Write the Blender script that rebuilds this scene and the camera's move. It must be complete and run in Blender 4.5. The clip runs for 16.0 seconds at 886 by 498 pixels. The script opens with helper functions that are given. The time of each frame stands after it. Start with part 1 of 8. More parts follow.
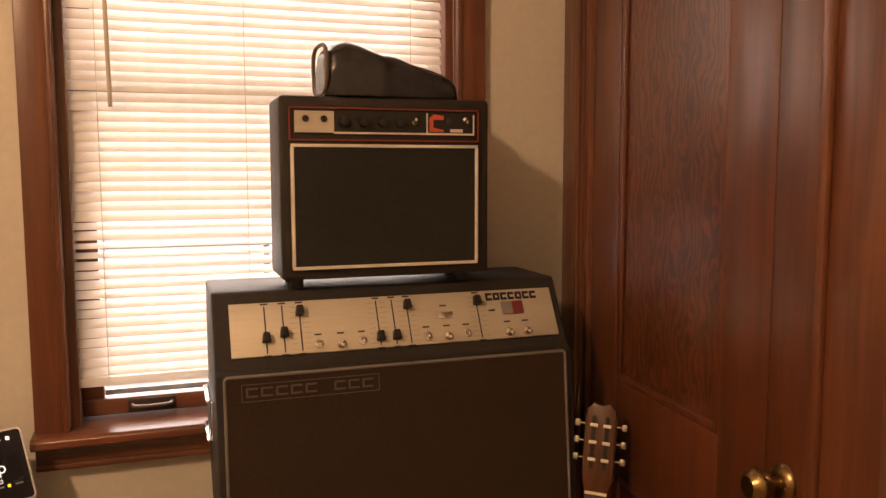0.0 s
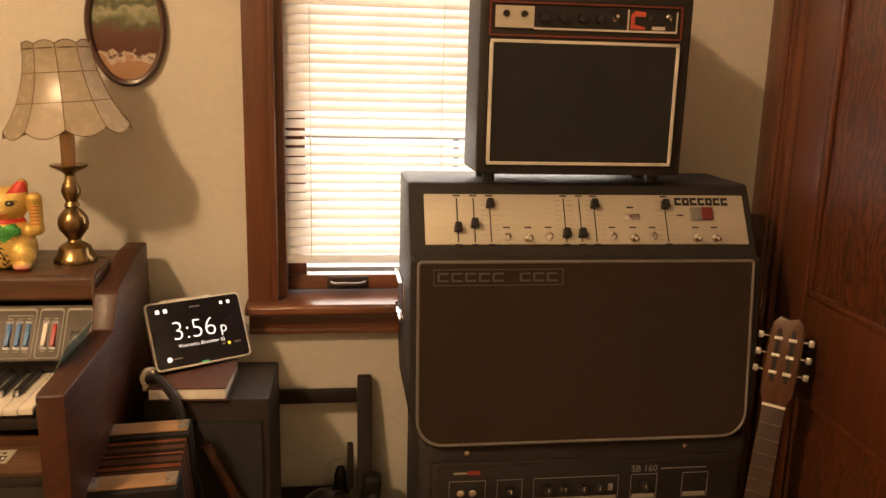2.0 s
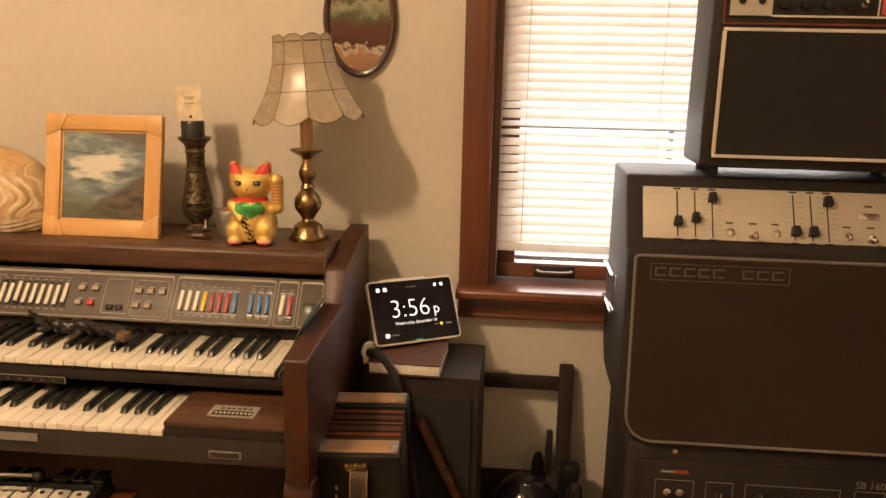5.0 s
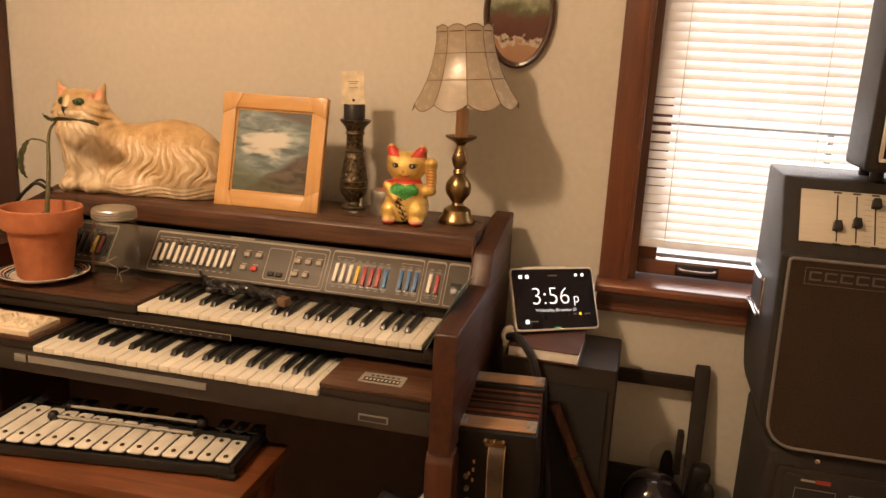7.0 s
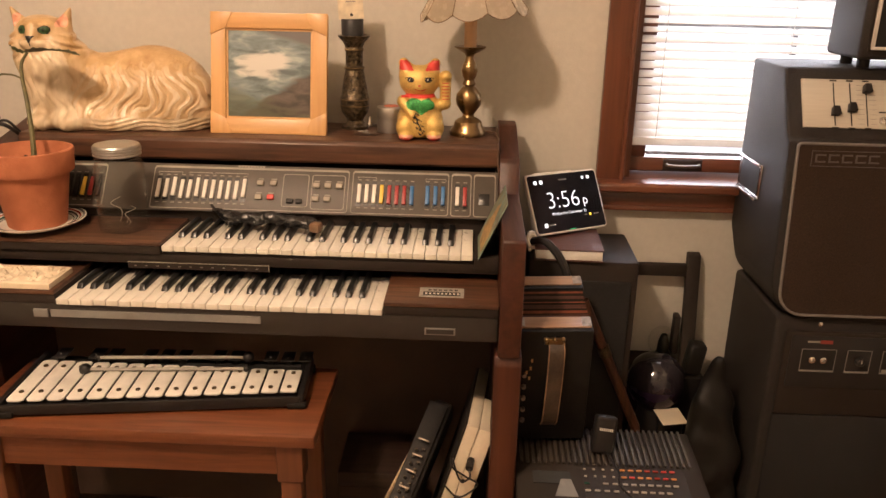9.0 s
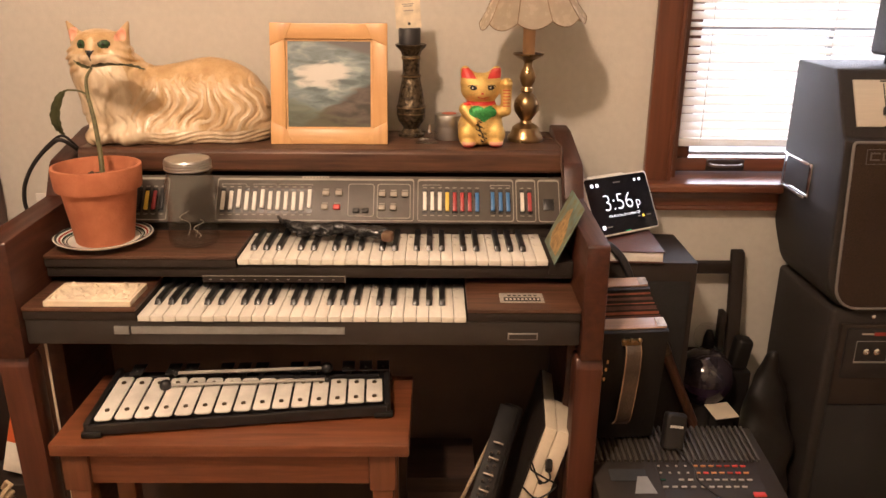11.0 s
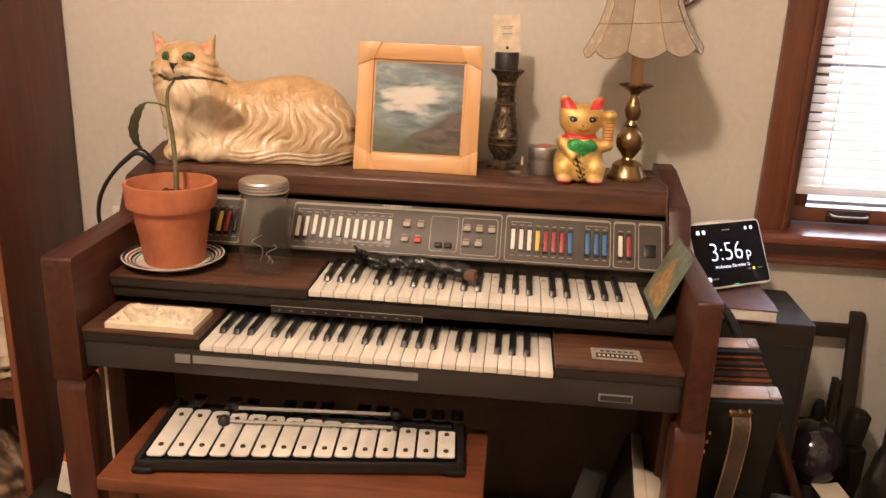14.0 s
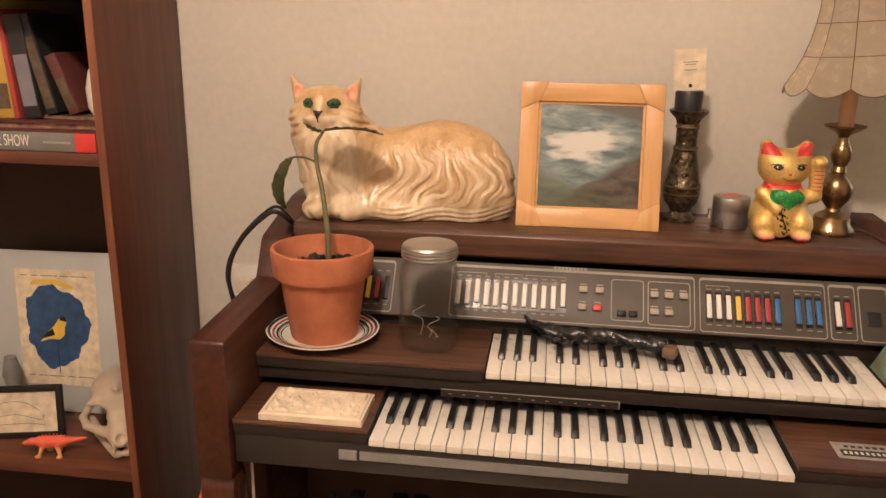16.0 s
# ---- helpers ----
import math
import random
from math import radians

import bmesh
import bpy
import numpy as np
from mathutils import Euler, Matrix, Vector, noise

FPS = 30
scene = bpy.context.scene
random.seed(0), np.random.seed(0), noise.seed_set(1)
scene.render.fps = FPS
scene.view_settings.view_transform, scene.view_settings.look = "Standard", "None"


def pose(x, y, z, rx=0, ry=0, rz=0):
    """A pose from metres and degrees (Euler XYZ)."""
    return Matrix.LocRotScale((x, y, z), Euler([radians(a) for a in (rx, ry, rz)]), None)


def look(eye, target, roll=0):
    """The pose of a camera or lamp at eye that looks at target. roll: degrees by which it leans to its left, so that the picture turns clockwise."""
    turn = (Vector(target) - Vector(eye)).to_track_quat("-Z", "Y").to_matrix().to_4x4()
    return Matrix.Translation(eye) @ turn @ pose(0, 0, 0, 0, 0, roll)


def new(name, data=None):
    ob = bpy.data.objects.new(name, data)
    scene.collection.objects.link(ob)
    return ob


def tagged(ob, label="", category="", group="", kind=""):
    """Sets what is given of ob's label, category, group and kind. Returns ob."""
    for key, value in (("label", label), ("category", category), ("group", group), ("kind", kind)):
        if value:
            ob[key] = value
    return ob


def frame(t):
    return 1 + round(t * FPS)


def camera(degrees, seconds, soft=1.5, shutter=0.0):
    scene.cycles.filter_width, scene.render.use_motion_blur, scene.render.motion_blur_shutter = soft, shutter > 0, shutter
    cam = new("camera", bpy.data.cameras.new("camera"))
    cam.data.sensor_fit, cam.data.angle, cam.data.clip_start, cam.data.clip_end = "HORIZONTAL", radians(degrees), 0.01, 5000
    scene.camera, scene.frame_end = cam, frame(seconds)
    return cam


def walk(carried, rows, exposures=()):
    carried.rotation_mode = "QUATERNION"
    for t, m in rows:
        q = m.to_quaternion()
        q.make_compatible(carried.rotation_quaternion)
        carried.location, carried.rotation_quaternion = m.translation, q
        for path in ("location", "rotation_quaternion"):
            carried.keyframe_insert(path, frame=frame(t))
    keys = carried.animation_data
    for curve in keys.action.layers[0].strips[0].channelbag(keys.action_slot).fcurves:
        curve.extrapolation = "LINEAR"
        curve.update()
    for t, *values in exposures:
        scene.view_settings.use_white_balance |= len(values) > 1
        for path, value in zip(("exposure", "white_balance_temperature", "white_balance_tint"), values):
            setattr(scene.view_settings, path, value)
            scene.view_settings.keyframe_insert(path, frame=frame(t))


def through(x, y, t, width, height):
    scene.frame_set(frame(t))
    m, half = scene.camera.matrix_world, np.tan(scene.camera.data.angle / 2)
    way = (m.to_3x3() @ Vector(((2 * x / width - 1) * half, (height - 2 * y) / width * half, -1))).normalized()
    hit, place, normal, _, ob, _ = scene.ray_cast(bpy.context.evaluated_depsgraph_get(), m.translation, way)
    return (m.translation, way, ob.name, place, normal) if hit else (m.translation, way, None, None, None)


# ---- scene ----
cam = camera(58.03, 16.0)
PATH = [
    (0, (0.0008, 0.0001, 1.3691), (0.6533, 1.8808, 1.1754), -0.12),
    (0.5, (-0.0117, -0.0087, 1.3605), (0.5813, 1.8874, 1.1294), 0.63),
    (1, (-0.0254, -0.0116, 1.3600), (0.4496, 1.9051, 1.0426), 1.06),
    (1.5, (-0.0388, -0.0197, 1.3586), (0.3201, 1.9076, 0.9629), 1.35),
    (2, (-0.0600, -0.0274, 1.3509), (0.1968, 1.9100, 0.9259), 1.43),
    (2.5, (-0.0847, -0.0366, 1.3482), (0.0870, 1.9062, 0.9052), 1.38),
    (3, (-0.0947, -0.0387, 1.3401), (-0.0050, 1.9060, 0.8816), 1.25),
    (3.5, (-0.0972, -0.0409, 1.3496), (-0.0830, 1.9039, 0.8833), 0.81),
    (6, (-0.1805, -0.0589, 1.3412), (-0.4810, 1.8666, 0.8914), 2.35),
    (6.5, (-0.1853, -0.0782, 1.3348), (-0.5711, 1.8295, 0.8747), 2.80),
    (7, (-0.2079, -0.1058, 1.3329), (-0.6518, 1.7864, 0.8611), 3.06),
    (7.5, (-0.2876, -0.1445, 1.3225), (-0.6870, 1.7543, 0.8375), 2.74),
    (8, (-0.4252, -0.1827, 1.3194), (-0.6831, 1.7223, 0.7676), 1.43),
    (8.2, (-0.4503, -0.1672, 1.3067), (-0.6694, 1.7290, 0.7095), 1.23),
    (10.3, (-0.7808, -0.2065, 1.3324), (-0.6806, 1.6757, 0.6638), 1.49),
    (10.5, (-0.7916, -0.2045, 1.3341), (-0.7164, 1.6792, 0.6663), 1.46),
    (11, (-0.7886, -0.1949, 1.3326), (-0.7656, 1.6939, 0.6755), 0.51),
    (11.5, (-0.8017, -0.1881, 1.3211), (-0.7941, 1.7014, 0.6653), 0.35),
    (12, (-0.8149, -0.1875, 1.3183), (-0.8025, 1.6977, 0.6506), 0.59),
    (12.5, (-0.8224, -0.1900, 1.3141), (-0.8066, 1.6951, 0.6461), 0.74),
    (13, (-0.8237, -0.1930, 1.3162), (-0.8259, 1.6978, 0.6643), 0.60),
    (13.5, (-0.8294, -0.1588, 1.3121), (-0.8918, 1.7422, 0.6937), 0.70),
    (14, (-0.8141, -0.0601, 1.3126), (-0.9794, 1.8416, 0.7157), 2.29),
    (14.5, (-0.8080, 0.0551, 1.3083), (-1.0894, 1.9489, 0.7301), 3.29),
    (15, (-0.9208, 0.1059, 1.3184), (-1.2026, 1.9940, 0.7221), 0.98),
    (15.5, (-1.0402, 0.0968, 1.3319), (-1.2674, 1.9953, 0.7454), -0.30),
    (16, (-1.0910, 0.1215, 1.3295), (-1.3442, 2.0272, 0.7780), 0.92),
]
EXPOSURES = [(0.0, 0.22, 7500, 25), (1.5, 0.34, 7300, 17), (3.0, 0.46, 7100, 14), (6.0, 0.36, 6600, 15), (7.0, 0.34, 6500, 16), (8.5, 0.49, 6000, 17), (11.0, 0.64, 5600, 18), (13.0, 0.62, 5550, 18), (14.0, 0.61, 5370, 17), (15.0, 0.41, 5280, 16), (15.5, 0.40, 5250, 16), (16.0, 0.48, 5270, 16)]
walk(cam, [(t, look(eye, target, roll)) for t, eye, target, roll in PATH], EXPOSURES)

# ---- light: daylight behind the blind, one warm ceiling lamp ----
world = bpy.data.worlds.new("sky")
scene.world = world
world.use_nodes = True
sky = world.node_tree.nodes.new("ShaderNodeTexSky")
sky.sky_type = "NISHITA"
sky.sun_disc = False
sky.sun_elevation = radians(22)
sky.sun_rotation = radians(200)
background = world.node_tree.nodes["Background"]
background.inputs["Strength"].default_value = 0.12
world.node_tree.links.new(sky.outputs["Color"], background.inputs["Color"])


def lamp(name, kind, m, power, colour, size):
    data = bpy.data.lights.new(name, kind)
    data.energy, data.color = power, colour
    if kind == "AREA":
        data.shape = "RECTANGLE"
        data.size, data.size_y = size
    else:
        data.shadow_soft_size = size
    ob = new(name, data)
    ob.matrix_basis = m
    return ob


lamp("ceiling_lamp_light", "POINT", pose(-1.37, -0.16, 2.62), 97, (1.0, 0.68, 0.40), 0.085)
lamp("window_daylight", "AREA", pose(0.22, 1.93, 1.45, -90, 0, 0), 18, (1.0, 0.95, 0.90), (0.8, 1.15))

# ---- helpers for building ----
def thing(name, m, label="", category="", group="", kind=""):
    ob = new(name)
    ob.empty_display_size = 0.05
    ob.matrix_basis = m if isinstance(m, Matrix) else pose(*m)
    return tagged(ob, label, category, group, kind)


def finish(bm, name, material, smooth=True):
    bmesh.ops.recalc_face_normals(bm, faces=bm.faces[:])
    me = bpy.data.meshes.new(name)
    bm.to_mesh(me)
    bm.free()
    for m in material if isinstance(material, (list, tuple)) else [material]:
        me.materials.append(m)
    if smooth:
        for p in me.polygons:
            p.use_smooth = True
        me.set_sharp_from_angle(angle=radians(35))
    return me


def part(name, bm, material, parent=None, label="", smooth=True, shift=None):
    """Links a bmesh as one mesh under a thing; shift: the thing's base, for shapes given in the room's own coordinates."""
    if shift is not None:
        bmesh.ops.translate(bm, verts=bm.verts[:], vec=-Vector(shift))
    ob = new(name, finish(bm, name, material, smooth))
    ob.parent = parent
    return tagged(ob, label) if label else ob


def solo(name, bm, material, m, label, category, group="", kind="", smooth=True):
    ob = new(name, finish(bm, name, material, smooth))
    ob.matrix_basis = m if isinstance(m, Matrix) else pose(*m)
    return tagged(ob, label, category, group, kind)


def structure(name, bm, material, label, category, smooth=True):
    return solo(name, bm, material, Matrix(), label, category, kind="structure", smooth=smooth)


def box(x0, x1, y0, y1, z0, z1, bevel=0.0, bm=None, m=None, seg=2):
    b = bmesh.new()
    bmesh.ops.create_cube(b, size=1.0)
    bmesh.ops.scale(b, verts=b.verts[:], vec=(abs(x1 - x0), abs(y1 - y0), abs(z1 - z0)))
    bmesh.ops.translate(b, verts=b.verts[:], vec=((x0 + x1) / 2, (y0 + y1) / 2, (z0 + z1) / 2))
    if bevel:
        bmesh.ops.bevel(b, geom=b.edges[:], offset=bevel, segments=seg, affect="EDGES", profile=0.5)
    return merge(b, bm, m)


def merge(b, bm=None, m=None):
    if m is not None:
        bmesh.ops.transform(b, matrix=m, verts=b.verts[:])
    if bm is None:
        return b
    me = bpy.data.meshes.new("tmp")
    b.to_mesh(me)
    b.free()
    bm.from_mesh(me)
    bpy.data.meshes.remove(me)
    return bm


def prism(points, a, b, axis="x", bevel=0.0, bm=None, m=None, seg=2):
    """Extrudes an outline from a to b; axis x: points are (y, z); y: (x, z); z: (x, y)."""
    put = {"x": lambda p, q: (q, p[0], p[1]), "y": lambda p, q: (p[0], q, p[1]), "z": lambda p, q: (p[0], p[1], q)}[axis]
    g = bmesh.new()
    v0 = [g.verts.new(put(p, a)) for p in points]
    v1 = [g.verts.new(put(p, b)) for p in points]
    g.faces.new(v0)
    g.faces.new(v1[::-1])
    n = len(points)
    for i in range(n):
        g.faces.new((v0[i], v0[(i + 1) % n], v1[(i + 1) % n], v1[i]))
    bmesh.ops.recalc_face_normals(g, faces=g.faces[:])
    if bevel:
        bmesh.ops.bevel(g, geom=g.edges[:], offset=bevel, segments=seg, affect="EDGES", profile=0.5)
    return merge(g, bm, m)


def lathe(profile, centre=(0, 0, 0), segments=32, bm=None, m=None, cap=True):
    g = bmesh.new()
    rings = []
    for r, z in profile:
        if r < 1e-5:
            rings.append([g.verts.new((centre[0], centre[1], centre[2] + z))])
        else:
            rings.append([g.verts.new((centre[0] + r * math.cos(2 * math.pi * i / segments), centre[1] + r * math.sin(2 * math.pi * i / segments), centre[2] + z)) for i in range(segments)])
    for a, b in zip(rings, rings[1:]):
        for i in range(segments):
            j = (i + 1) % segments
            f = [a[i % len(a)], a[j % len(a)], b[j % len(b)], b[i % len(b)]]
            f = list(dict.fromkeys(f))
            if len(f) > 2:
                g.faces.new(f)
    for ring in (rings[0], rings[-1]):
        if cap and len(ring) > 2:
            g.faces.new(ring)
    if not cap:
        a, b = rings[-1], rings[0]
        for i in range(segments):
            g.faces.new((a[i], a[(i + 1) % segments], b[(i + 1) % segments], b[i]))
    return merge(g, bm, m)


def bezier(points, steps=8):
    """A smooth line through the points."""
    p = [Vector(q) for q in points]
    p = [2 * p[0] - p[1]] + p + [2 * p[-1] - p[-2]]
    out = []
    for i in range(1, len(p) - 2):
        for k in range(steps):
            t = k / steps
            a, b, c, d = p[i - 1], p[i], p[i + 1], p[i + 2]
            out.append(0.5 * (2 * b + (c - a) * t + (2 * a - 5 * b + 4 * c - d) * t * t + (3 * b - a - 3 * c + d) * t ** 3))
    return out + [p[-2]]


def tube(points, radius, sides=8, bm=None, m=None, taper=None):
    g = bmesh.new()
    pts = [Vector(q) for q in points]
    rings, side = [], Vector((0, 0, 1))
    for i, q in enumerate(pts):
        d = (pts[min(i + 1, len(pts) - 1)] - pts[max(i - 1, 0)]).normalized()
        side = d.cross(side).cross(d) if abs(d.dot(side.normalized())) < 0.99 else d.orthogonal()
        side.normalize()
        other = d.cross(side)
        r = radius if taper is None else radius + (taper - radius) * i / (len(pts) - 1)
        rings.append([g.verts.new(q + r * (math.cos(2 * math.pi * k / sides) * side + math.sin(2 * math.pi * k / sides) * other)) for k in range(sides)])
    for a, b in zip(rings, rings[1:]):
        for k in range(sides):
            g.faces.new((a[k], a[(k + 1) % sides], b[(k + 1) % sides], b[k]))
    g.faces.new(rings[0][::-1])
    g.faces.new(rings[-1])
    return merge(g, bm, m)


def ball(c, r, bm=None, m=None, u=20, v=12):
    g = bmesh.new()
    bmesh.ops.create_uvsphere(g, u_segments=u, v_segments=v, radius=1.0)
    r = (r, r, r) if isinstance(r, (int, float)) else r
    bmesh.ops.scale(g, verts=g.verts[:], vec=r)
    bmesh.ops.translate(g, verts=g.verts[:], vec=c)
    return merge(g, bm, m)


def sculpt(fn, low, high, step, chooser=None):
    """A closed skin round the region where fn(x, y, z) < 0, on a grid of the given step; chooser(x, y, z) gives each face's material slot."""
    n = [int(math.ceil((b - a) / step)) + 1 for a, b in zip(low, high)]
    ax = [low[i] + step * np.arange(n[i]) for i in range(3)]
    gx, gy, gz = np.meshgrid(*ax, indexing="ij")
    f = fn(gx, gy, gz)
    inside = f < 0
    total, count = np.zeros([k - 1 for k in n] + [3]), np.zeros([k - 1 for k in n])
    corners = [(i, j, k) for i in (0, 1) for j in (0, 1) for k in (0, 1)]
    cut = lambda a, c: a[c[0]:n[0] - 1 + c[0], c[1]:n[1] - 1 + c[1], c[2]:n[2] - 1 + c[2]]
    for a in corners:
        for axis in range(3):
            if a[axis]:
                continue
            b = list(a)
            b[axis] = 1
            fa, fb = cut(f, a), cut(f, b)
            hit = cut(inside, a) != cut(inside, b)
            t = np.where(hit, fa / np.where(np.abs(fa - fb) < 1e-12, 1, fa - fb), 0)
            for c in range(3):
                total[..., c] += np.where(hit, a[c] + (t if c == axis else 0), 0)
            count += hit
    used = count > 0
    index = -np.ones(used.shape, int)
    index[used] = np.arange(used.sum())
    cell = np.argwhere(used)
    verts = np.array(low) + step * (cell + total[used] / count[used][:, None])
    faces = []
    for axis in range(3):
        o = [i for i in range(3) if i != axis]
        sl0, sl1 = [slice(1, -1)] * 3, [slice(1, -1)] * 3
        sl0[axis], sl1[axis] = slice(0, n[axis] - 1), slice(1, n[axis])
        a, b = inside[tuple(sl0)], inside[tuple(sl1)]
        base = np.argwhere(a != b)
        flip = a[a != b]
        base = base + np.array([0 if i == axis else 1 for i in range(3)])
        quad = []
        for d0, d1 in ((-1, -1), (0, -1), (0, 0), (-1, 0)):
            q = base.copy()
            q[:, o[0]] += d0
            q[:, o[1]] += d1
            quad.append(index[q[:, 0], q[:, 1], q[:, 2]])
        quad = np.stack(quad, 1)
        if axis == 1:
            flip = ~flip
        quad[~flip] = quad[~flip][:, ::-1]
        faces.append(quad)
    faces = np.concatenate(faces)
    faces = faces[(faces >= 0).all(1)]
    me = bpy.data.meshes.new("skin")
    me.from_pydata(verts.tolist(), [], faces.tolist())
    if chooser is not None:
        c = verts[faces].mean(1)
        me.polygons.foreach_set("material_index", chooser(c[:, 0], c[:, 1], c[:, 2]).astype(np.int32))
    me.polygons.foreach_set("use_smooth", np.ones(len(faces), bool))
    me.update()
    return me


def egg(x, y, z, c, r):
    """Distance-like field of an ellipsoid."""
    k = np.sqrt(((x - c[0]) / r[0]) ** 2 + ((y - c[1]) / r[1]) ** 2 + ((z - c[2]) / r[2]) ** 2)
    return (k - 1) * min(r)


def capsule(x, y, z, a, b, ra, rb):
    a, b = np.array(a), np.array(b)
    d = b - a
    t = np.clip(((x - a[0]) * d[0] + (y - a[1]) * d[1] + (z - a[2]) * d[2]) / (d @ d), 0, 1)
    return np.sqrt((x - a[0] - t * d[0]) ** 2 + (y - a[1] - t * d[1]) ** 2 + (z - a[2] - t * d[2]) ** 2) - (ra + (rb - ra) * t)


def blend(a, b, k=0.01):
    h = np.clip(0.5 + 0.5 * (b - a) / k, 0, 1)
    return b + (a - b) * h - k * h * (1 - h)


def words(text, size, m, material, parent, name="lettering", label="", depth=0.0003, thin=0.0):
    """Built-in lettering as a flat mesh, facing the local -y of the pose m."""
    curve = bpy.data.curves.new(name, "FONT")
    curve.offset = thin
    curve.body, curve.size, curve.align_x, curve.align_y, curve.extrude = text, size, "CENTER", "CENTER", depth
    tmp = bpy.data.objects.new("tmp", curve)
    me = bpy.data.meshes.new_from_object(tmp)
    bpy.data.objects.remove(tmp)
    me.name = name
    me.materials.clear()
    me.materials.append(material)
    ob = new(name, me)
    ob.parent = parent
    ob.matrix_basis = m @ pose(0, 0, 0, 90, 0, 0)
    return tagged(ob, label) if label else ob


# ---- materials ----
def mat(name, base, rough=0.5, metal=0.0, var=0.12, scale=25.0, bump=0.05, fine=140.0, second=None, stretch=(1, 1, 1), coat=0.0, big=2.5, bigvar=0.12, glow=0.0, roughvar=0.1, spec=0.5):
    m = bpy.data.materials.new(name)
    m.use_nodes = True
    t = m.node_tree
    b = t.nodes["Principled BSDF"]
    add, link = t.nodes.new, t.links.new
    co, mp = add("ShaderNodeTexCoord"), add("ShaderNodeMapping")
    mp.inputs["Scale"].default_value = stretch
    link(co.outputs["Object"], mp.inputs["Vector"])
    n1, n2, n3 = add("ShaderNodeTexNoise"), add("ShaderNodeTexNoise"), add("ShaderNodeTexNoise")
    for n, s, d in ((n1, scale, 6), (n2, big, 3), (n3, fine, 3)):
        n.inputs["Scale"].default_value, n.inputs["Detail"].default_value = s, d
        link(mp.outputs["Vector"], n.inputs["Vector"])
    ramp = add("ShaderNodeValToRGB")
    ramp.color_ramp.elements[0].position, ramp.color_ramp.elements[1].position = 0.3, 0.7
    second = second or [min(1, c * (1 + var)) for c in base]
    ramp.color_ramp.elements[0].color = (*[c * (1 - var) for c in base], 1)
    ramp.color_ramp.elements[1].color = (*second, 1)
    link(n1.outputs["Fac"], ramp.inputs["Fac"])
    mul, rng = add("ShaderNodeMixRGB"), add("ShaderNodeMapRange")
    mul.blend_type = "MULTIPLY"
    mul.inputs["Fac"].default_value = 1.0
    rng.inputs["To Min"].default_value, rng.inputs["To Max"].default_value = 1 - bigvar * 1.6, 1 + bigvar * 1.6
    link(n2.outputs["Fac"], rng.inputs["Value"])
    link(ramp.outputs["Color"], mul.inputs["Color1"])
    link(rng.outputs["Result"], mul.inputs["Color2"])
    link(mul.outputs["Color"], b.inputs["Base Color"])
    rr = add("ShaderNodeMapRange")
    rr.inputs["To Min"].default_value, rr.inputs["To Max"].default_value = max(0.02, rough - roughvar), min(1, rough + roughvar)
    link(n1.outputs["Fac"], rr.inputs["Value"])
    link(rr.outputs["Result"], b.inputs["Roughness"])
    b.inputs["Metallic"].default_value = metal
    b.inputs["Specular IOR Level"].default_value = spec
    b.inputs["Coat Weight"].default_value = coat
    b.inputs["Coat Roughness"].default_value = 0.15
    if bump:
        bp = add("ShaderNodeBump")
        bp.inputs["Strength"].default_value, bp.inputs["Distance"].default_value = bump, 0.004
        link(n3.outputs["Fac"], bp.inputs["Height"])
        link(bp.outputs["Normal"], b.inputs["Normal"])
    if glow:
        b.inputs["Emission Color"].default_value = (*base, 1)
        b.inputs["Emission Strength"].default_value = glow
    return m


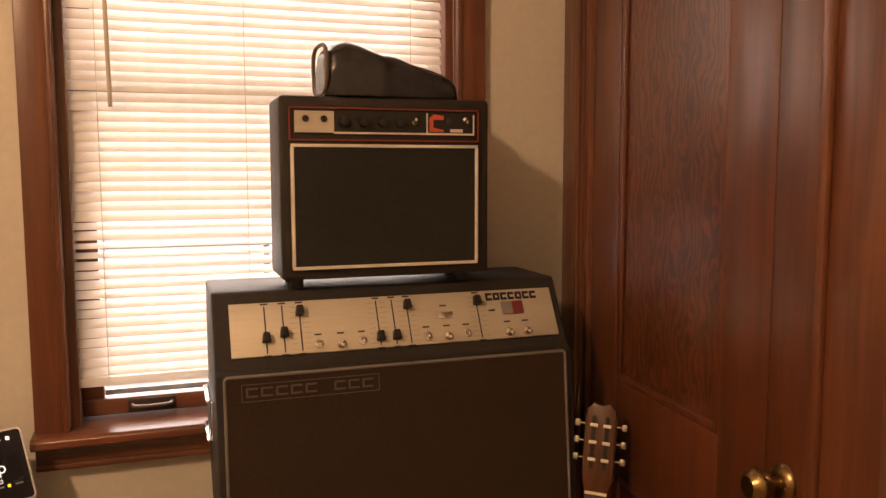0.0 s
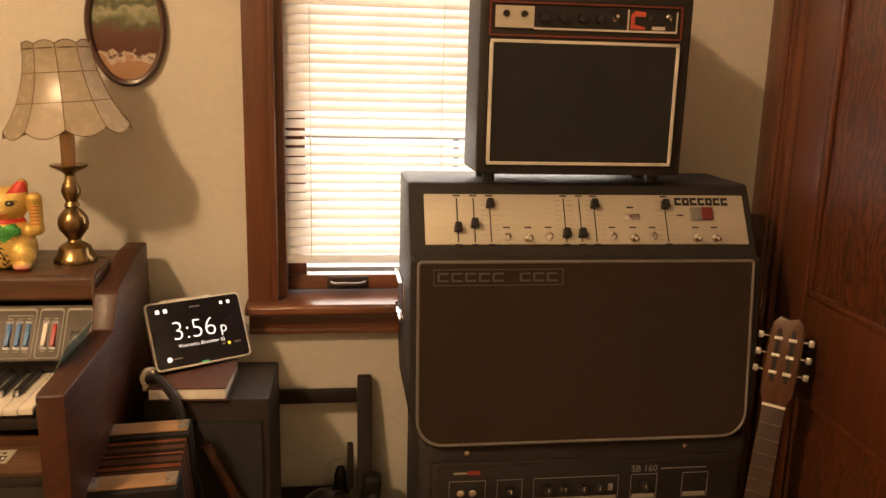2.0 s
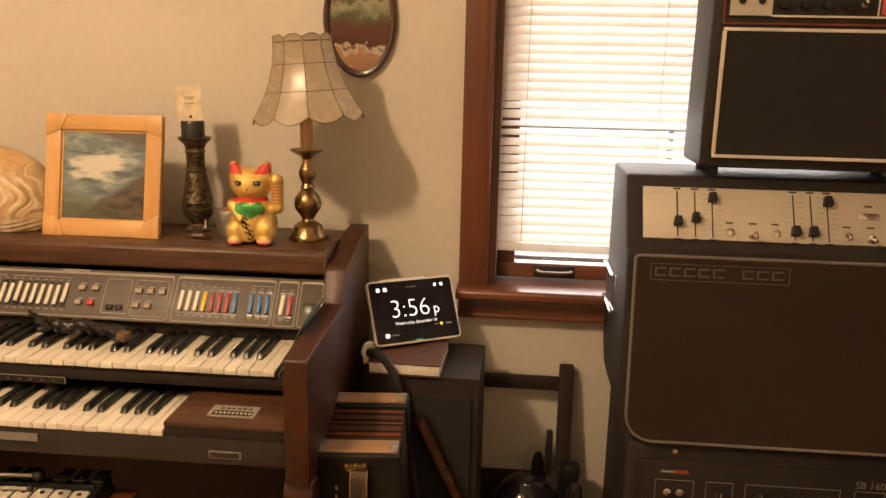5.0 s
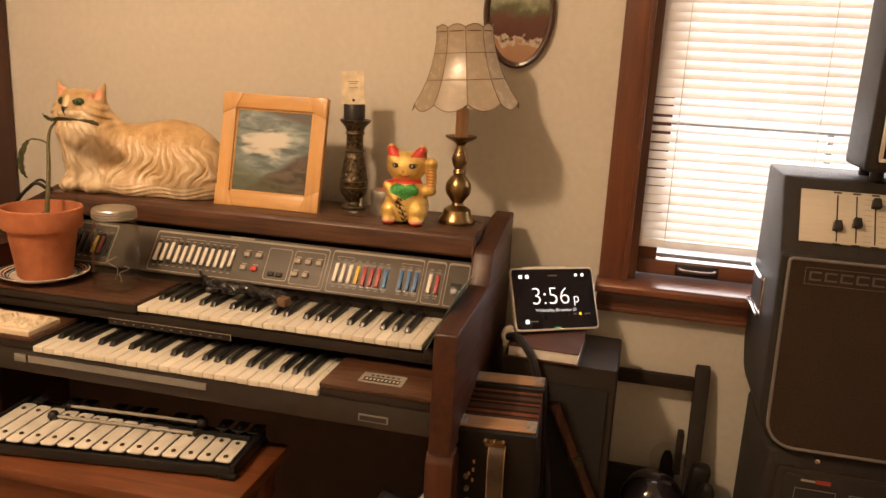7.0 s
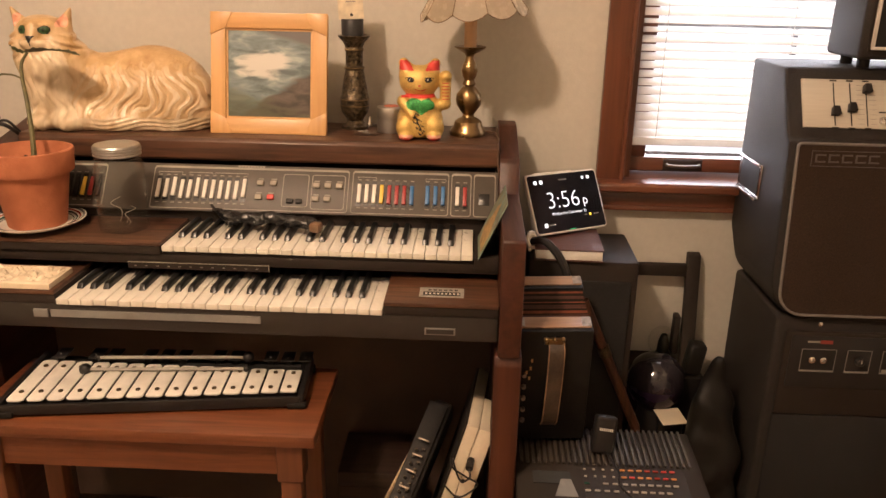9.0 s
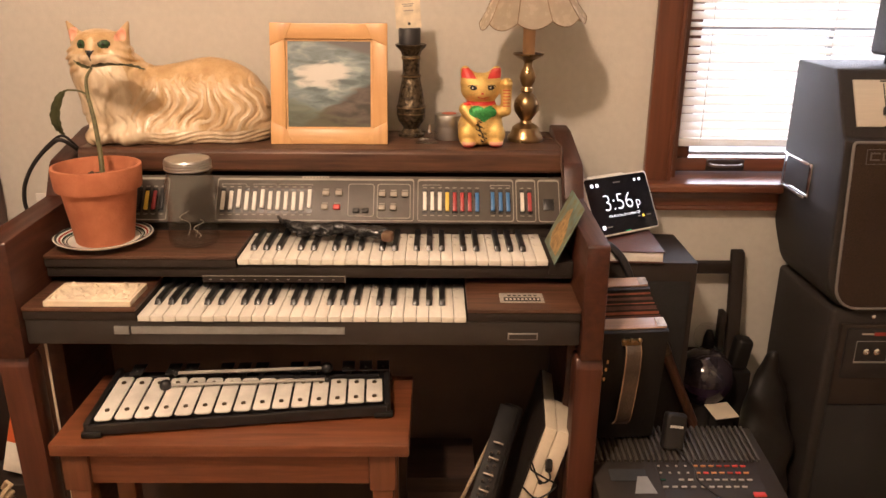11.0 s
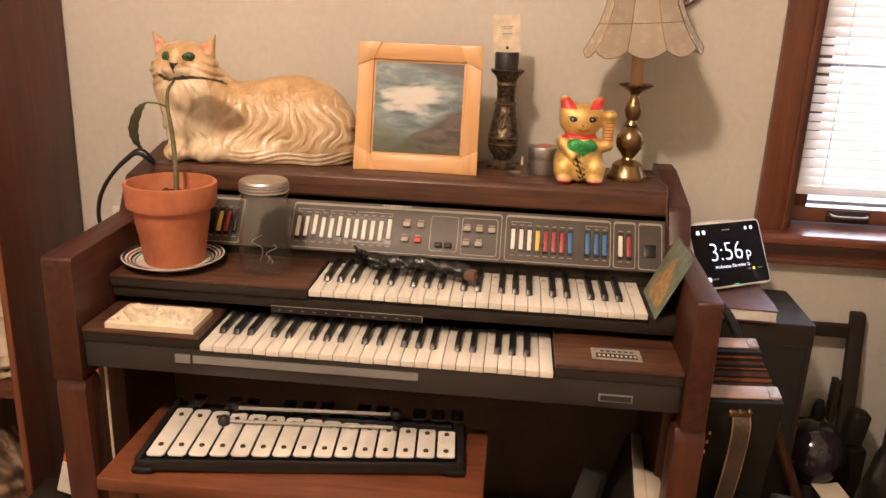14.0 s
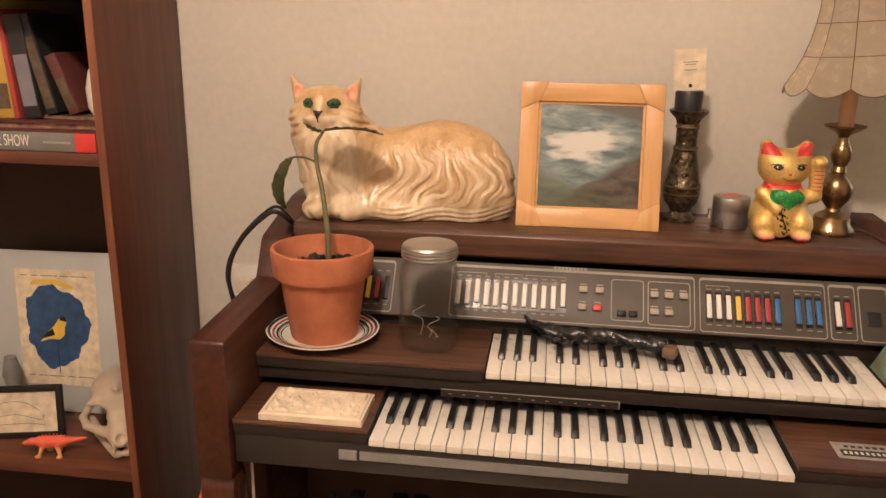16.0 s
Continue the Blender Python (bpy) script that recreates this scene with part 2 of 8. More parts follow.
def wood(name, dark, light, grain="z", rough=0.35, coat=0.3, fineness=1.0, figure=0.0, satin=0.25):
    """Timber with its grain along one axis; figure adds broad wavy bands."""
    m = bpy.data.materials.new(name)
    m.use_nodes = True
    t = m.node_tree
    b = t.nodes["Principled BSDF"]
    add, link = t.nodes.new, t.links.new
    co, mp = add("ShaderNodeTexCoord"), add("ShaderNodeMapping")
    s = [14 * fineness] * 3
    s["xyz".index(grain)] = 0.9 * fineness
    mp.inputs["Scale"].default_value = s
    link(co.outputs["Object"], mp.inputs["Vector"])
    n1, n2, n3 = add("ShaderNodeTexNoise"), add("ShaderNodeTexNoise"), add("ShaderNodeTexNoise")
    for n, sc, d, di in ((n1, 3.0, 8, 0.6), (n2, 0.35, 3, 0.2), (n3, 16.0, 4, 0.0)):
        n.inputs["Scale"].default_value, n.inputs["Detail"].default_value, n.inputs["Distortion"].default_value = sc, d, di
        link(mp.outputs["Vector"], n.inputs["Vector"])
    height = n1.outputs["Fac"]
    if figure:
        wv, m2 = add("ShaderNodeTexWave"), add("ShaderNodeMapping")
        s2 = [10.0] * 3
        s2["xyz".index(grain)] = 4.2
        m2.inputs["Scale"].default_value = s2
        link(co.outputs["Object"], m2.inputs["Vector"])
        wv.bands_direction = "X"
        wv.inputs["Scale"].default_value, wv.inputs["Distortion"].default_value = 1.7, 20.0
        wv.inputs["Detail"].default_value, wv.inputs["Detail Scale"].default_value = 3.0, 1.3
        link(m2.outputs["Vector"], wv.inputs["Vector"])
        mx = add("ShaderNodeMixRGB")
        mx.inputs["Fac"].default_value = figure
        link(n1.outputs["Fac"], mx.inputs["Color1"])
        link(wv.outputs["Fac"], mx.inputs["Color2"])
        height = mx.outputs["Color"]
    ramp = add("ShaderNodeValToRGB")
    e = ramp.color_ramp.elements
    e[0].position, e[1].position = 0.28, 0.74
    e[0].color, e[1].color = (*dark, 1), (*light, 1)
    link(height, ramp.inputs["Fac"])
    mul, rng = add("ShaderNodeMixRGB"), add("ShaderNodeMapRange")
    mul.blend_type = "MULTIPLY"
    mul.inputs["Fac"].default_value = 1.0
    rng.inputs["To Min"].default_value, rng.inputs["To Max"].default_value = 0.72, 1.28
    link(n2.outputs["Fac"], rng.inputs["Value"])
    link(ramp.outputs["Color"], mul.inputs["Color1"])
    link(rng.outputs["Result"], mul.inputs["Color2"])
    link(mul.outputs["Color"], b.inputs["Base Color"])
    rr = add("ShaderNodeMapRange")
    rr.inputs["To Min"].default_value, rr.inputs["To Max"].default_value = rough + 0.12, rough - 0.08
    link(n1.outputs["Fac"], rr.inputs["Value"])
    link(rr.outputs["Result"], b.inputs["Roughness"])
    b.inputs["Coat Weight"].default_value, b.inputs["Coat Roughness"].default_value = coat, satin
    bp = add("ShaderNodeBump")
    bp.inputs["Strength"].default_value, bp.inputs["Distance"].default_value = 0.12, 0.002
    link(n3.outputs["Fac"], bp.inputs["Height"])
    link(bp.outputs["Normal"], b.inputs["Normal"])
    return m


def glass(name, tint=(1, 1, 1), rough=0.02):
    m = bpy.data.materials.new(name)
    m.use_nodes = True
    b = m.node_tree.nodes["Principled BSDF"]
    b.inputs["Base Color"].default_value = (*tint, 1)
    b.inputs["Transmission Weight"].default_value = 1.0
    b.inputs["Roughness"].default_value = rough
    b.inputs["IOR"].default_value = 1.45
    return m


def clear(name, tint=(0.98, 0.98, 0.98), face=0.03, edge=0.42):
    """Thin clear glass: straight through, with a mirror gloss that grows at a slant."""
    m = bpy.data.materials.new(name)
    m.use_nodes = True
    t = m.node_tree
    t.nodes.remove(t.nodes["Principled BSDF"])
    tr, gl, fr, mx = (t.nodes.new("ShaderNode" + k) for k in ("BsdfTransparent", "BsdfGlossy", "LayerWeight", "MixShader"))
    pw, rg = t.nodes.new("ShaderNodeMath"), t.nodes.new("ShaderNodeMapRange")
    pw.operation = "POWER"
    pw.inputs[1].default_value = 3.0
    wv, bp = t.nodes.new("ShaderNodeTexNoise"), t.nodes.new("ShaderNodeBump")
    wv.inputs["Scale"].default_value, wv.inputs["Detail"].default_value = 38.0, 2.0
    bp.inputs["Strength"].default_value, bp.inputs["Distance"].default_value = 0.35, 0.004
    t.links.new(wv.outputs["Fac"], bp.inputs["Height"])
    t.links.new(bp.outputs["Normal"], gl.inputs["Normal"])
    rg.inputs["To Min"].default_value, rg.inputs["To Max"].default_value = face, edge
    tr.inputs["Color"].default_value = (*tint, 1)
    gl.inputs["Roughness"].default_value = 0.03
    t.links.new(fr.outputs["Facing"], pw.inputs[0])
    t.links.new(pw.outputs[0], rg.inputs["Value"])
    t.links.new(rg.outputs["Result"], mx.inputs["Fac"])
    t.links.new(tr.outputs["BSDF"], mx.inputs[1])
    t.links.new(gl.outputs["BSDF"], mx.inputs[2])
    t.links.new(mx.outputs["Shader"], t.nodes["Material Output"].inputs["Surface"])
    return m


def sheer(name, base, through=0.4, rough=0.5, scale=30.0):
    """A thin sheet that lets part of the light through, like a blind's slat or a shell pane."""
    m = mat(name, base, rough, var=0.08, scale=scale, bump=0.03)
    t = m.node_tree
    b, out = t.nodes["Principled BSDF"], t.nodes["Material Output"]
    tr, mx = t.nodes.new("ShaderNodeBsdfTranslucent"), t.nodes.new("ShaderNodeMixShader")
    tr.inputs["Color"].default_value = (*base, 1)
    mx.inputs["Fac"].default_value = through
    t.links.new(b.outputs["BSDF"], mx.inputs[1])
    t.links.new(tr.outputs["BSDF"], mx.inputs[2])
    t.links.new(mx.outputs["Shader"], out.inputs["Surface"])
    return m


def vary(m, spread):
    """Each object with this material comes out a little lighter or darker."""
    t = m.node_tree
    b = t.nodes["Principled BSDF"]
    src = b.inputs["Base Color"].links[0].from_socket
    info, rng, mul = t.nodes.new("ShaderNodeObjectInfo"), t.nodes.new("ShaderNodeMapRange"), t.nodes.new("ShaderNodeMixRGB")
    mul.blend_type = "MULTIPLY"
    mul.inputs["Fac"].default_value = 1.0
    rng.inputs["To Min"].default_value, rng.inputs["To Max"].default_value = 1 - spread, 1 + spread
    t.links.new(info.outputs["Random"], rng.inputs["Value"])
    t.links.new(src, mul.inputs["Color1"])
    t.links.new(rng.outputs["Result"], mul.inputs["Color2"])
    t.links.new(mul.outputs["Color"], b.inputs["Base Color"])
    return m


WALL = mat("wall_paint", (0.60, 0.575, 0.505), 0.75, var=0.04, scale=60, bump=0.14, fine=220, bigvar=0.05, big=1.5)
CEIL = mat("ceiling_paint", (0.84, 0.82, 0.77), 0.85, var=0.04, bump=0.15)
FLOOR = wood("floor_boards", (0.17, 0.09, 0.045), (0.30, 0.17, 0.09), "y", 0.4)
TRIM = wood("red_varnished_trim", (0.075, 0.026, 0.013), (0.19, 0.066, 0.030), "z", 0.35)
TRIM_X = wood("red_varnished_sill", (0.075, 0.026, 0.013), (0.19, 0.066, 0.030), "x", 0.3)
DOOR = wood("fir_door", (0.068, 0.0175, 0.006), (0.135, 0.037, 0.012), "z", 0.42, 1.0, satin=0.36)
DOOR_FIG = wood("figured_fir_panel", (0.044, 0.011, 0.0038), (0.150, 0.043, 0.014), "z", 0.42, 1.0, figure=0.5, satin=0.36)
WALNUT = wood("walnut_veneer", (0.033, 0.015, 0.008), (0.128, 0.056, 0.028), "x", 0.42, 0.1, 2.2)
WALNUT_Z = wood("walnut_upright", (0.045, 0.0125, 0.0058), (0.088, 0.027, 0.012), "z", 0.42, 0.05, 1.5)
# cheeks darker than the other walnut: shade on them is put into the colour
WALNUT_Y = wood("shaded_walnut_cheek", (0.030, 0.0080, 0.0035), (0.064, 0.0185, 0.008), "y", 0.42, 0.03, 1.5)
BENCH = wood("bench_mahogany", (0.1000, 0.0317, 0.0115), (0.1900, 0.0642, 0.0238), "x", 0.36, 0.2, 2.2)
BENCH_Z = wood("bench_leg_mahogany", (0.085, 0.029, 0.011), (0.165, 0.060, 0.024), "z", 0.38, 0.2, 1.3)
CASEW = wood("bookcase_wood", (0.066, 0.0185, 0.008), (0.098, 0.028, 0.012), "z", 0.45, 0.04)
CASEW_X = wood("bookcase_shelf_wood", (0.075, 0.025, 0.012), (0.15, 0.05, 0.024), "x", 0.45, 0.1)
EDGEW = wood("bookcase_worn_edge", (0.15, 0.050, 0.020), (0.25, 0.088, 0.036), "z", 0.5, 0.05)
PINE = wood("pale_pine", (0.55, 0.30, 0.098), (0.74, 0.45, 0.18), "z", 0.4, 0.25)
PINE_X = wood("pale_pine_rail", (0.55, 0.30, 0.098), (0.74, 0.45, 0.18), "x", 0.4, 0.25)
NECKW = wood("guitar_mahogany", (0.050, 0.018, 0.008), (0.105, 0.040, 0.018), "z", 0.35, 0.2, 1.5)
FINGERW = wood("fingerboard_rosewood", (0.022, 0.011, 0.007), (0.052, 0.025, 0.014), "z", 0.5, 0.0, 1.5)
BLACK = mat("black_plastic", (0.018, 0.016, 0.015), 0.45, bump=0.04, fine=300, spec=0.3)
MATT = mat("matt_black_paint", (0.023, 0.017, 0.013), 0.65, bump=0.08, fine=200, spec=0.25)
DARK = mat("dark_grey_metal", (0.027, 0.023, 0.019), 0.45, bump=0.05, fine=250)
PANEL = mat("organ_control_panel", (0.066, 0.056, 0.045), 0.5, bump=0.05, fine=260)
LINE = mat("printed_light_line", (0.30, 0.28, 0.24), 0.6, bump=0)
TOLEX = mat("black_tolex", (0.023, 0.019, 0.016), 0.55, spec=0.3, var=0.3, scale=350, bump=0.6, fine=420)
CLOTH = mat("brown_black_grille_cloth", (0.034, 0.021, 0.014), 0.85, var=0.35, scale=500, bump=0.5, fine=600, spec=0.2)
CLOTHK = mat("black_grille_cloth", (0.020, 0.019, 0.018), 0.8, var=0.3, scale=500, bump=0.5, fine=600, spec=0.25)
PIPING = mat("grey_piping", (0.16, 0.15, 0.14), 0.45, bump=0.05)
ALU = mat("brushed_aluminium", (0.50, 0.47, 0.40), 0.45, 0.2, var=0.05, scale=60, stretch=(0.3, 6, 6), bump=0.05)
WHITE = mat("white_paint_line", (0.62, 0.60, 0.55), 0.5, bump=0.02)
CHROME = mat("worn_chrome", (0.75, 0.74, 0.72), 0.18, 1.0, bump=0.02)
BRASS = mat("aged_brass", (0.50, 0.35, 0.16), 0.30, 1.0, var=0.4, scale=55, bump=0.10, fine=120, second=(0.27, 0.18, 0.085))
DBRASS = mat("blackened_brass", (0.060, 0.046, 0.032), 0.34, 0.7, var=0.7, scale=120, bump=0.9, fine=130, second=(0.17, 0.13, 0.075))
IVORY = vary(mat("ivory_plastic_key", (0.74, 0.71, 0.63), 0.3, var=0.06, scale=60, bump=0.02, bigvar=0.04), 0.05)
EBONY = mat("black_plastic_key", (0.012, 0.012, 0.012), 0.3, bump=0.03)
CREAM = mat("cream_plastic", (0.68, 0.60, 0.46), 0.45, var=0.06, bump=0.05)
TERRA = mat("terracotta_clay", (0.45, 0.14, 0.055), 0.85, var=0.18, scale=18, bump=0.25, fine=200, second=(0.52, 0.19, 0.085), big=9, bigvar=0.12)
SOIL = mat("dark_potting_soil", (0.03, 0.02, 0.013), 0.95, var=0.5, scale=80, bump=1.0, fine=150)
LEAF = mat("green_leaf", (0.085, 0.090, 0.030), 0.5, var=0.3, scale=60, bump=0.2)
STEM = mat("green_brown_stem", (0.11, 0.10, 0.035), 0.6, var=0.3, scale=80, bump=0.3)
CERAMIC = mat("glazed_ceramic_white", (0.78, 0.75, 0.68), 0.2, bump=0.02)
GREENB = mat("dark_green_glaze", (0.02, 0.06, 0.04), 0.2, bump=0.01)
REDB = mat("red_glaze", (0.35, 0.05, 0.03), 0.25, bump=0.01)
ZINC = mat("dull_tin_lid", (0.45, 0.44, 0.42), 0.38, 0.9, var=0.15, bump=0.08)
GLASS = clear("clear_jar_glass", (0.985, 0.988, 0.98), 0.012, 0.62)
PANE = clear("window_glass")
BLIND = sheer("white_blind_slat", (0.83, 0.81, 0.77), 0.33)
SHELL = vary(sheer("capiz_shell", (0.55, 0.47, 0.35), 0.28, 0.26, 60), 0.26)
GOLD = mat("gold_glitter_paint", (0.74, 0.51, 0.15), 0.32, 0.5, var=0.18, scale=350, bump=0.35, fine=400)
RED = mat("red_paint", (0.60, 0.045, 0.03), 0.4, bump=0.03)
GREEN = mat("green_glitter_paint", (0.05, 0.30, 0.07), 0.36, 0.45, var=0.6, scale=350, bump=0.4, fine=400)
FUR = mat("airbrushed_ceramic_fur", (0.50, 0.32, 0.135), 0.30, var=0.10, scale=22, second=(0.74, 0.55, 0.33), bump=0.35, fine=90, coat=0.15, stretch=(1.6, 1, 0.5))
FURW = mat("cream_ceramic_fur", (0.66, 0.49, 0.29), 0.26, var=0.08, scale=24, second=(0.82, 0.70, 0.50), bump=0.35, fine=90, coat=0.15, stretch=(1.6, 1, 0.5))
PINK = mat("pink_ear_glaze", (0.74, 0.38, 0.25), 0.4, bump=0.03)
EYEG = mat("green_eye_glaze", (0.035, 0.085, 0.03), 0.3, bump=0.0)
BLUE = mat("blue_tab_plastic", (0.035, 0.15, 0.38), 0.4, bump=0.02)
YELL = mat("yellow_tab_plastic", (0.75, 0.52, 0.05), 0.4, bump=0.02)
WTAB = mat("white_tab_plastic", (0.74, 0.72, 0.66), 0.4, bump=0.02)
ORANGE = mat("orange_cone_vinyl", (0.75, 0.16, 0.04), 0.5, bump=0.05)
ROPE = mat("cotton_cord", (0.48, 0.38, 0.24), 0.85, var=0.25, scale=200, bump=0.8, fine=300)
PAPER = mat("aged_paper", (0.72, 0.63, 0.46), 0.8, var=0.22, scale=45, bump=0.04)
BONE = mat("dry_bone", (0.52, 0.43, 0.32), 0.7, var=0.18, scale=14, bump=0.2, fine=90)
MAROON = mat("maroon_leather_cover", (0.085, 0.035, 0.025), 0.5, var=0.2, scale=60, bump=0.25)
REDWOOD = wood("red_stained_wood", (0.16, 0.04, 0.015), (0.30, 0.09, 0.04), "z", 0.3, 0.4, 1.5)
GREY = mat("grey_plastic", (0.20, 0.195, 0.185), 0.5, bump=0.04)
CHAR = mat("charcoal_plastic", (0.023, 0.018, 0.014), 0.6, bump=0.05, spec=0.3)
SCREEN = mat("display_glass", (0.012, 0.012, 0.016), 0.12, bump=0, glow=0)
LIT = mat("lit_display_white", (0.95, 0.95, 0.93), 0.5, bump=0, glow=0.9)
AMBER = mat("lit_display_amber", (0.95, 0.62, 0.05), 0.5, bump=0, glow=0.7)

# ---- the room ----
NORTH, WEST, SOUTH, TOP = 1.768, -2.9, -2.2, 2.75
WX0, WX1, WZ0, WZ1 = -0.198, 0.64, 0.842, 2.06   # the window's opening

bm = box(WEST - 0.15, WX0, NORTH, NORTH + 0.16, 0, TOP)
box(WX1, 1.2, NORTH, NORTH + 0.16, 0, TOP, bm=bm)
box(WX0, WX1, NORTH, NORTH + 0.16, 0, WZ0, bm=bm)
box(WX0, WX1, NORTH, NORTH + 0.16, WZ1, TOP, bm=bm)
structure("wall_north", bm, WALL, "pale grey-beige painted plaster wall around the window", "wall", False)
structure("wall_west", box(WEST - 0.15, WEST, SOUTH, NORTH, 0, TOP), WALL, "pale grey-beige painted plaster side wall", "wall", False)
structure("wall_south", box(WEST - 0.15, 1.2, SOUTH - 0.15, SOUTH, 0, TOP), WALL, "pale grey-beige painted plaster back wall", "wall", False)
structure("floor", box(WEST - 0.15, 1.4, SOUTH - 0.15, NORTH + 0.16, -0.1, 0), FLOOR, "dark brown wooden board floor in shadow", "floor", False)
structure("ceiling", box(WEST - 0.15, 1.4, SOUTH - 0.15, NORTH + 0.16, TOP, TOP + 0.1), CEIL, "plain off-white painted ceiling", "ceiling", False)

# east wall with its door: local x runs from the window corner towards the room's south, y goes into the wall
EAST = pose(0.945, NORTH, 0, 0, 0, -94.6)
DU0, DU1, DZ = 0.135, 0.885, 2.06
bm = box(-0.02, DU0, 0, 0.12, 0, TOP)
box(DU1, 4.1, 0, 0.12, 0, TOP, bm=bm)
box(DU0, DU1, 0, 0.12, DZ, TOP, bm=bm)
solo("wall_east", bm, WALL, EAST, "pale grey-beige painted plaster wall around the door", "wall", kind="structure", smooth=False)


def moulded(u0, u1, z0, z1, face=-0.02):
    """A flat casing board with a proud bead along its outer edges."""
    b = box(u0, u1, face, 0.0, z0, z1, 0.003)
    return b


casing = thing("trim", EAST, "dark red-brown varnished wooden door casing", "door casing", kind="structure")
bm = moulded(0.004, 0.112, 0, DZ + 0.1)
box(0.092, 0.112, -0.031, -0.019, 0, DZ + 0.1, 0.004, bm=bm)
part("casing_board", bm, TRIM, casing)
bm = moulded(0.905, 1.03, 0, DZ + 0.1)
box(0.905, 0.925, -0.031, -0.019, 0, DZ + 0.1, 0.004, bm=bm)
part("casing_board", bm, TRIM, casing)
part("head_board", box(0.004, 1.03, -0.021, 0, DZ + 0.102, DZ + 0.21, 0.003), TRIM, casing)
bm = box(0.112, DU0, -0.012, 0.1, 0, DZ + 0.09, 0.002)
box(DU1, 0.905, -0.012, 0.1, 0, DZ + 0.09, 0.002, bm=bm)
part("jamb", bm, TRIM, casing)

door = thing("door_1", EAST, "closed red-brown varnished fir panel door with brass knob", "door", kind="structure")
part("stile", box(DU0 + 0.003, 0.2615, 0.0, 0.035, 0.01, DZ - 0.004, 0.002), DOOR, door)
bm = box(0.6505, 0.780, 0.0, 0.035, 0.01, DZ - 0.004, 0.002)
box(0.783, DU1 - 0.004, -0.002, 0.035, 0.01, DZ - 0.004, 0.003, bm=bm)
part("stile", bm, DOOR, door)
for z0, z1 in ((0.01, 0.2), (0.70, 0.912), (1.93, DZ - 0.004)):
    part("rail", box(0.262, 0.650, 0.0005, 0.034, z0, z1, 0.002), DOOR, door)
for z0, z1 in ((0.2, 0.70), (0.912, 1.93)):
    part("panel", box(0.2625, 0.6495, 0.012, 0.026, z0, z1), DOOR_FIG, door, "figured fir panel")
    bm = box(0.2625, 0.2785, 0.001, 0.012, z0, z1, 0.004)
    box(0.6335, 0.6495, 0.001, 0.012, z0, z1, 0.004, bm=bm)
    box(0.2785, 0.6335, 0.001, 0.012, z0, z0 + 0.016, 0.004, bm=bm)
    box(0.2785, 0.6335, 0.001, 0.012, z1 - 0.016, z1, 0.004, bm=bm)
    part("panel_moulding", bm, DOOR, door)
KNOB = pose(0.828, -0.002, 0.896, 90, 0, 0)
part("knob", lathe([(0.0, 0.066), (0.016, 0.064), (0.026, 0.054), (0.028, 0.046), (0.024, 0.035), (0.012, 0.027), (0.010, 0.012), (0.0, 0.012)], m=KNOB), BRASS, door, "round brass knob")
part("rosette", lathe([(0.0, 0.013), (0.014, 0.013), (0.022, 0.009), (0.028, 0.003), (0.029, 0.0), (0, 0)], m=KNOB), BRASS, door, "brass rosette")

# window: casing, stool and apron, two sashes, storm bar
win = thing("window_1", (0.22, NORTH, WZ0), "sash window with red-brown varnished wooden casing and sill", "window", kind="structure")
WB = (0.22, NORTH, WZ0)
for x0, x1 in ((-0.264, WX0), (WX1, 0.712)):
    bm = box(x0, x1, NORTH - 0.022, NORTH, WZ0, WZ1 + 0.08, 0.003)
    inner = x1 if x0 < 0 else x0
    sgn = -1 if x0 < 0 else 1
    box(min(inner, inner + sgn * 0.012), max(inner, inner + sgn * 0.012), NORTH - 0.03, NORTH - 0.021, WZ0, WZ1 + 0.08, 0.004, bm=bm)
    part("side_casing", bm, TRIM, win, shift=WB)
part("head_casing", box(-0.264, 0.712, NORTH - 0.024, NORTH, WZ1 + 0.0805, WZ1 + 0.18, 0.003), TRIM_X, win, shift=WB)
bm = prism([(NORTH - 0.062, WZ0 - 0.006), (NORTH - 0.055, WZ0), (NORTH + 0.10, WZ0 + 0.006), (NORTH + 0.10, WZ0 - 0.026), (NORTH - 0.05, WZ0 - 0.026), (NORTH - 0.062, WZ0 - 0.02)], -0.268, 0.716, "x", 0.002)
part("window_sill", bm, TRIM_X, win, "rounded wooden window stool", shift=WB)
bm = box(-0.264, 0.712, NORTH - 0.024, NORTH, 0.766, WZ0 - 0.027, 0.003)
box(-0.264, 0.712, NORTH - 0.03, NORTH - 0.023, 0.766, 0.779, 0.004, bm=bm)
part("apron", bm, TRIM_X, win, shift=WB)
bm = box(WX0, WX0 + 0.018, NORTH + 0.001, NORTH + 0.15, WZ0, WZ1)
box(WX1 - 0.018, WX1, NORTH + 0.001, NORTH + 0.15, WZ0, WZ1, bm=bm)
box(WX0 + 0.018, WX1 - 0.018, NORTH + 0.001, NORTH + 0.15, WZ1 - 0.018, WZ1, bm=bm)
part("jamb", bm, TRIM, win, shift=WB)
SY = NORTH + 0.045
bm = box(WX0 + 0.019, WX1 - 0.019, SY, SY + 0.034, WZ0 + 0.008, 0.886, 0.003)
box(WX0 + 0.019, WX0 + 0.062, SY, SY + 0.034, 0.8865, 1.52, 0.003, bm=bm)
box(WX1 - 0.062, WX1 - 0.019, SY, SY + 0.034, 0.8865, 1.52, 0.003, bm=bm)
box(WX0 + 0.019, WX1 - 0.019, SY, SY + 0.034, 1.5205, 1.556, 0.003, bm=bm)
part("lower_sash", bm, TRIM_X, win, shift=WB)
bm = box(WX0 + 0.019, WX0 + 0.062, SY + 0.036, SY + 0.07, 1.53, WZ1 - 0.02, 0.003)
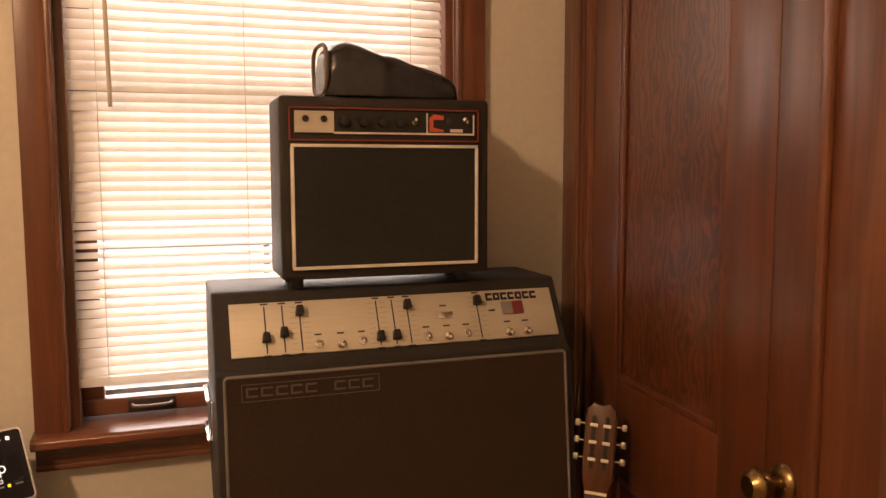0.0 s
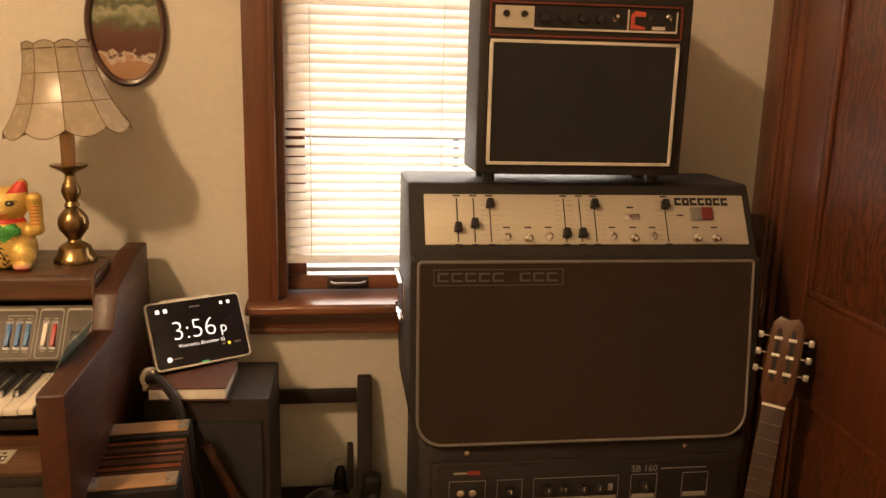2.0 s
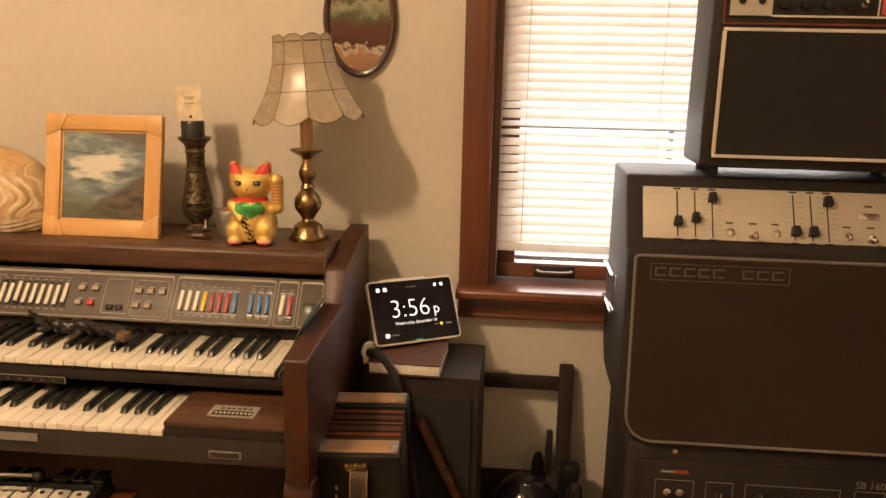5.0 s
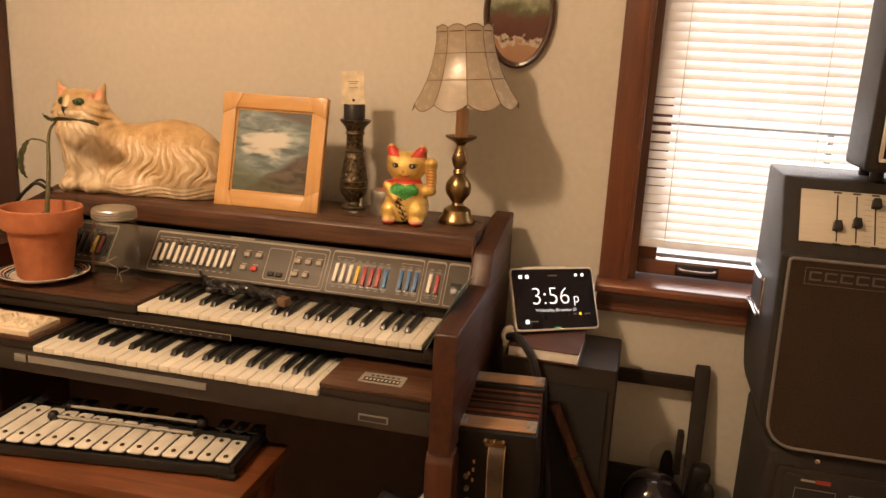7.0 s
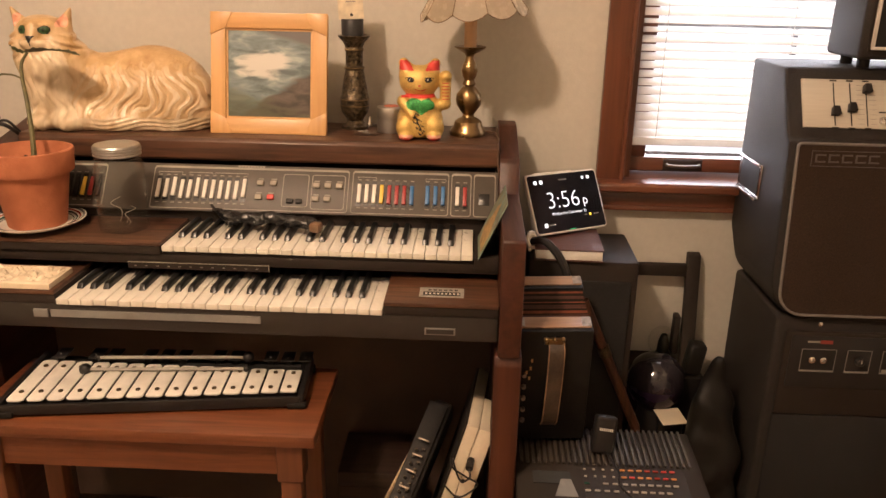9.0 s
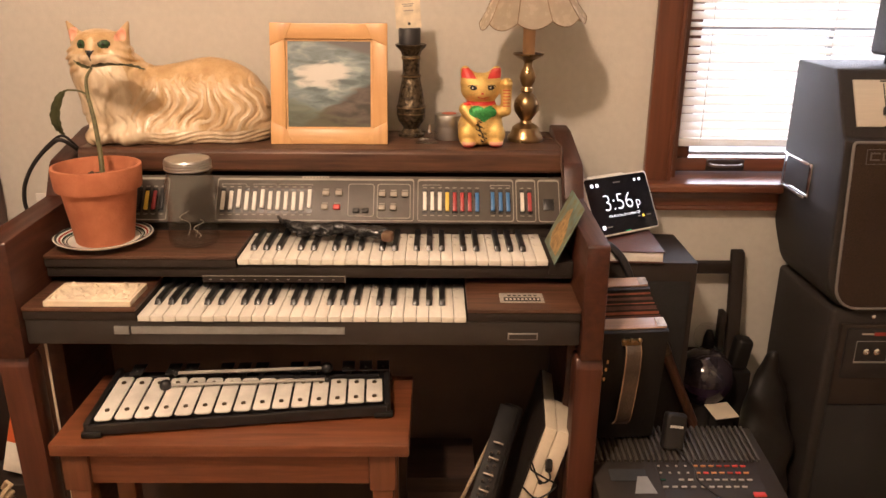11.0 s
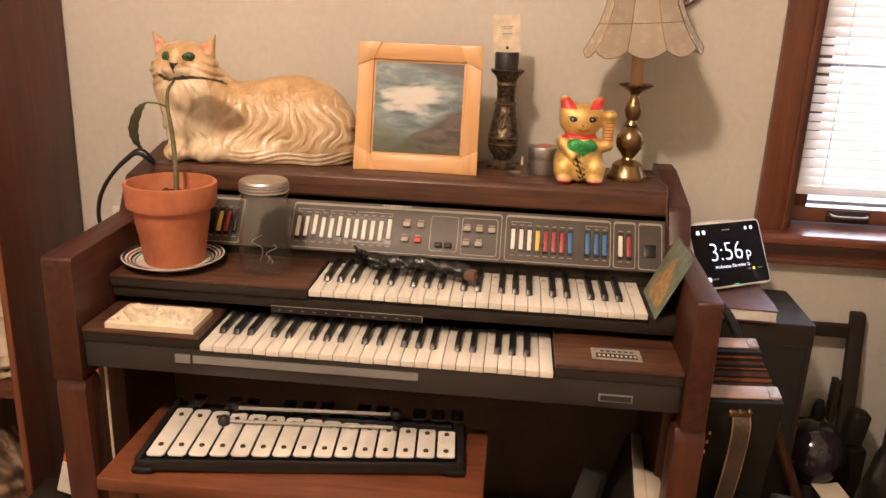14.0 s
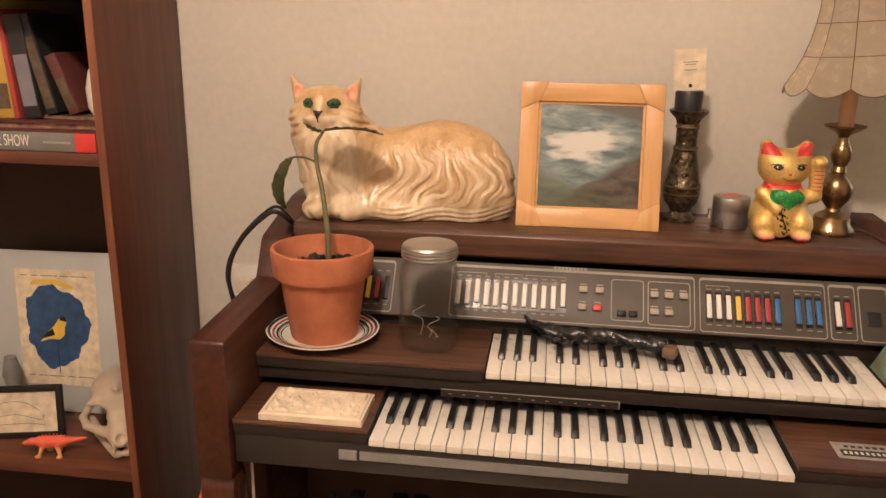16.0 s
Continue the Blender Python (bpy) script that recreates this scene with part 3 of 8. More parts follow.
box(WX1 - 0.062, WX1 - 0.019, SY + 0.036, SY + 0.07, 1.53, WZ1 - 0.02, 0.003, bm=bm)
box(WX0 + 0.0625, WX1 - 0.0625, SY + 0.036, SY + 0.07, 1.53, 1.556, 0.003, bm=bm)
box(WX0 + 0.0625, WX1 - 0.0625, SY + 0.036, SY + 0.07, WZ1 - 0.08, WZ1 - 0.02, 0.003, bm=bm)
part("upper_sash", bm, TRIM_X, win, shift=WB)
for y, z0, z1 in ((SY + 0.014, 0.884, 1.522), (SY + 0.05, 1.554, WZ1 - 0.078)):
    p = part("pane", box(WX0 + 0.06, WX1 - 0.06, y, y + 0.004, z0, z1), PANE, win, "clear window glass", shift=WB)
    p.visible_shadow = False
bm = box(WX0 + 0.02, WX1 - 0.02, NORTH + 0.125, NORTH + 0.14, 1.20, 1.213)
box(WX0 + 0.02, WX1 - 0.02, NORTH + 0.125, NORTH + 0.14, WZ0 + 0.012, 0.885, bm=bm)
for x in (WX0 + 0.02, WX1 - 0.04, 0.215):
    box(x, x + 0.012, NORTH + 0.125, NORTH + 0.14, 0.8855, 1.1995, bm=bm)
part("storm_frame", bm, GREY, win, "dark metal storm sash", shift=WB)
lift = part("sash_lift", box(-0.090, 0.008, SY - 0.004, SY - 0.0002, 0.853, 0.882, 0.002), mat("lift_iron", (0.035, 0.022, 0.016), 0.5, 0.2), win, "dark metal sash lift plate", shift=WB)
part("lift_bar", tube(bezier([(-0.082, SY - 0.003, 0.870), (-0.078, SY - 0.014, 0.869), (-0.06, SY - 0.018, 0.868), (-0.022, SY - 0.018, 0.868), (-0.004, SY - 0.014, 0.869), (0.0, SY - 0.003, 0.870)]), 0.0042, 8), mat("worn_iron_bar", (0.16, 0.13, 0.11), 0.35, 0.7), lift, "worn metal bar", shift=WB)

# daylight outside, a plain bright distance
SKYMAT = bpy.data.materials.new("overcast_daylight")
SKYMAT.use_nodes = True
em = SKYMAT.node_tree.nodes.new("ShaderNodeEmission")
em.inputs["Color"].default_value, em.inputs["Strength"].default_value = (1.0, 0.955, 0.93, 1), 0.95
SKYMAT.node_tree.links.new(em.outputs["Emission"], SKYMAT.node_tree.nodes["Material Output"].inputs["Surface"])
structure("backdrop", box(-4, 5, 5.0, 5.02, -2, 6), SKYMAT, "plain bright overcast daylight outside the window", "sky", False)

# venetian blind, hung inside the casing
BY = NORTH + 0.022
blind = thing("window_blind", (0.22, BY, 0.922), "white horizontal slatted window blind, lowered and nearly closed", "blind")
BB = (0.22, BY, 0.922)
BX0, BX1 = WX0 + 0.003, WX1 - 0.022
part("bottom_rail", box(BX0, BX1, BY - 0.013, BY + 0.013, 0.922, 0.942, 0.004), BLIND, blind, shift=BB)
part("headrail", box(BX0, BX1, BY - 0.014, BY + 0.014, 2.0, 2.035, 0.002), WTAB, blind, shift=BB)


def slat_mesh(tilt):
    g = bmesh.new()
    rows = []
    for k in range(5):
        s = -1 + k / 2
        a = radians(tilt)
        w, c = 0.0125 * s, 0.0016 * (1 - s * s)
        y, z = w * math.cos(a) - c * math.sin(a), w * math.sin(a) + c * math.cos(a)
        rows.append((y, z, -math.sin(a) * 0.0003, math.cos(a) * 0.0003))
    half = (BX1 - BX0) / 2 - 0.002
    top = [[g.verts.new((sx * half, y + dy, z + dz)) for y, z, dy, dz in rows] for sx in (-1, 1)]
    low = [[g.verts.new((sx * half, y - dy, z - dz)) for y, z, dy, dz in rows] for sx in (-1, 1)]
    for k in range(4):
        g.faces.new((top[0][k], top[1][k], top[1][k + 1], top[0][k + 1]))
        g.faces.new((low[0][k], low[0][k + 1], low[1][k + 1], low[1][k]))
        for e in (0, 1):
            g.faces.new((top[e][k], top[e][k + 1], low[e][k + 1], low[e][k]))
    for k in (0, 4):
        g.faces.new((top[0][k], low[0][k], low[1][k], top[1][k]))
    return finish(g, "slat", BLIND)


SLATS = [slat_mesh(t) for t in (60, 56, 64)]
WIDE_SLAT = slat_mesh(22)
OPEN_SLATS = [slat_mesh(t) for t in (38, 43, 34)]
rnd = random.Random(4)
for i in range(51):
    z = 0.952 + 0.0204 * i
    s = new("slat", WIDE_SLAT if abs(z - 1.214) < 0.021 else (OPEN_SLATS if z < 1.27 else SLATS)[rnd.randrange(3)])
    s.parent = blind
    s.matrix_basis = pose((BX0 + BX1) / 2 - BB[0], 0, z - BB[2], rnd.uniform(-3, 3), rnd.uniform(-0.12, 0.12), 0)
for x in (WX0 + 0.075, 0.17, WX1 - 0.1):
    bm = tube([(x, BY - 0.014, 0.93), (x, BY - 0.014, 2.0)], 0.0008, 5)
    tube([(x, BY + 0.014, 0.93), (x, BY + 0.014, 2.0)], 0.0008, 5, bm=bm)
    part("ladder_cord", bm, WTAB, blind, shift=BB)
part("tilt_wand", tube([(-0.105, BY - 0.024, 1.995), (-0.098, BY - 0.027, 1.50)], 0.0045, 6), sheer("clear_wand", (0.6, 0.55, 0.46), 0.4), blind, "translucent plastic tilt wand", shift=BB)

# ---- the organ ----
OB = (-1.035, 1.45, 0)
organ = thing("electric_organ", OB, "two-manual electric spinet organ in dark walnut veneer", "organ")
OX0, OX1 = -1.606, -0.470
BACK = 1.715


def opart(name, bm, material, label="", parent=organ, smooth=True):
    return part(name, bm, material, parent, label, smooth, shift=OB)


for x0, x1 in ((OX0, OX0 + 0.055), (OX1 - 0.042, OX1)):
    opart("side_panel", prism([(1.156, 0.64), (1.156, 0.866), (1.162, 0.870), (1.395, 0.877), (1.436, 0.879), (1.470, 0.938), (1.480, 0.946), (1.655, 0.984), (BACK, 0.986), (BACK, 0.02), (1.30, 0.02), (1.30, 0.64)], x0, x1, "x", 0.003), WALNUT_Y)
    opart("front_post", prism([(1.176, 0.0), (1.160, 0.62), (1.168, 0.6395), (1.206, 0.6395), (1.214, 0.62), (1.214, 0.0)], x0 - (0.001 if x0 < -1 else 0.006), x1 + (0.0 if x0 < -1 else 0.004), "x", 0.004), WALNUT_Z)
ix0, ix1 = OX0 + 0.056, OX1 - 0.043
opart("top_board", prism([(1.494, 0.920), (1.488, 0.926), (1.488, 0.962), (1.496, 0.970), (BACK - 0.002, 0.970), (BACK - 0.002, 0.950), (1.51, 0.950), (1.51, 0.920)], ix0, ix1, "x", 0.002), WALNUT)
opart("back_panel", box(ix0, ix1, BACK - 0.012, BACK - 0.002, 0.03, 0.949), MATT)
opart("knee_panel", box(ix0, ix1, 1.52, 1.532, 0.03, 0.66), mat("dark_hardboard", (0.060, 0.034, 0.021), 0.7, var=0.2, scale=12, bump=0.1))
opart("keybed", box(ix0, ix1, 1.195, 1.52, 0.666, 0.70, 0.002), MATT)
opart("key_slip", box(ix0, ix1, 1.171, 1.194, 0.664, 0.714, 0.003), DARK, "dark grey metal front rail")
opart("trim_strip", box(-1.352, -0.955, 1.1675, 1.1706, 0.688, 0.702), GREY, "grey metal strip")
opart("power_switch", box(-1.384, -1.356, 1.166, 1.1706, 0.687, 0.703, 0.001), GREY)
bm = box(-0.649, -0.592, 1.1685, 1.1706, 0.677, 0.691, 0.0005)
bz = opart("badge", bm, GREY, "small outlined badge")
opart("badge_field", box(-0.646, -0.595, 1.1675, 1.1684, 0.6795, 0.6885), DARK, parent=bz)

# lower manual
KW, KX1, KX2, KN = 0.0235, -1.338, -1.174, 26
for x0, x1 in ((ix0, KX1 - 0.002), (KX1 + KN * KW + 0.002, ix1)):
    kb = opart("key_block", box(x0, x1, 1.168, 1.33, 0.7145, 0.7325, 0.002), MATT)
    opart("veneer_top", box(x0, x1, 1.166, 1.33, 0.7328, 0.741, 0.0015), WALNUT, "walnut veneer", kb)
label = opart("maker_plate", box(-0.662, -0.578, 1.197, 1.242, 0.7412, 0.7422), mat("worn_plate_print", (0.34, 0.32, 0.28), 0.4, var=0.3, scale=90), "small grey printed maker plate")
bm = box(-0.655, -0.585, 1.203, 1.221, 0.7422, 0.7425)
opart("lettering_bar", bm, BLACK, parent=label)
bm = bmesh.new()
for i in range(9):
    box(-0.651 + 0.0075 * i, -0.647 + 0.0075 * i, 1.2085, 1.2155, 0.7425, 0.7428, bm=bm)
opart("lettering_bar", bm, WTAB, parent=label)
bm = bmesh.new()
for i in range(6):
    box(-0.646 + 0.010 * i, -0.640 + 0.010 * i, 1.2275, 1.2335, 0.7422, 0.7425, bm=bm)
opart("lettering_bar", bm, BLACK, parent=label)


def key_mesh(w, d, h, material, bev, slope=0.0):
    b = box(-w / 2, w / 2, 0, d, -h, 0, bev)
    for v in b.verts:
        if slope and v.co.z > -h / 2:
            if v.co.y < d / 2:
                v.co.y += slope
            v.co.x *= 0.86
    return finish(b, "key", material)


WKEY = key_mesh(KW - 0.0012, 0.166, 0.0115, IVORY, 0.0012)
BKEY = key_mesh(0.0125, 0.113, 0.011, EBONY, 0.0015, 0.006)
kr = random.Random(9)
for kx, ky, kz in ((KX1, 1.166, 0.7255), (KX2, 1.277, 0.7975)):
    for i in range(KN):
        k = new("white_key", WKEY)
        k.parent = organ
        k.matrix_basis = pose(kx + KW * (i + 0.5) - OB[0], ky - OB[1], kz - OB[2] + kr.uniform(-0.0006, 0.0004), kr.uniform(-0.15, 0.15))
        if i % 7 in (0, 1, 2, 4, 5) and i < KN - 1:
            k = new("black_key", BKEY)
            k.parent = organ
            off = {0: -0.002, 1: 0, 2: 0.002, 4: -0.0015, 5: 0.0015}[i % 7]
            k.matrix_basis = pose(kx + KW * (i + 1) + off - OB[0], ky + 0.052 - OB[1], kz + 0.0105 - OB[2])

# upper manual
UY = 1.277
kb = opart("key_block", box(ix0, KX2 - 0.002, UY, 1.443, 0.779, 0.796, 0.002), MATT)
opart("veneer_top", box(ix0, KX2 - 0.002, UY - 0.002, 1.443, 0.7963, 0.8035, 0.0015), WALNUT, "walnut veneer", kb)
opart("key_block", box(KX2 + KN * KW + 0.002, ix1, UY + 0.004, 1.44, 0.766, 0.792, 0.002), MATT)
opart("upper_bed", box(ix0, ix1, UY + 0.006, 1.443, 0.757, 0.7775, 0.002), MATT)
bm = box(-1.245, -0.963, 1.2802, 1.2830, 0.748, 0.7625)
strip = opart("stop_label_strip", bm, MATT)
bm = box(-1.245, -0.963, 1.2794, 1.2801, 0.7605, 0.7618)
box(-0.9645, -0.963, 1.2794, 1.2801, 0.748, 0.7604, bm=bm)
for i in range(12):
    box(-1.232 + 0.022 * i, -1.227 + 0.022 * i, 1.2794, 1.2801, 0.753, 0.7540, bm=bm)
opart("lettering_bar", bm, LINE, parent=strip)

# sloping control panel with tabs; local frame: x along, y up the slope
PA = math.degrees(math.atan2(0.912 - 0.826, 1.492 - 1.428))
PW = pose(0, 1.428, 0.826, PA, 0, 0)
pl = math.hypot(0.086, 0.064)
panel = opart("control_panel", box(ix0, ix1, 0, pl, -0.006, 0, 0.001, m=PW), PANEL, "dark grey sloping control panel with outlined groups")
opart("panel_lip", box(ix0, ix1, 1.444, 1.456, 0.779, 0.8255, 0.002), MATT)
opart("key_rail", box(KX2, KX2 + KN * KW, UY + 0.006, 1.443, 0.7778, 0.7855, 0.001), MATT, "black rail under the keys")
opart("key_rail", box(KX1, KX1 + KN * KW, 1.1945, 1.33, 0.7005, 0.7135, 0.001), MATT, "black rail under the keys")
PX = lambda px: -0.823 + (px - 775) * 0.001222


def round_loop(x0, x1, y0, y1, r, n=5):
    pts = []
    for cx, cy, a0 in ((x1 - r, y0 + r, -90), (x1 - r, y1 - r, 0), (x0 + r, y1 - r, 90), (x0 + r, y0 + r, 180)):
        for k in range(n + 1):
            a = radians(a0 + 90 * k / n)
            pts.append((cx + r * math.cos(a), cy + r * math.sin(a)))
    return pts


def outline(px0, px1, v0, v1, t=0.0018, band=0.0):
    """A printed rounded frame on the panel; band: extra width of its upper stroke."""
    a, b = PX(px0), PX(px1)
    outer, inner = round_loop(a, b, v0, v1, 0.006), round_loop(a + t, b - t, v0 + t, v1 - t - band, 0.0045)
    g = bmesh.new()
    o = [g.verts.new((x, y, 0.0006)) for x, y in outer]
    i = [g.verts.new((x, y, 0.0006)) for x, y in inner]
    low = [g.verts.new((x, y, 0.0)) for x, y in outer]
    n = len(o)
    for k in range(n):
        j = (k + 1) % n
        g.faces.new((o[k], o[j], i[j], i[k]))
        g.faces.new((low[k], low[j], o[j], o[k]))
    return merge(g, None, PW)


for a, b, v0, v1, band in ((215, 338, 0.004, pl - 0.006, 0.003), (422, 768, 0.004, pl - 0.006, 0.003), (652, 698, 0.014, pl - 0.018, 0), (703, 762, 0.010, pl - 0.018, 0), (774, 943, 0.004, pl - 0.006, 0.003), (947, 982, 0.004, pl - 0.006, 0.003), (986, 1024, 0.004, pl - 0.006, 0.003)):
    opart("group_outline", outline(a, b, v0, v1, 0.0018, band), LINE, parent=panel, smooth=False)
TABM = {}
for nm, mt in (("w", WTAB), ("y", YELL), ("r", mat("wine_tab_plastic", (0.36, 0.035, 0.032), 0.4, bump=0.02)), ("b", BLUE), ("k", BLACK)):
    TABM[nm] = finish(box(-0.0041, 0.0041, 0, 0.044, 0, 0.006, 0.0012), "tab", mt)
    for v in TABM[nm].vertices:
        if v.co.y > 0.02:
            v.co.z -= 0.004
TABS = [(222 + 13.2 * i, c) for i, c in enumerate("kkkkkkyrk")] + [(434 + 13.7 * i, "w") for i in range(12)]
TABS += [(787 + 13.1 * i, c) for i, c in enumerate("wwwyrrrb")] + [(906, "b"), (920, "b"), (933, "b"), (958, "w"), (971, "r")]
PUSHED = {11, 14, 20}
for i, (px, c) in enumerate(TABS):
    opart("tab_slot", box(PX(px) - 0.0057, PX(px) + 0.0057, 0.0215, 0.0765, 0, 0.0007, m=PW), EBONY, parent=panel, smooth=False)
    t = new("tab", TABM[c])
    t.parent = panel
    t.matrix_basis = Matrix.Translation(-Vector(OB)) @ PW @ pose(PX(px), 0.0265 + 0.0008 * math.sin(px) + (0.0045 if i in PUSHED else 0), 0.0005)
    for z in (0.080, 0.0165):
        opart("lettering_bar", box(PX(px) - 0.004, PX(px) + 0.004, z, z + 0.0016, 0, 0.0006, m=PW), LINE, parent=panel, smooth=False)
for a, b in ((430, 472), (485, 525), (530, 588), (783, 815), (902, 937)):
    g = box(PX(a), PX(b), 0.0865, 0.0877, 0, 0.0006, m=PW)
    for x in (a, b):
        box(PX(x), PX(x) + 0.0012, 0.0835, 0.0864, 0, 0.0006, bm=g, m=PW)
    opart("bracket_line", g, LINE, parent=panel, smooth=False)
BTN = {c: finish(box(-0.0072, 0.0072, -0.0055, 0.0055, 0, 0.006, 0.0015), "button", m_) for c, m_ in (("w", mat("taupe_button_plastic", (0.36, 0.32, 0.26), 0.5, bump=0.03)), ("r", RED))}
for px, v, c in ((613, 0.066, "w"), (636, 0.066, "w"), (612, 0.034, "w"), (633, 0.034, "r"), (712, 0.064, "w"), (732, 0.064, "w"), (752, 0.064, "w"), (712, 0.033, "w"), (732, 0.033, "w")):
    t = new("button", BTN[c])
    t.parent = panel
    t.matrix_basis = Matrix.Translation(-Vector(OB)) @ PW @ pose(PX(px), v, 0.0005)
    opart("lettering_bar", box(PX(px) - 0.006, PX(px) + 0.006, v + 0.009, v + 0.0115, 0, 0.0006, m=PW), LINE, parent=panel, smooth=False)
for px in (667, 683):
    opart("rocker", box(PX(px) - 0.007, PX(px) + 0.007, 0.022, 0.032, 0, 0.005, 0.0015, m=PW), BLACK, parent=panel)
opart("pedal_slot", box(PX(995), PX(1014), 0.030, 0.056, 0, 0.002, 0.0006, m=PW), EBONY, parent=panel)
bm = bmesh.new()
for i in range(9):
    box(PX(570) + 0.0066 * i, PX(570) + 0.0066 * i + 0.005, pl - 0.0052, pl - 0.001, 0, 0.0006, bm=bm, m=PW)
opart("lettering_bar", bm, LINE, parent=panel, smooth=False)

# ---- the stack of amplifiers ----
AX0, AX1 = 0.074, 0.788
AB = (0.443, 1.56, 0.634)
amp = thing("guitar_amplifier", AB, "large black tolex combo amplifier with sloping aluminium slider panel", "amplifier")
apart_ = lambda name, bm, material, label="", parent=None, smooth=True: part(name, bm, material, parent or amp, label, smooth, shift=AB)
g = bmesh.new()
rows = []
for x, zb in ((AX0, 0.700), (AX0 + 0.006, 0.676), (AX0 + 0.017, 0.654), (AX0 + 0.034, 0.639), (AX0 + 0.055, 0.6335)):
    front = 1.4165 + (zb + 0.008 - 0.640) * 0.1003
    sec = [(1.735, 1.143), (1.543, 1.143), (1.4677, 1.008), (1.4535, 1.004), (front, zb + 0.008), (front + 0.014, zb), (1.69, zb), (1.735, zb + 0.053)]
    rows.append((x, sec))
rows += [(AX0 + AX1 - x, sec) for x, sec in reversed(rows)]
rows = [[g.verts.new((x, y, z)) for y, z in sec] for x, sec in rows]
for a, b in zip(rows, rows[1:]):
    for k in range(8):
        g.faces.new((a[k], a[(k + 1) % 8], b[(k + 1) % 8], b[k]))
g.faces.new(rows[0])
g.faces.new(rows[-1][::-1])
bmesh.ops.recalc_face_normals(g, faces=g.faces[:])
bmesh.ops.bevel(g, geom=[e for e in g.edges if e.calc_face_angle(0) > radians(28)], offset=0.006, segments=2, affect="EDGES", profile=0.5)
apart_("cabinet", g, TOLEX)
# slider panel, local frame on the slope: x along, y up the slope
SA = math.degrees(math.atan2(0.0917, 0.0511))
SP = pose(0.105, 1.4762, 1.0250, SA, 0, 0)
sl, sw = 0.109, 0.6645
pan = apart_("slider_panel", box(0, sw, 0.004, sl, -0.002, 0.003, 0.001, m=SP), ALU, "brushed aluminium control panel")
SX = lambda px: (px - 899) * sw / 597
SV = lambda py: sl - (py - 315) * sl / 92
SLOT = finish(box(-0.0012, 0.0012, SV(400), SV(322), 0.003, 0.0034), "slot", BLACK)
CAP = finish(prism([(-0.0085, -0.008), (0.0085, -0.008), (0.006, 0.010), (-0.006, 0.010)], 0.003, 0.018, "z", 0.0015), "slider_cap", BLACK)
TICK = bmesh.new()
for i in range(9):
    v = SV(396) + i * (SV(326) - SV(396)) / 8
    for a, b in ((-0.019, -0.006), (0.006, 0.019)):
        box(a, b, v - 0.0003, v + 0.0003, 0.003, 0.0033, bm=TICK)
TICK = finish(TICK, "scale_mark", GREY, False)
TXT = finish(box(-0.007, 0.007, -0.0016, 0.0016, 0.003, 0.0034), "lettering_bar", DARK, False)
JACK = lathe([(0.0085, 0.003), (0.0085, 0.007), (0.005, 0.008), (0.004, 0.004), (0, 0.004)], segments=16)
JACK = finish(JACK, "jack_socket", CHROME)
TOG = lathe([(0.009, 0.003), (0.009, 0.007), (0.004, 0.009), (0.003, 0.016), (0.0045, 0.024), (0, 0.026)], segments=14)
TOG = finish(TOG, "toggle_switch", CHROME)


def onto(me, name, px, v, rx=0, ry=0):
    o = new(name, me)
    o.parent = pan
    o.matrix_basis = Matrix.Translation(-Vector(AB)) @ SP @ pose(SX(px), v, 0, rx, ry)


for px, py in ((957, 376), (987, 369), (1016, 334), (1152, 386), (1181, 386), (1208, 334), (1342, 334)):
    onto(SLOT, "slot", px, 0)
    onto(CAP, "slider_cap", px, SV(py))
    onto(TXT, "lettering_bar", px, SV(318))
    onto(TXT, "lettering_bar", px, SV(404))
for px in (1016, 1152, 1208, 1342):
    onto(TICK, "scale_mark", px, 0)
for px in (1044, 1120, 1238, 1314):
    onto(JACK, "jack_socket", px, SV(390))
    onto(TXT, "lettering_bar", px, SV(374))
for px in (1083, 1277, 1396, 1432):
    onto(TOG, "toggle_switch", px, SV(391), 25)
    onto(TXT, "lettering_bar", px, SV(374))
onto(TXT, "lettering_bar", 1370, SV(352))
onto(TXT, "lettering_bar", 1276, SV(338))
apart_("maker_plate", box(SX(1258), SX(1292), SV(361), SV(350), 0.003, 0.006, 0.001, m=SP), CHROME, "small chrome plate", pan)
apart_("pilot_lamp", box(SX(1390), SX(1411), SV(361), SV(338), 0.003, 0.008, 0.001, m=SP), GREY, "", pan)
apart_("power_rocker", box(SX(1411), SX(1432), SV(361), SV(338), 0.003, 0.009, 0.001, m=SP), mat("dark_red_rocker", (0.14, 0.02, 0.02), 0.3), "dark red power rocker", pan)
bm = bmesh.new()
for i in range(7):
    a = SX(1362 + 15 * i)
    box(a, a + 0.005, SV(334), SV(320), 0.003, 0.0036, bm=bm, m=SP)
    box(a + 0.005, a + 0.0145, SV(334), SV(329.5), 0.003, 0.0036, bm=bm, m=SP)
    box(a + 0.005, a + 0.0145, SV(324.5), SV(320), 0.003, 0.0036, bm=bm, m=SP)
    if i in (1, 4):
        box(a + 0.0105, a + 0.0145, SV(329.5), SV(324.5), 0.003, 0.0036, bm=bm, m=SP)
apart_("logo_bar", bm, BLACK, "row of black block shapes", pan, False)
# grille on the lower slope
GA = math.degrees(math.atan2(0.373, 0.0374))
GP = pose(0.083, 1.4150, 0.634, GA, 0, 0)
gl = math.hypot(0.373, 0.0374)


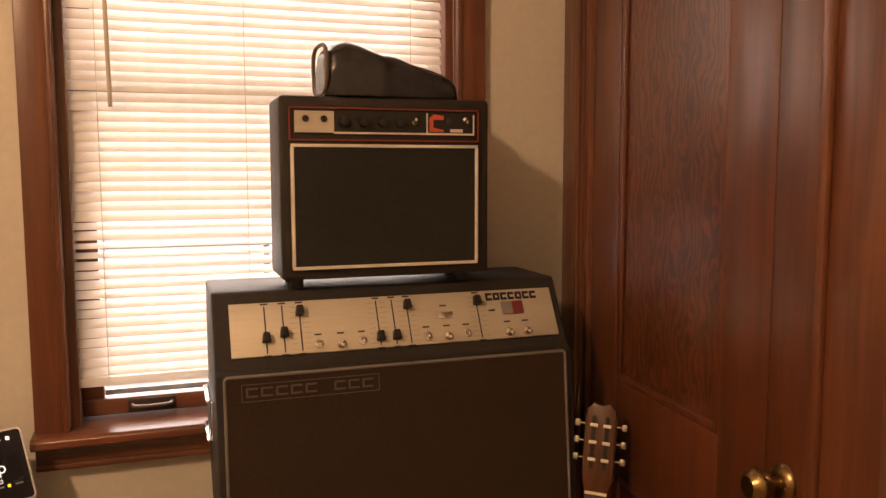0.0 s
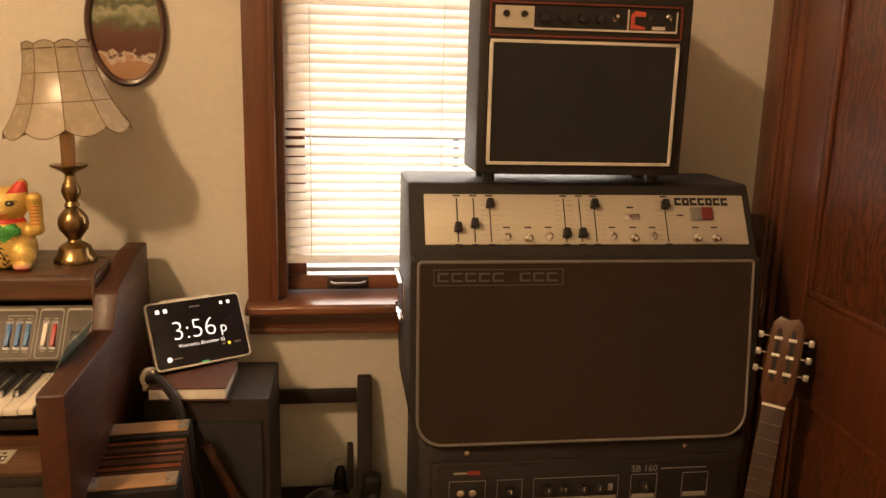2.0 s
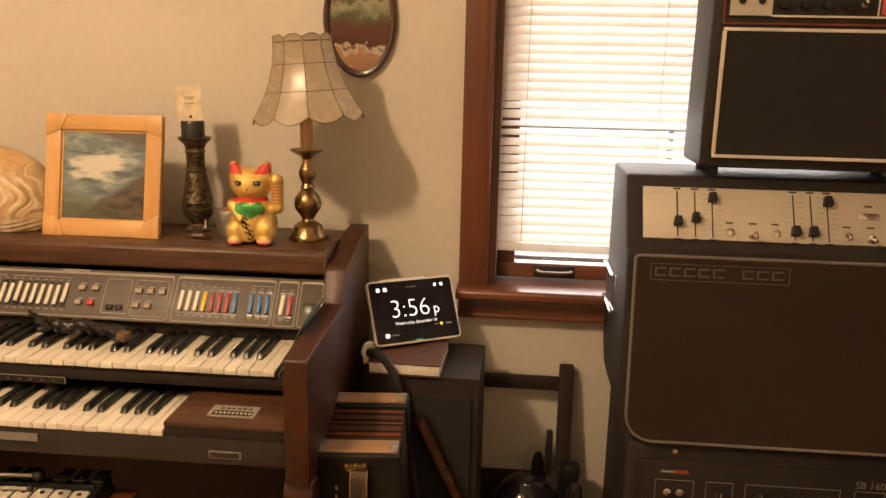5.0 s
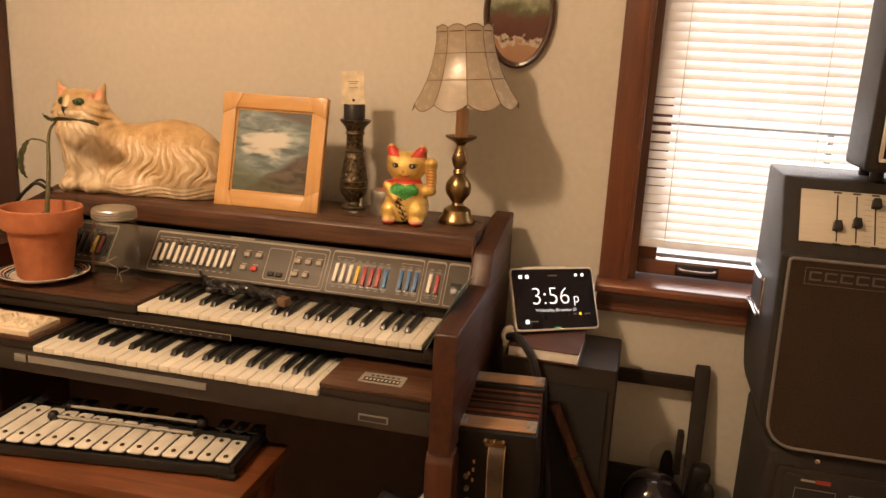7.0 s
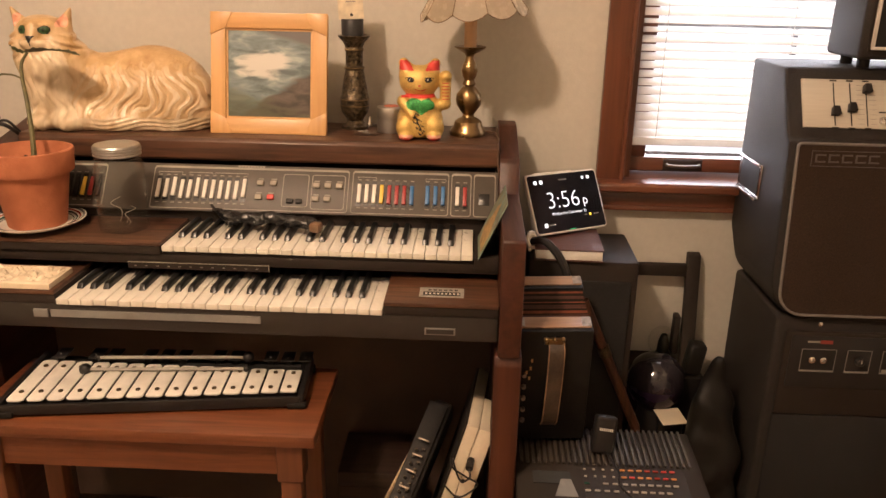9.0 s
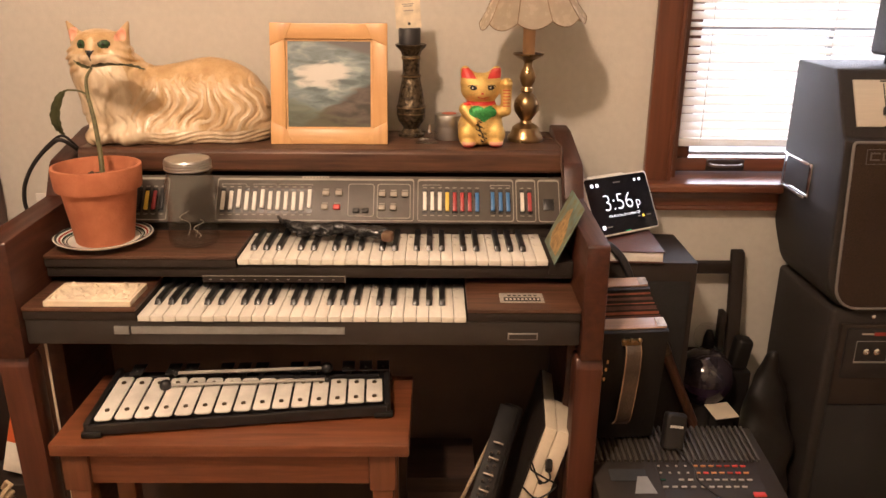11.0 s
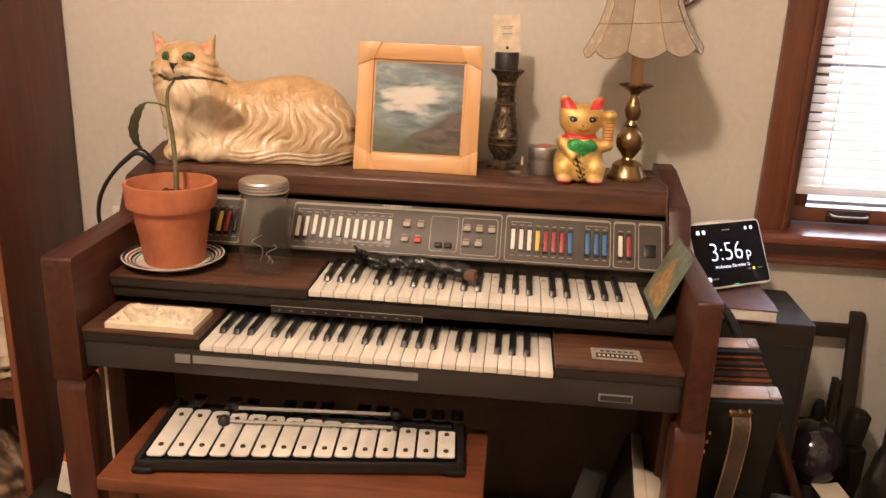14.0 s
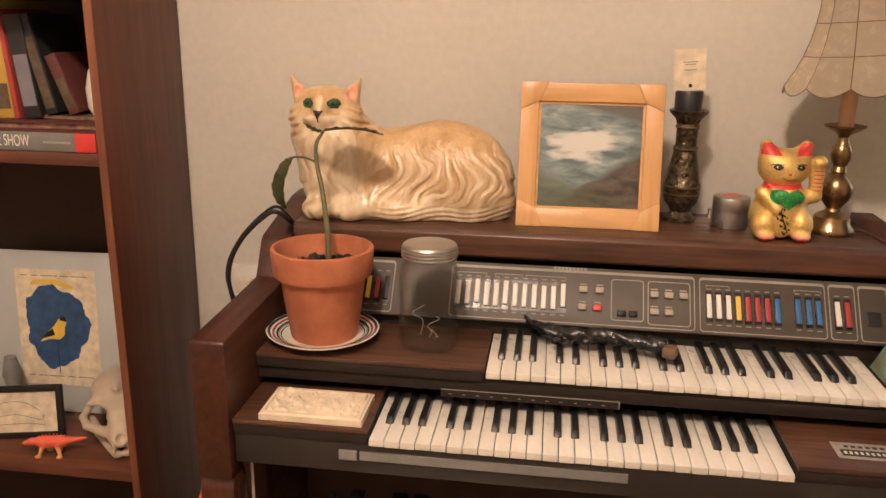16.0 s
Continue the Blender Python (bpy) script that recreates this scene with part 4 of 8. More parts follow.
def rounded(x0, x1, y0, y1, r, n=6):
    pts = []
    for cx, cy, a0, rr in ((x1 - r, y0 + r, -90, r), (x1 - 0.008, y1 - 0.008, 0, 0.008), (x0 + 0.008, y1 - 0.008, 90, 0.008), (x0 + r, y0 + r, 180, r)):
        for k in range(n + 1):
            a = radians(a0 + 90 * k / n)
            pts.append((cx + rr * math.cos(a), cy + rr * math.sin(a)))
    return pts


gw = 0.690
out = rounded(0.006, gw - 0.006, 0.006, gl - 0.006, 0.05)
grille = apart_("grille", prism(out, -0.004, 0.006, "z", 0.0, m=GP), CLOTH, "dark brown-black grille cloth")
ring = [(x, y, 0.006) for x, y in out]
apart_("piping", tube(ring + ring[:2], 0.0032, 6, m=GP), PIPING, "grey piping round the grille", grille)
lx0, lx1, ly0, ly1 = 0.035, 0.29, gl - 0.052, gl - 0.02
bm = box(lx0, lx1, ly0, ly0 + 0.0012, 0.006, 0.0072, m=GP)
box(lx0, lx1, ly1 - 0.0012, ly1, 0.006, 0.0072, bm=bm, m=GP)
box(lx0, lx0 + 0.0012, ly0, ly1, 0.006, 0.0072, bm=bm, m=GP)
box(lx1 - 0.0012, lx1, ly0, ly1, 0.006, 0.0072, bm=bm, m=GP)
for i in range(9):
    if i == 5:
        continue
    a = lx0 + 0.008 + 0.0268 * i
    for q0, q1, r0, r1 in ((a, a + 0.0035, 0, 0.017), (a + 0.0035, a + 0.021, 0, 0.0032), (a + 0.0035, a + 0.021, 0.0138, 0.017)):
        box(q0, q1, ly0 + 0.008 + r0, ly0 + 0.008 + r1, 0.006, 0.0072, bm=bm, m=GP)
apart_("logo_bar", bm, mat("dull_pewter", (0.10, 0.09, 0.08), 0.45, 0.5), "dull pewter outlined logo plate", grille, False)
bm = box(AX0 - 0.003, AX0 + 0.001, 1.575, 1.715, 0.845, 0.925, 0.0015)
box(AX0 - 0.012, AX0 - 0.001, 1.58, 1.71, 0.92, 0.928, 0.003, bm=bm)
box(AX0 - 0.012, AX0 - 0.001, 1.58, 1.71, 0.842, 0.850, 0.003, bm=bm)
apart_("side_handle", bm, CHROME, "recessed chrome side handle")
apart_("handle_cup", box(AX0 - 0.004, AX0 - 0.001, 1.585, 1.705, 0.853, 0.917), BLACK)

# bass amplifier underneath
SB = (0.443, 1.56, 0)
bass = thing("bass_amplifier", SB, "black bass amplifier with dark control panel under another amplifier", "amplifier")
bpart = lambda name, bm, material, label="", parent=None, smooth=True: part(name, bm, material, parent or bass, label, smooth, shift=SB)
bpart("cabinet", box(0.097, 0.785, 1.425, 1.72, 0.02, 0.632, 0.012, seg=3), TOLEX)
bpart("front_frame", box(0.118, 0.765, 1.412, 1.4255, 0.40, 0.60, 0.004), MATT)
bp_ = bpart("control_panel", box(0.13, 0.753, 1.408, 1.413, 0.47, 0.592, 0.002), BLACK, "black control panel with white outlined groups")
for x0, x1, base in ((0.154, 0.228, 0), (0.251, 0.303, 0), (0.326, 0.504, 1), (0.53, 0.586, 1), (0.64, 0.696, 1)):
    g = box(x0, x0 + 0.001, 1.4065, 1.4078, 0.513, 0.562)
    box(x1 - 0.001, x1, 1.4065, 1.4078, 0.513, 0.562, bm=g)
    box(x0, x1, 1.4065, 1.4078, 0.562, 0.563, bm=g)
    box(x0, x1, 1.4065, 1.4078, 0.509, 0.5128 if not base else 0.511, bm=g)
    bpart("group_outline", g, GREY, "", bp_, False)
    if base:
        bpart("label_strip", box(x0 + 0.004, x1 - 0.004, 1.4062, 1.4078, 0.512, 0.519), LINE, "", bp_, False)
for x, z in ((0.278, 0.538), (0.355, 0.538), (0.390, 0.538), (0.428, 0.538), (0.461, 0.538), (0.558, 0.538)):
    bpart("knob", lathe([(0.009, 0), (0.0085, 0.012), (0.006, 0.014), (0, 0.014)], m=pose(x, 1.408, z, 90), segments=16), BLACK, "", bp_)
    bpart("knob_mark", box(x - 0.001, x + 0.001, 1.3925, 1.3942, z, z + 0.008), LINE, "", bp_, False)
for x in (0.177, 0.201):
    bpart("jack_socket", lathe([(0.0075, 0), (0.0075, 0.005), (0.004, 0.006), (0.003, 0.002), (0, 0.002)], m=pose(x, 1.408, 0.538, 90), segments=16), CHROME, "", bp_)
bpart("slide_switch", box(0.482, 0.492, 1.404, 1.4078, 0.531, 0.545, 0.001), GREY, "", bp_)
bpart("red_mark", box(0.190, 0.216, 1.4065, 1.4078, 0.576, 0.584), mat("dull_red_print", (0.25, 0.03, 0.02), 0.5), "", bp_, False)
bpart("lettering_bar", box(0.163, 0.189, 1.4065, 1.4078, 0.578, 0.582), LINE, "", bp_, False)
words("SB 160", 0.020, pose(0.557 - SB[0], 1.4068 - SB[1], 0.575), GREY, bp_)
bpart("lettering_bar", box(0.592, 0.69, 1.4065, 1.4078, 0.573, 0.575), GREY, "", bp_, False)
for x in (0.19, 0.647):
    bpart("screw", lathe([(0.006, 0), (0.005, 0.003), (0, 0.004)], m=pose(x, 1.425, 0.615, 90), segments=12), CHROME)
bpart("grille", box(0.118, 0.765, 1.414, 1.4255, 0.04, 0.396, 0.003), CLOTHK)

# small amplifier on top
SM = pose(0.4106, 1.582, 1.1513, 0, 0, -0.3)
SMX = Matrix.Diagonal((1.074, 1, 1.02, 1))
small = thing("practice_amplifier", SM @ SMX, "small black practice amplifier with white-edged grille", "amplifier")
part("cabinet", prism([(-0.075, 0.012), (-0.075, 0.352), (0.075, 0.352), (0.085, 0.012)], -0.1925, 0.1968, "x", 0.008, seg=3), TOLEX, small)
part("front_frame", box(-0.178, 0.178, -0.078, -0.074, 0.028, 0.335, 0.001), MATT, small)
part("grille", box(-0.169, 0.166, -0.083, -0.0785, 0.038, 0.258), CLOTHK, small, "black grille cloth")
for nm, b in (("grille_trim", box(-0.174, 0.171, -0.086, -0.0785, 0.258, 0.264, 0.001)), ("grille_trim", box(-0.174, 0.171, -0.086, -0.0785, 0.032, 0.038, 0.001)), ("grille_trim", box(-0.175, -0.169, -0.086, -0.0785, 0.038, 0.258, 0.001)), ("grille_trim", box(0.166, 0.172, -0.086, -0.0785, 0.038, 0.258, 0.001))):
    part(nm, b, WHITE, small, "white plastic trim")
REDT = mat("dull_red_trim", (0.16, 0.03, 0.02), 0.5)
sp = part("control_panel", box(-0.167, 0.165, -0.081, -0.0785, 0.283, 0.325), BLACK, small, "black control panel with cream label")
g = box(-0.176, 0.174, -0.0815, -0.078, 0.329, 0.332)
box(-0.176, 0.174, -0.0815, -0.078, 0.27, 0.273, bm=g)
box(-0.177, -0.174, -0.0815, -0.078, 0.273, 0.329, bm=g)
box(0.172, 0.175, -0.0815, -0.078, 0.273, 0.329, bm=g)
part("panel_trim", g, REDT, small, "dull red trim line", smooth=False)
part("label_plate", box(-0.167, -0.098, -0.0825, -0.0811, 0.285, 0.324), ALU, sp, "cream printed plate")
for x in (-0.148, -0.116):
    part("jack_socket", lathe([(0.006, 0), (0.006, 0.003), (0.003, 0.003), (0, 0.001)], m=pose(x, -0.0825, 0.31, 90), segments=14), BLACK, sp)
for x in (-0.08, -0.045, -0.01, 0.022):
    part("knob", lathe([(0.009, 0), (0.008, 0.012), (0, 0.014)], m=pose(x, -0.081, 0.305, 90), segments=16), BLACK, sp)
part("toggle_switch", lathe([(0.006, 0), (0.003, 0.004), (0.0035, 0.014), (0, 0.016)], m=pose(0.05, -0.081, 0.306, 70), segments=12), CHROME, sp)
part("toggle_switch", lathe([(0.006, 0), (0.003, 0.004), (0.0035, 0.014), (0, 0.016)], m=pose(0.148, -0.081, 0.312, 110), segments=12), CHROME, sp)
part("pilot_lamp", lathe([(0.005, 0), (0.005, 0.003), (0, 0.004)], m=pose(0.115, -0.081, 0.31, 90), segments=12), DARK, sp)
g = box(-0.098, 0.165, -0.0822, -0.0811, 0.283, 0.2865)
box(0.072, 0.0745, -0.0822, -0.0811, 0.2866, 0.324, bm=g)
box(0.1625, 0.165, -0.0822, -0.0811, 0.2866, 0.322, bm=g)
part("panel_line", g, WHITE, sp, smooth=False)
g = prism([(0.078, 0.289), (0.105, 0.289), (0.105, 0.293), (0.085, 0.297), (0.085, 0.312), (0.105, 0.312), (0.105, 0.32), (0.086, 0.322), (0.078, 0.315)], -0.0822, -0.0811, "y")
part("logo_shape", g, mat("orange_red_print", (0.55, 0.09, 0.05), 0.5), sp, "orange-red printed logo shape", smooth=False)
part("lettering_bar", box(0.118, 0.142, -0.0822, -0.0811, 0.2885, 0.2945), WHITE, sp, smooth=False)
for x in (-0.16, 0.16):
    for y in (-0.026, 0.055):
        part("foot", lathe([(0.012, -0.0072), (0.012, 0.012), (0, 0.012)], (x, y, 0.0), 14), BLACK, small)
# ---- things on top of the organ ----
SHELFZ = 0.9705


def drift(x, z, a, b, c, d):
    """A slow uneven wave, about -1 to 1."""
    return 0.5 * (np.sin(a * x + b * z + 1.3 * np.sin(c * z - 9 * x)) + np.sin(c * x - d * z + 1.1 * np.sin(b * x + 4)))


def fur_lines(x, z):
    """Coordinate across the locks: long S-shaped sweeps over the haunch."""
    return x - 0.020 * np.sin((z - 1.02) * 40 + 8 * (x + 1.28)) + 0.15 * (x + 1.30) * (z - 1.05) * 6 + 0.011 * drift(x, z, 64, 52, 45, 75)


def cat_field(x, y, z):
    f = egg(x, y, z, (-1.288, 1.617, 1.044), (0.116, 0.074, 0.105))
    f = blend(f, egg(x, y, z, (-1.238, 1.607, 1.025), (0.076, 0.076, 0.088)), 0.035)
    f = blend(f, egg(x, y, z, (-1.39, 1.605, 1.045), (0.10, 0.068, 0.084)), 0.03)
    f = blend(f, egg(x, y, z, (-1.483, 1.582, 1.06), (0.080, 0.068, 0.105)), 0.03)
    f = blend(f, egg(x, y, z, (-1.497, 1.568, 1.118), (0.073, 0.060, 0.05)), 0.025)
    f = blend(f, egg(x, y, z, (-1.502, 1.566, 1.166), (0.061, 0.050, 0.043)), 0.015)
    f = blend(f, egg(x, y, z, (-1.502, 1.556, 1.186), (0.044, 0.036, 0.024)), 0.012)
    for s in (-1, 1):
        f = blend(f, egg(x, y, z, (-1.502 + s * 0.036, 1.552, 1.153), (0.030, 0.030, 0.022)), 0.015)
        f = blend(f, egg(x, y, z, (-1.502 + s * 0.011, 1.515, 1.156), (0.016, 0.014, 0.011)), 0.008)
    f = blend(f, capsule(x, y, z, (-1.502, 1.525, 1.188), (-1.502, 1.509, 1.168), 0.012, 0.009), 0.012)
    f = blend(f, egg(x, y, z, (-1.502, 1.52, 1.145), (0.014, 0.012, 0.008)), 0.008)
    for s in (-1, 1):
        f = np.maximum(f, -egg(x, y, z, (-1.5005 + s * 0.0235, 1.505, 1.183), (0.0115, 0.011, 0.009)))
        f = np.minimum(f, egg(x, y, z, (-1.5005 + s * 0.0235, 1.527, 1.183), (0.0104, 0.0105, 0.0086)))
        ex = -1.504 + s * 0.047
        ear = capsule(x, y, z, (ex - s * 0.002, 1.570, 1.188), (ex + s * 0.017, 1.568, 1.224), 0.0180, 0.0035)
        ear = np.maximum(ear, np.abs(y - 1.571) - 0.012)
        f = blend(f, ear, 0.008)
        f = np.maximum(f, -egg(x, y, z, (ex + s * 0.004, 1.553, 1.200), (0.0095, 0.011, 0.014)))
    for px in (-1.515, -1.455):
        f = blend(f, egg(x, y, z, (px, 1.535, 0.988), (0.030, 0.034, 0.021)), 0.015)
    f = blend(f, capsule(x, y, z, (-1.187, 1.60, 0.998), (-1.37, 1.535, 0.985), 0.034, 0.014), 0.018)
    f = blend(f, egg(x, y, z, (-1.40, 1.560, 0.995), (0.09, 0.042, 0.032)), 0.02)
    # carved locks of fur
    body = np.clip((x + 1.43) / 0.04, 0, 1)
    u = fur_lines(x, z)
    patch = 0.55 + 0.45 * drift(x, z, 70, 50, 47, 90)
    lock = np.abs(np.sin(u * 128)) ** 0.7 - 0.6
    lock2 = np.abs(np.sin(u * 310 + 22 * (z - 1) + 1.3)) - 0.6
    fade = np.clip((1.122 - z) / 0.035, 0, 1) * np.clip((z - 1.000) / 0.02, 0, 1)
    f = f + body * fade * (-0.0066 * patch * lock - 0.0022 * lock2)
    tail = np.clip((1.006 - z) / 0.01, 0, 1) * np.clip((x + 1.42) / 0.04, 0, 1)
    f = f + tail * (-0.0022 * (np.abs(np.sin((z - 0.10 * x + 0.004 * np.sin(x * 45)) * 330)) - 0.6))
    chest = (1 - body) * np.clip((1.140 - z) / 0.012, 0, 1)
    v = (x + 1.49) * (0.7 + 2.2 * (z - 0.98)) + 0.004 * drift(x, z, 60, 90, 55, 70)
    f = f + chest * (-0.0046 * (0.5 + 0.5 * drift(x, z, 90, 70, 66, 120)) * (np.abs(np.sin(v * 150 + 1.2 * np.sin(z * 75 + 40 * x))) ** 0.7 - 0.6))
    cheek = np.clip((z - 1.135) / 0.008, 0, 1) * np.clip((np.abs(x + 1.502) - 0.036) / 0.012, 0, 1) * np.clip((1.185 - z) / 0.012, 0, 1) * np.clip((0.088 - np.abs(x + 1.502)) / 0.01, 0, 1)
    f = f - cheek * 0.0016 * np.sin((z + 0.5 * np.abs(x + 1.5)) * 420)
    return np.maximum(f, SHELFZ - z)


def cat_paint(x, y, z):
    k = np.zeros(len(x), int)
    k[(z < 1.0) | ((x < -1.44) & (z < 1.125) & (y < 1.56)) | ((z < 1.163) & (y < 1.525) & (x < -1.43)) | (np.abs(np.sin(fur_lines(x, z) * 128)) > 0.86) & (z < 1.09)] = 1
    for s in (-1, 1):
        ex = -1.504 + s * 0.047
        k[(((x - ex - s * 0.004) / 0.010) ** 2 + ((z - 1.200) / 0.0145) ** 2 < 1) & (y < 1.569) & (z > 1.188)] = 2
        e2 = ((x + 1.5005 - s * 0.0235) / 0.0105) ** 2 + ((z - 1.183) / 0.0085) ** 2 + np.where(y < 1.545, 0, 9)
        k[e2 < 1.12] = 4
        k[e2 < 0.86] = 3
        k[e2 < 0.09] = 4
    mist = 0.012 * drift(x, z, 240, 170, 150, 260)
    k[(k == 0) & (z + mist > 1.108) & (x > -1.41)] = 5
    k[(k == 0) & (z + 0.5 * mist > 1.193) & (z < 1.206)] = 5
    nz = z - 1.158
    k[(np.abs(x + 1.502) < 0.0015 + 0.62 * nz) & (nz > 0) & (nz < 0.0135) & (y < 1.525)] = 4
    k[(np.abs(x + 1.502) < 0.0012) & (z > 1.150) & (nz < 0) & (y < 1.525)] = 4
    return k


me = sculpt(cat_field, (-1.60, 1.48, 0.955), (-1.12, 1.71, 1.235), 0.0024, cat_paint)
for m_ in (FUR, FURW, PINK, EYEG, EBONY, mat("tan_airbrushed_fur", (0.50, 0.305, 0.12), 0.40, var=0.12, scale=30, second=(0.66, 0.46, 0.23), bump=0.6, fine=150)):
    me.materials.append(m_)
cat = new("cat_statue", me)
tagged(cat, "glazed ceramic statue of a lying cream long-haired cat", "statue")

# framed seascape, leaning back on the shelf
FR = pose(-1.0195, 1.547, SHELFZ, -13, 0, 0.5) @ Matrix.Diagonal((1.012, 1, 1.032, 1))
frame_ = thing("picture_frame", FR, "square pale pine frame holding a stormy seascape painting", "picture frame")
F, FW = 0.126, 0.0325
for s in (-1, 1):
    pts = [(s * F, 0.0), (s * F, 0.252), (s * (F - FW), 0.252 - FW), (s * (F - FW), FW)]
    part("side_rail", prism(pts, 0, 0.017, "y", 0.002), PINE, frame_)
pts = [(-F, 0.252), (F, 0.252), (F - FW, 0.252 - FW), (-F + FW, 0.252 - FW)]
part("top_rail", prism(pts, 0.0002, 0.0168, "y", 0.002), PINE_X, frame_)
pts = [(-F, 0.0), (F, 0.0), (F - FW, FW), (-F + FW, FW)]
part("bottom_rail", prism(pts, 0.0002, 0.0168, "y", 0.002), PINE_X, frame_)
for sx in (-1, 1):
    for z0, sz in ((0.252, -1), (0.0, 1)):
        pts = [(sx * (F + 0.0005), z0 - sz * 0.0005), (sx * (F - FW * 1.45), z0 - sz * 0.0005), (sx * (F - FW), z0 + sz * FW), (sx * (F + 0.0005), z0 + sz * FW * 1.45)]
        part("corner_board", prism(pts, -0.0022, 0.0, "y", 0.0012), PINE, frame_, "overlapping corner board")
bm = box(-F + FW, F - FW, 0.006, 0.0075, FW, FW + 0.004)
for s in (-1, 1):
    box(s * (F - FW), s * (F - FW - 0.004), 0.006, 0.0075, FW, 0.252 - FW, bm=bm)
box(-F + FW, F - FW, 0.006, 0.0075, 0.252 - FW - 0.004, 0.252 - FW, bm=bm)
part("inner_lip", bm, PINE_X, frame_)


def seascape():
    m = bpy.data.materials.new("seascape_paint")
    m.use_nodes = True
    t = m.node_tree
    add, link = t.nodes.new, t.links.new
    b = t.nodes["Principled BSDF"]
    co, sep = add("ShaderNodeTexCoord"), add("ShaderNodeSeparateXYZ")
    link(co.outputs["Object"], sep.inputs["Vector"])
    n = add("ShaderNodeTexNoise")
    n.inputs["Scale"].default_value, n.inputs["Detail"].default_value, n.inputs["Distortion"].default_value = 34, 10, 0.5
    mp = add("ShaderNodeMapping")
    mp.inputs["Scale"].default_value, mp.inputs["Rotation"].default_value = (0.6, 1, 1.8), (0, radians(-18), 0)
    link(co.outputs["Object"], mp.inputs["Vector"])
    link(mp.outputs["Vector"], n.inputs["Vector"])

    def calc(op, a, b_):
        q = add("ShaderNodeMath")
        q.operation = op
        for i, v in enumerate((a, b_)):
            if isinstance(v, (int, float)):
                q.inputs[i].default_value = v
            else:
                link(v, q.inputs[i])
        return q.outputs[0]
    x, z = sep.outputs["X"], sep.outputs["Z"]
    rough_n = calc("SUBTRACT", n.outputs["Fac"], 0.5)

    def mask(value, lo, hi):
        q = add("ShaderNodeMapRange")
        q.inputs["From Min"].default_value, q.inputs["From Max"].default_value = lo, hi
        link(value, q.inputs["Value"])
        return q.outputs["Result"]

    def over(under, colour, fac):
        q = add("ShaderNodeMixRGB")
        link(fac, q.inputs["Fac"])
        link(under, q.inputs["Color1"])
        if isinstance(colour, tuple):
            q.inputs["Color2"].default_value = (*colour, 1)
        else:
            link(colour, q.inputs["Color2"])
        return q.outputs["Color"]
    r = add("ShaderNodeValToRGB")
    e = r.color_ramp.elements
    e[0].position, e[0].color = 0.34, (0.095, 0.125, 0.130, 1)
    e[1].position, e[1].color = 0.68, (0.36, 0.42, 0.41, 1)
    e.new(0.5).color = (0.185, 0.24, 0.245, 1)
    link(n.outputs["Fac"], r.inputs["Fac"])
    # dark sky corner, white breaker, brown headland, green rocks
    corner = calc("ADD", calc("ADD", calc("MULTIPLY", x, 0.28), z), calc("MULTIPLY", rough_n, 0.03))
    col = over(r.outputs["Color"], (0.11, 0.105, 0.10), mask(corner, 0.203, 0.216))
    dx, dz = calc("MULTIPLY", calc("ADD", x, 0.018), 17.0), calc("MULTIPLY", calc("SUBTRACT", z, 0.146), 32.0)
    foam = calc("SUBTRACT", calc("ADD", 1.1, calc("MULTIPLY", rough_n, 2.6)), calc("ADD", calc("MULTIPLY", dx, dx), calc("MULTIPLY", dz, dz)))
    col = over(col, (0.62, 0.62, 0.57), mask(foam, 0.0, 0.7))
    land = calc("SUBTRACT", calc("ADD", 0.080, calc("ADD", calc("MULTIPLY", x, 0.62), calc("MULTIPLY", rough_n, 0.05))), z)
    r2 = add("ShaderNodeValToRGB")
    r2.color_ramp.elements[0].position, r2.color_ramp.elements[0].color = 0.36, (0.045, 0.037, 0.030, 1)
    r2.color_ramp.elements[1].position, r2.color_ramp.elements[1].color = 0.66, (0.135, 0.108, 0.086, 1)
    link(n.outputs["Fac"], r2.inputs["Fac"])
    col = over(col, r2.outputs["Color"], mask(land, -0.004, 0.008))
    moss = calc("SUBTRACT", calc("ADD", 0.062, calc("ADD", calc("MULTIPLY", x, -0.35), calc("MULTIPLY", rough_n, 0.09))), z)
    col = over(col, (0.085, 0.095, 0.052), calc("MULTIPLY", mask(moss, -0.012, 0.012), 0.75))
    link(col, b.inputs["Base Color"])
    b.inputs["Roughness"].default_value = 0.35
    return m


part("painting", box(-F + FW, F - FW, 0.008, 0.011, FW, 0.252 - FW), seascape(), frame_, "painted grey-green sea with white breaking wave", smooth=False)
part("easel_back", prism([(0.017, 0.0), (0.018, 0.0), (0.020, 0.15), (0.017, 0.15)], -0.03, 0.03, "x"), MATT, frame_)

# engraved candlestick with black candle and a small card
CB = (-0.842, 1.648, SHELFZ)
candle = thing("candlestick", CB, "blackened engraved brass candlestick with a black candle", "candlestick")
prof = [(0.030, 0), (0.031, 0.006), (0.024, 0.010), (0.018, 0.018), (0.022, 0.026), (0.030, 0.036), (0.033, 0.048), (0.033, 0.062), (0.0335, 0.064), (0.0335, 0.070), (0.031, 0.074), (0.027, 0.10), (0.022, 0.126), (0.0205, 0.132), (0.0225, 0.135), (0.0225, 0.139), (0.0195, 0.142), (0.0195, 0.172), (0.0215, 0.175), (0.0215, 0.179), (0.020, 0.182), (0.024, 0.192), (0.034, 0.202), (0.036, 0.207), (0.033, 0.208), (0.020, 0.203), (0.0, 0.203)]
part("stick", lathe(prof, segments=36), DBRASS, candle)
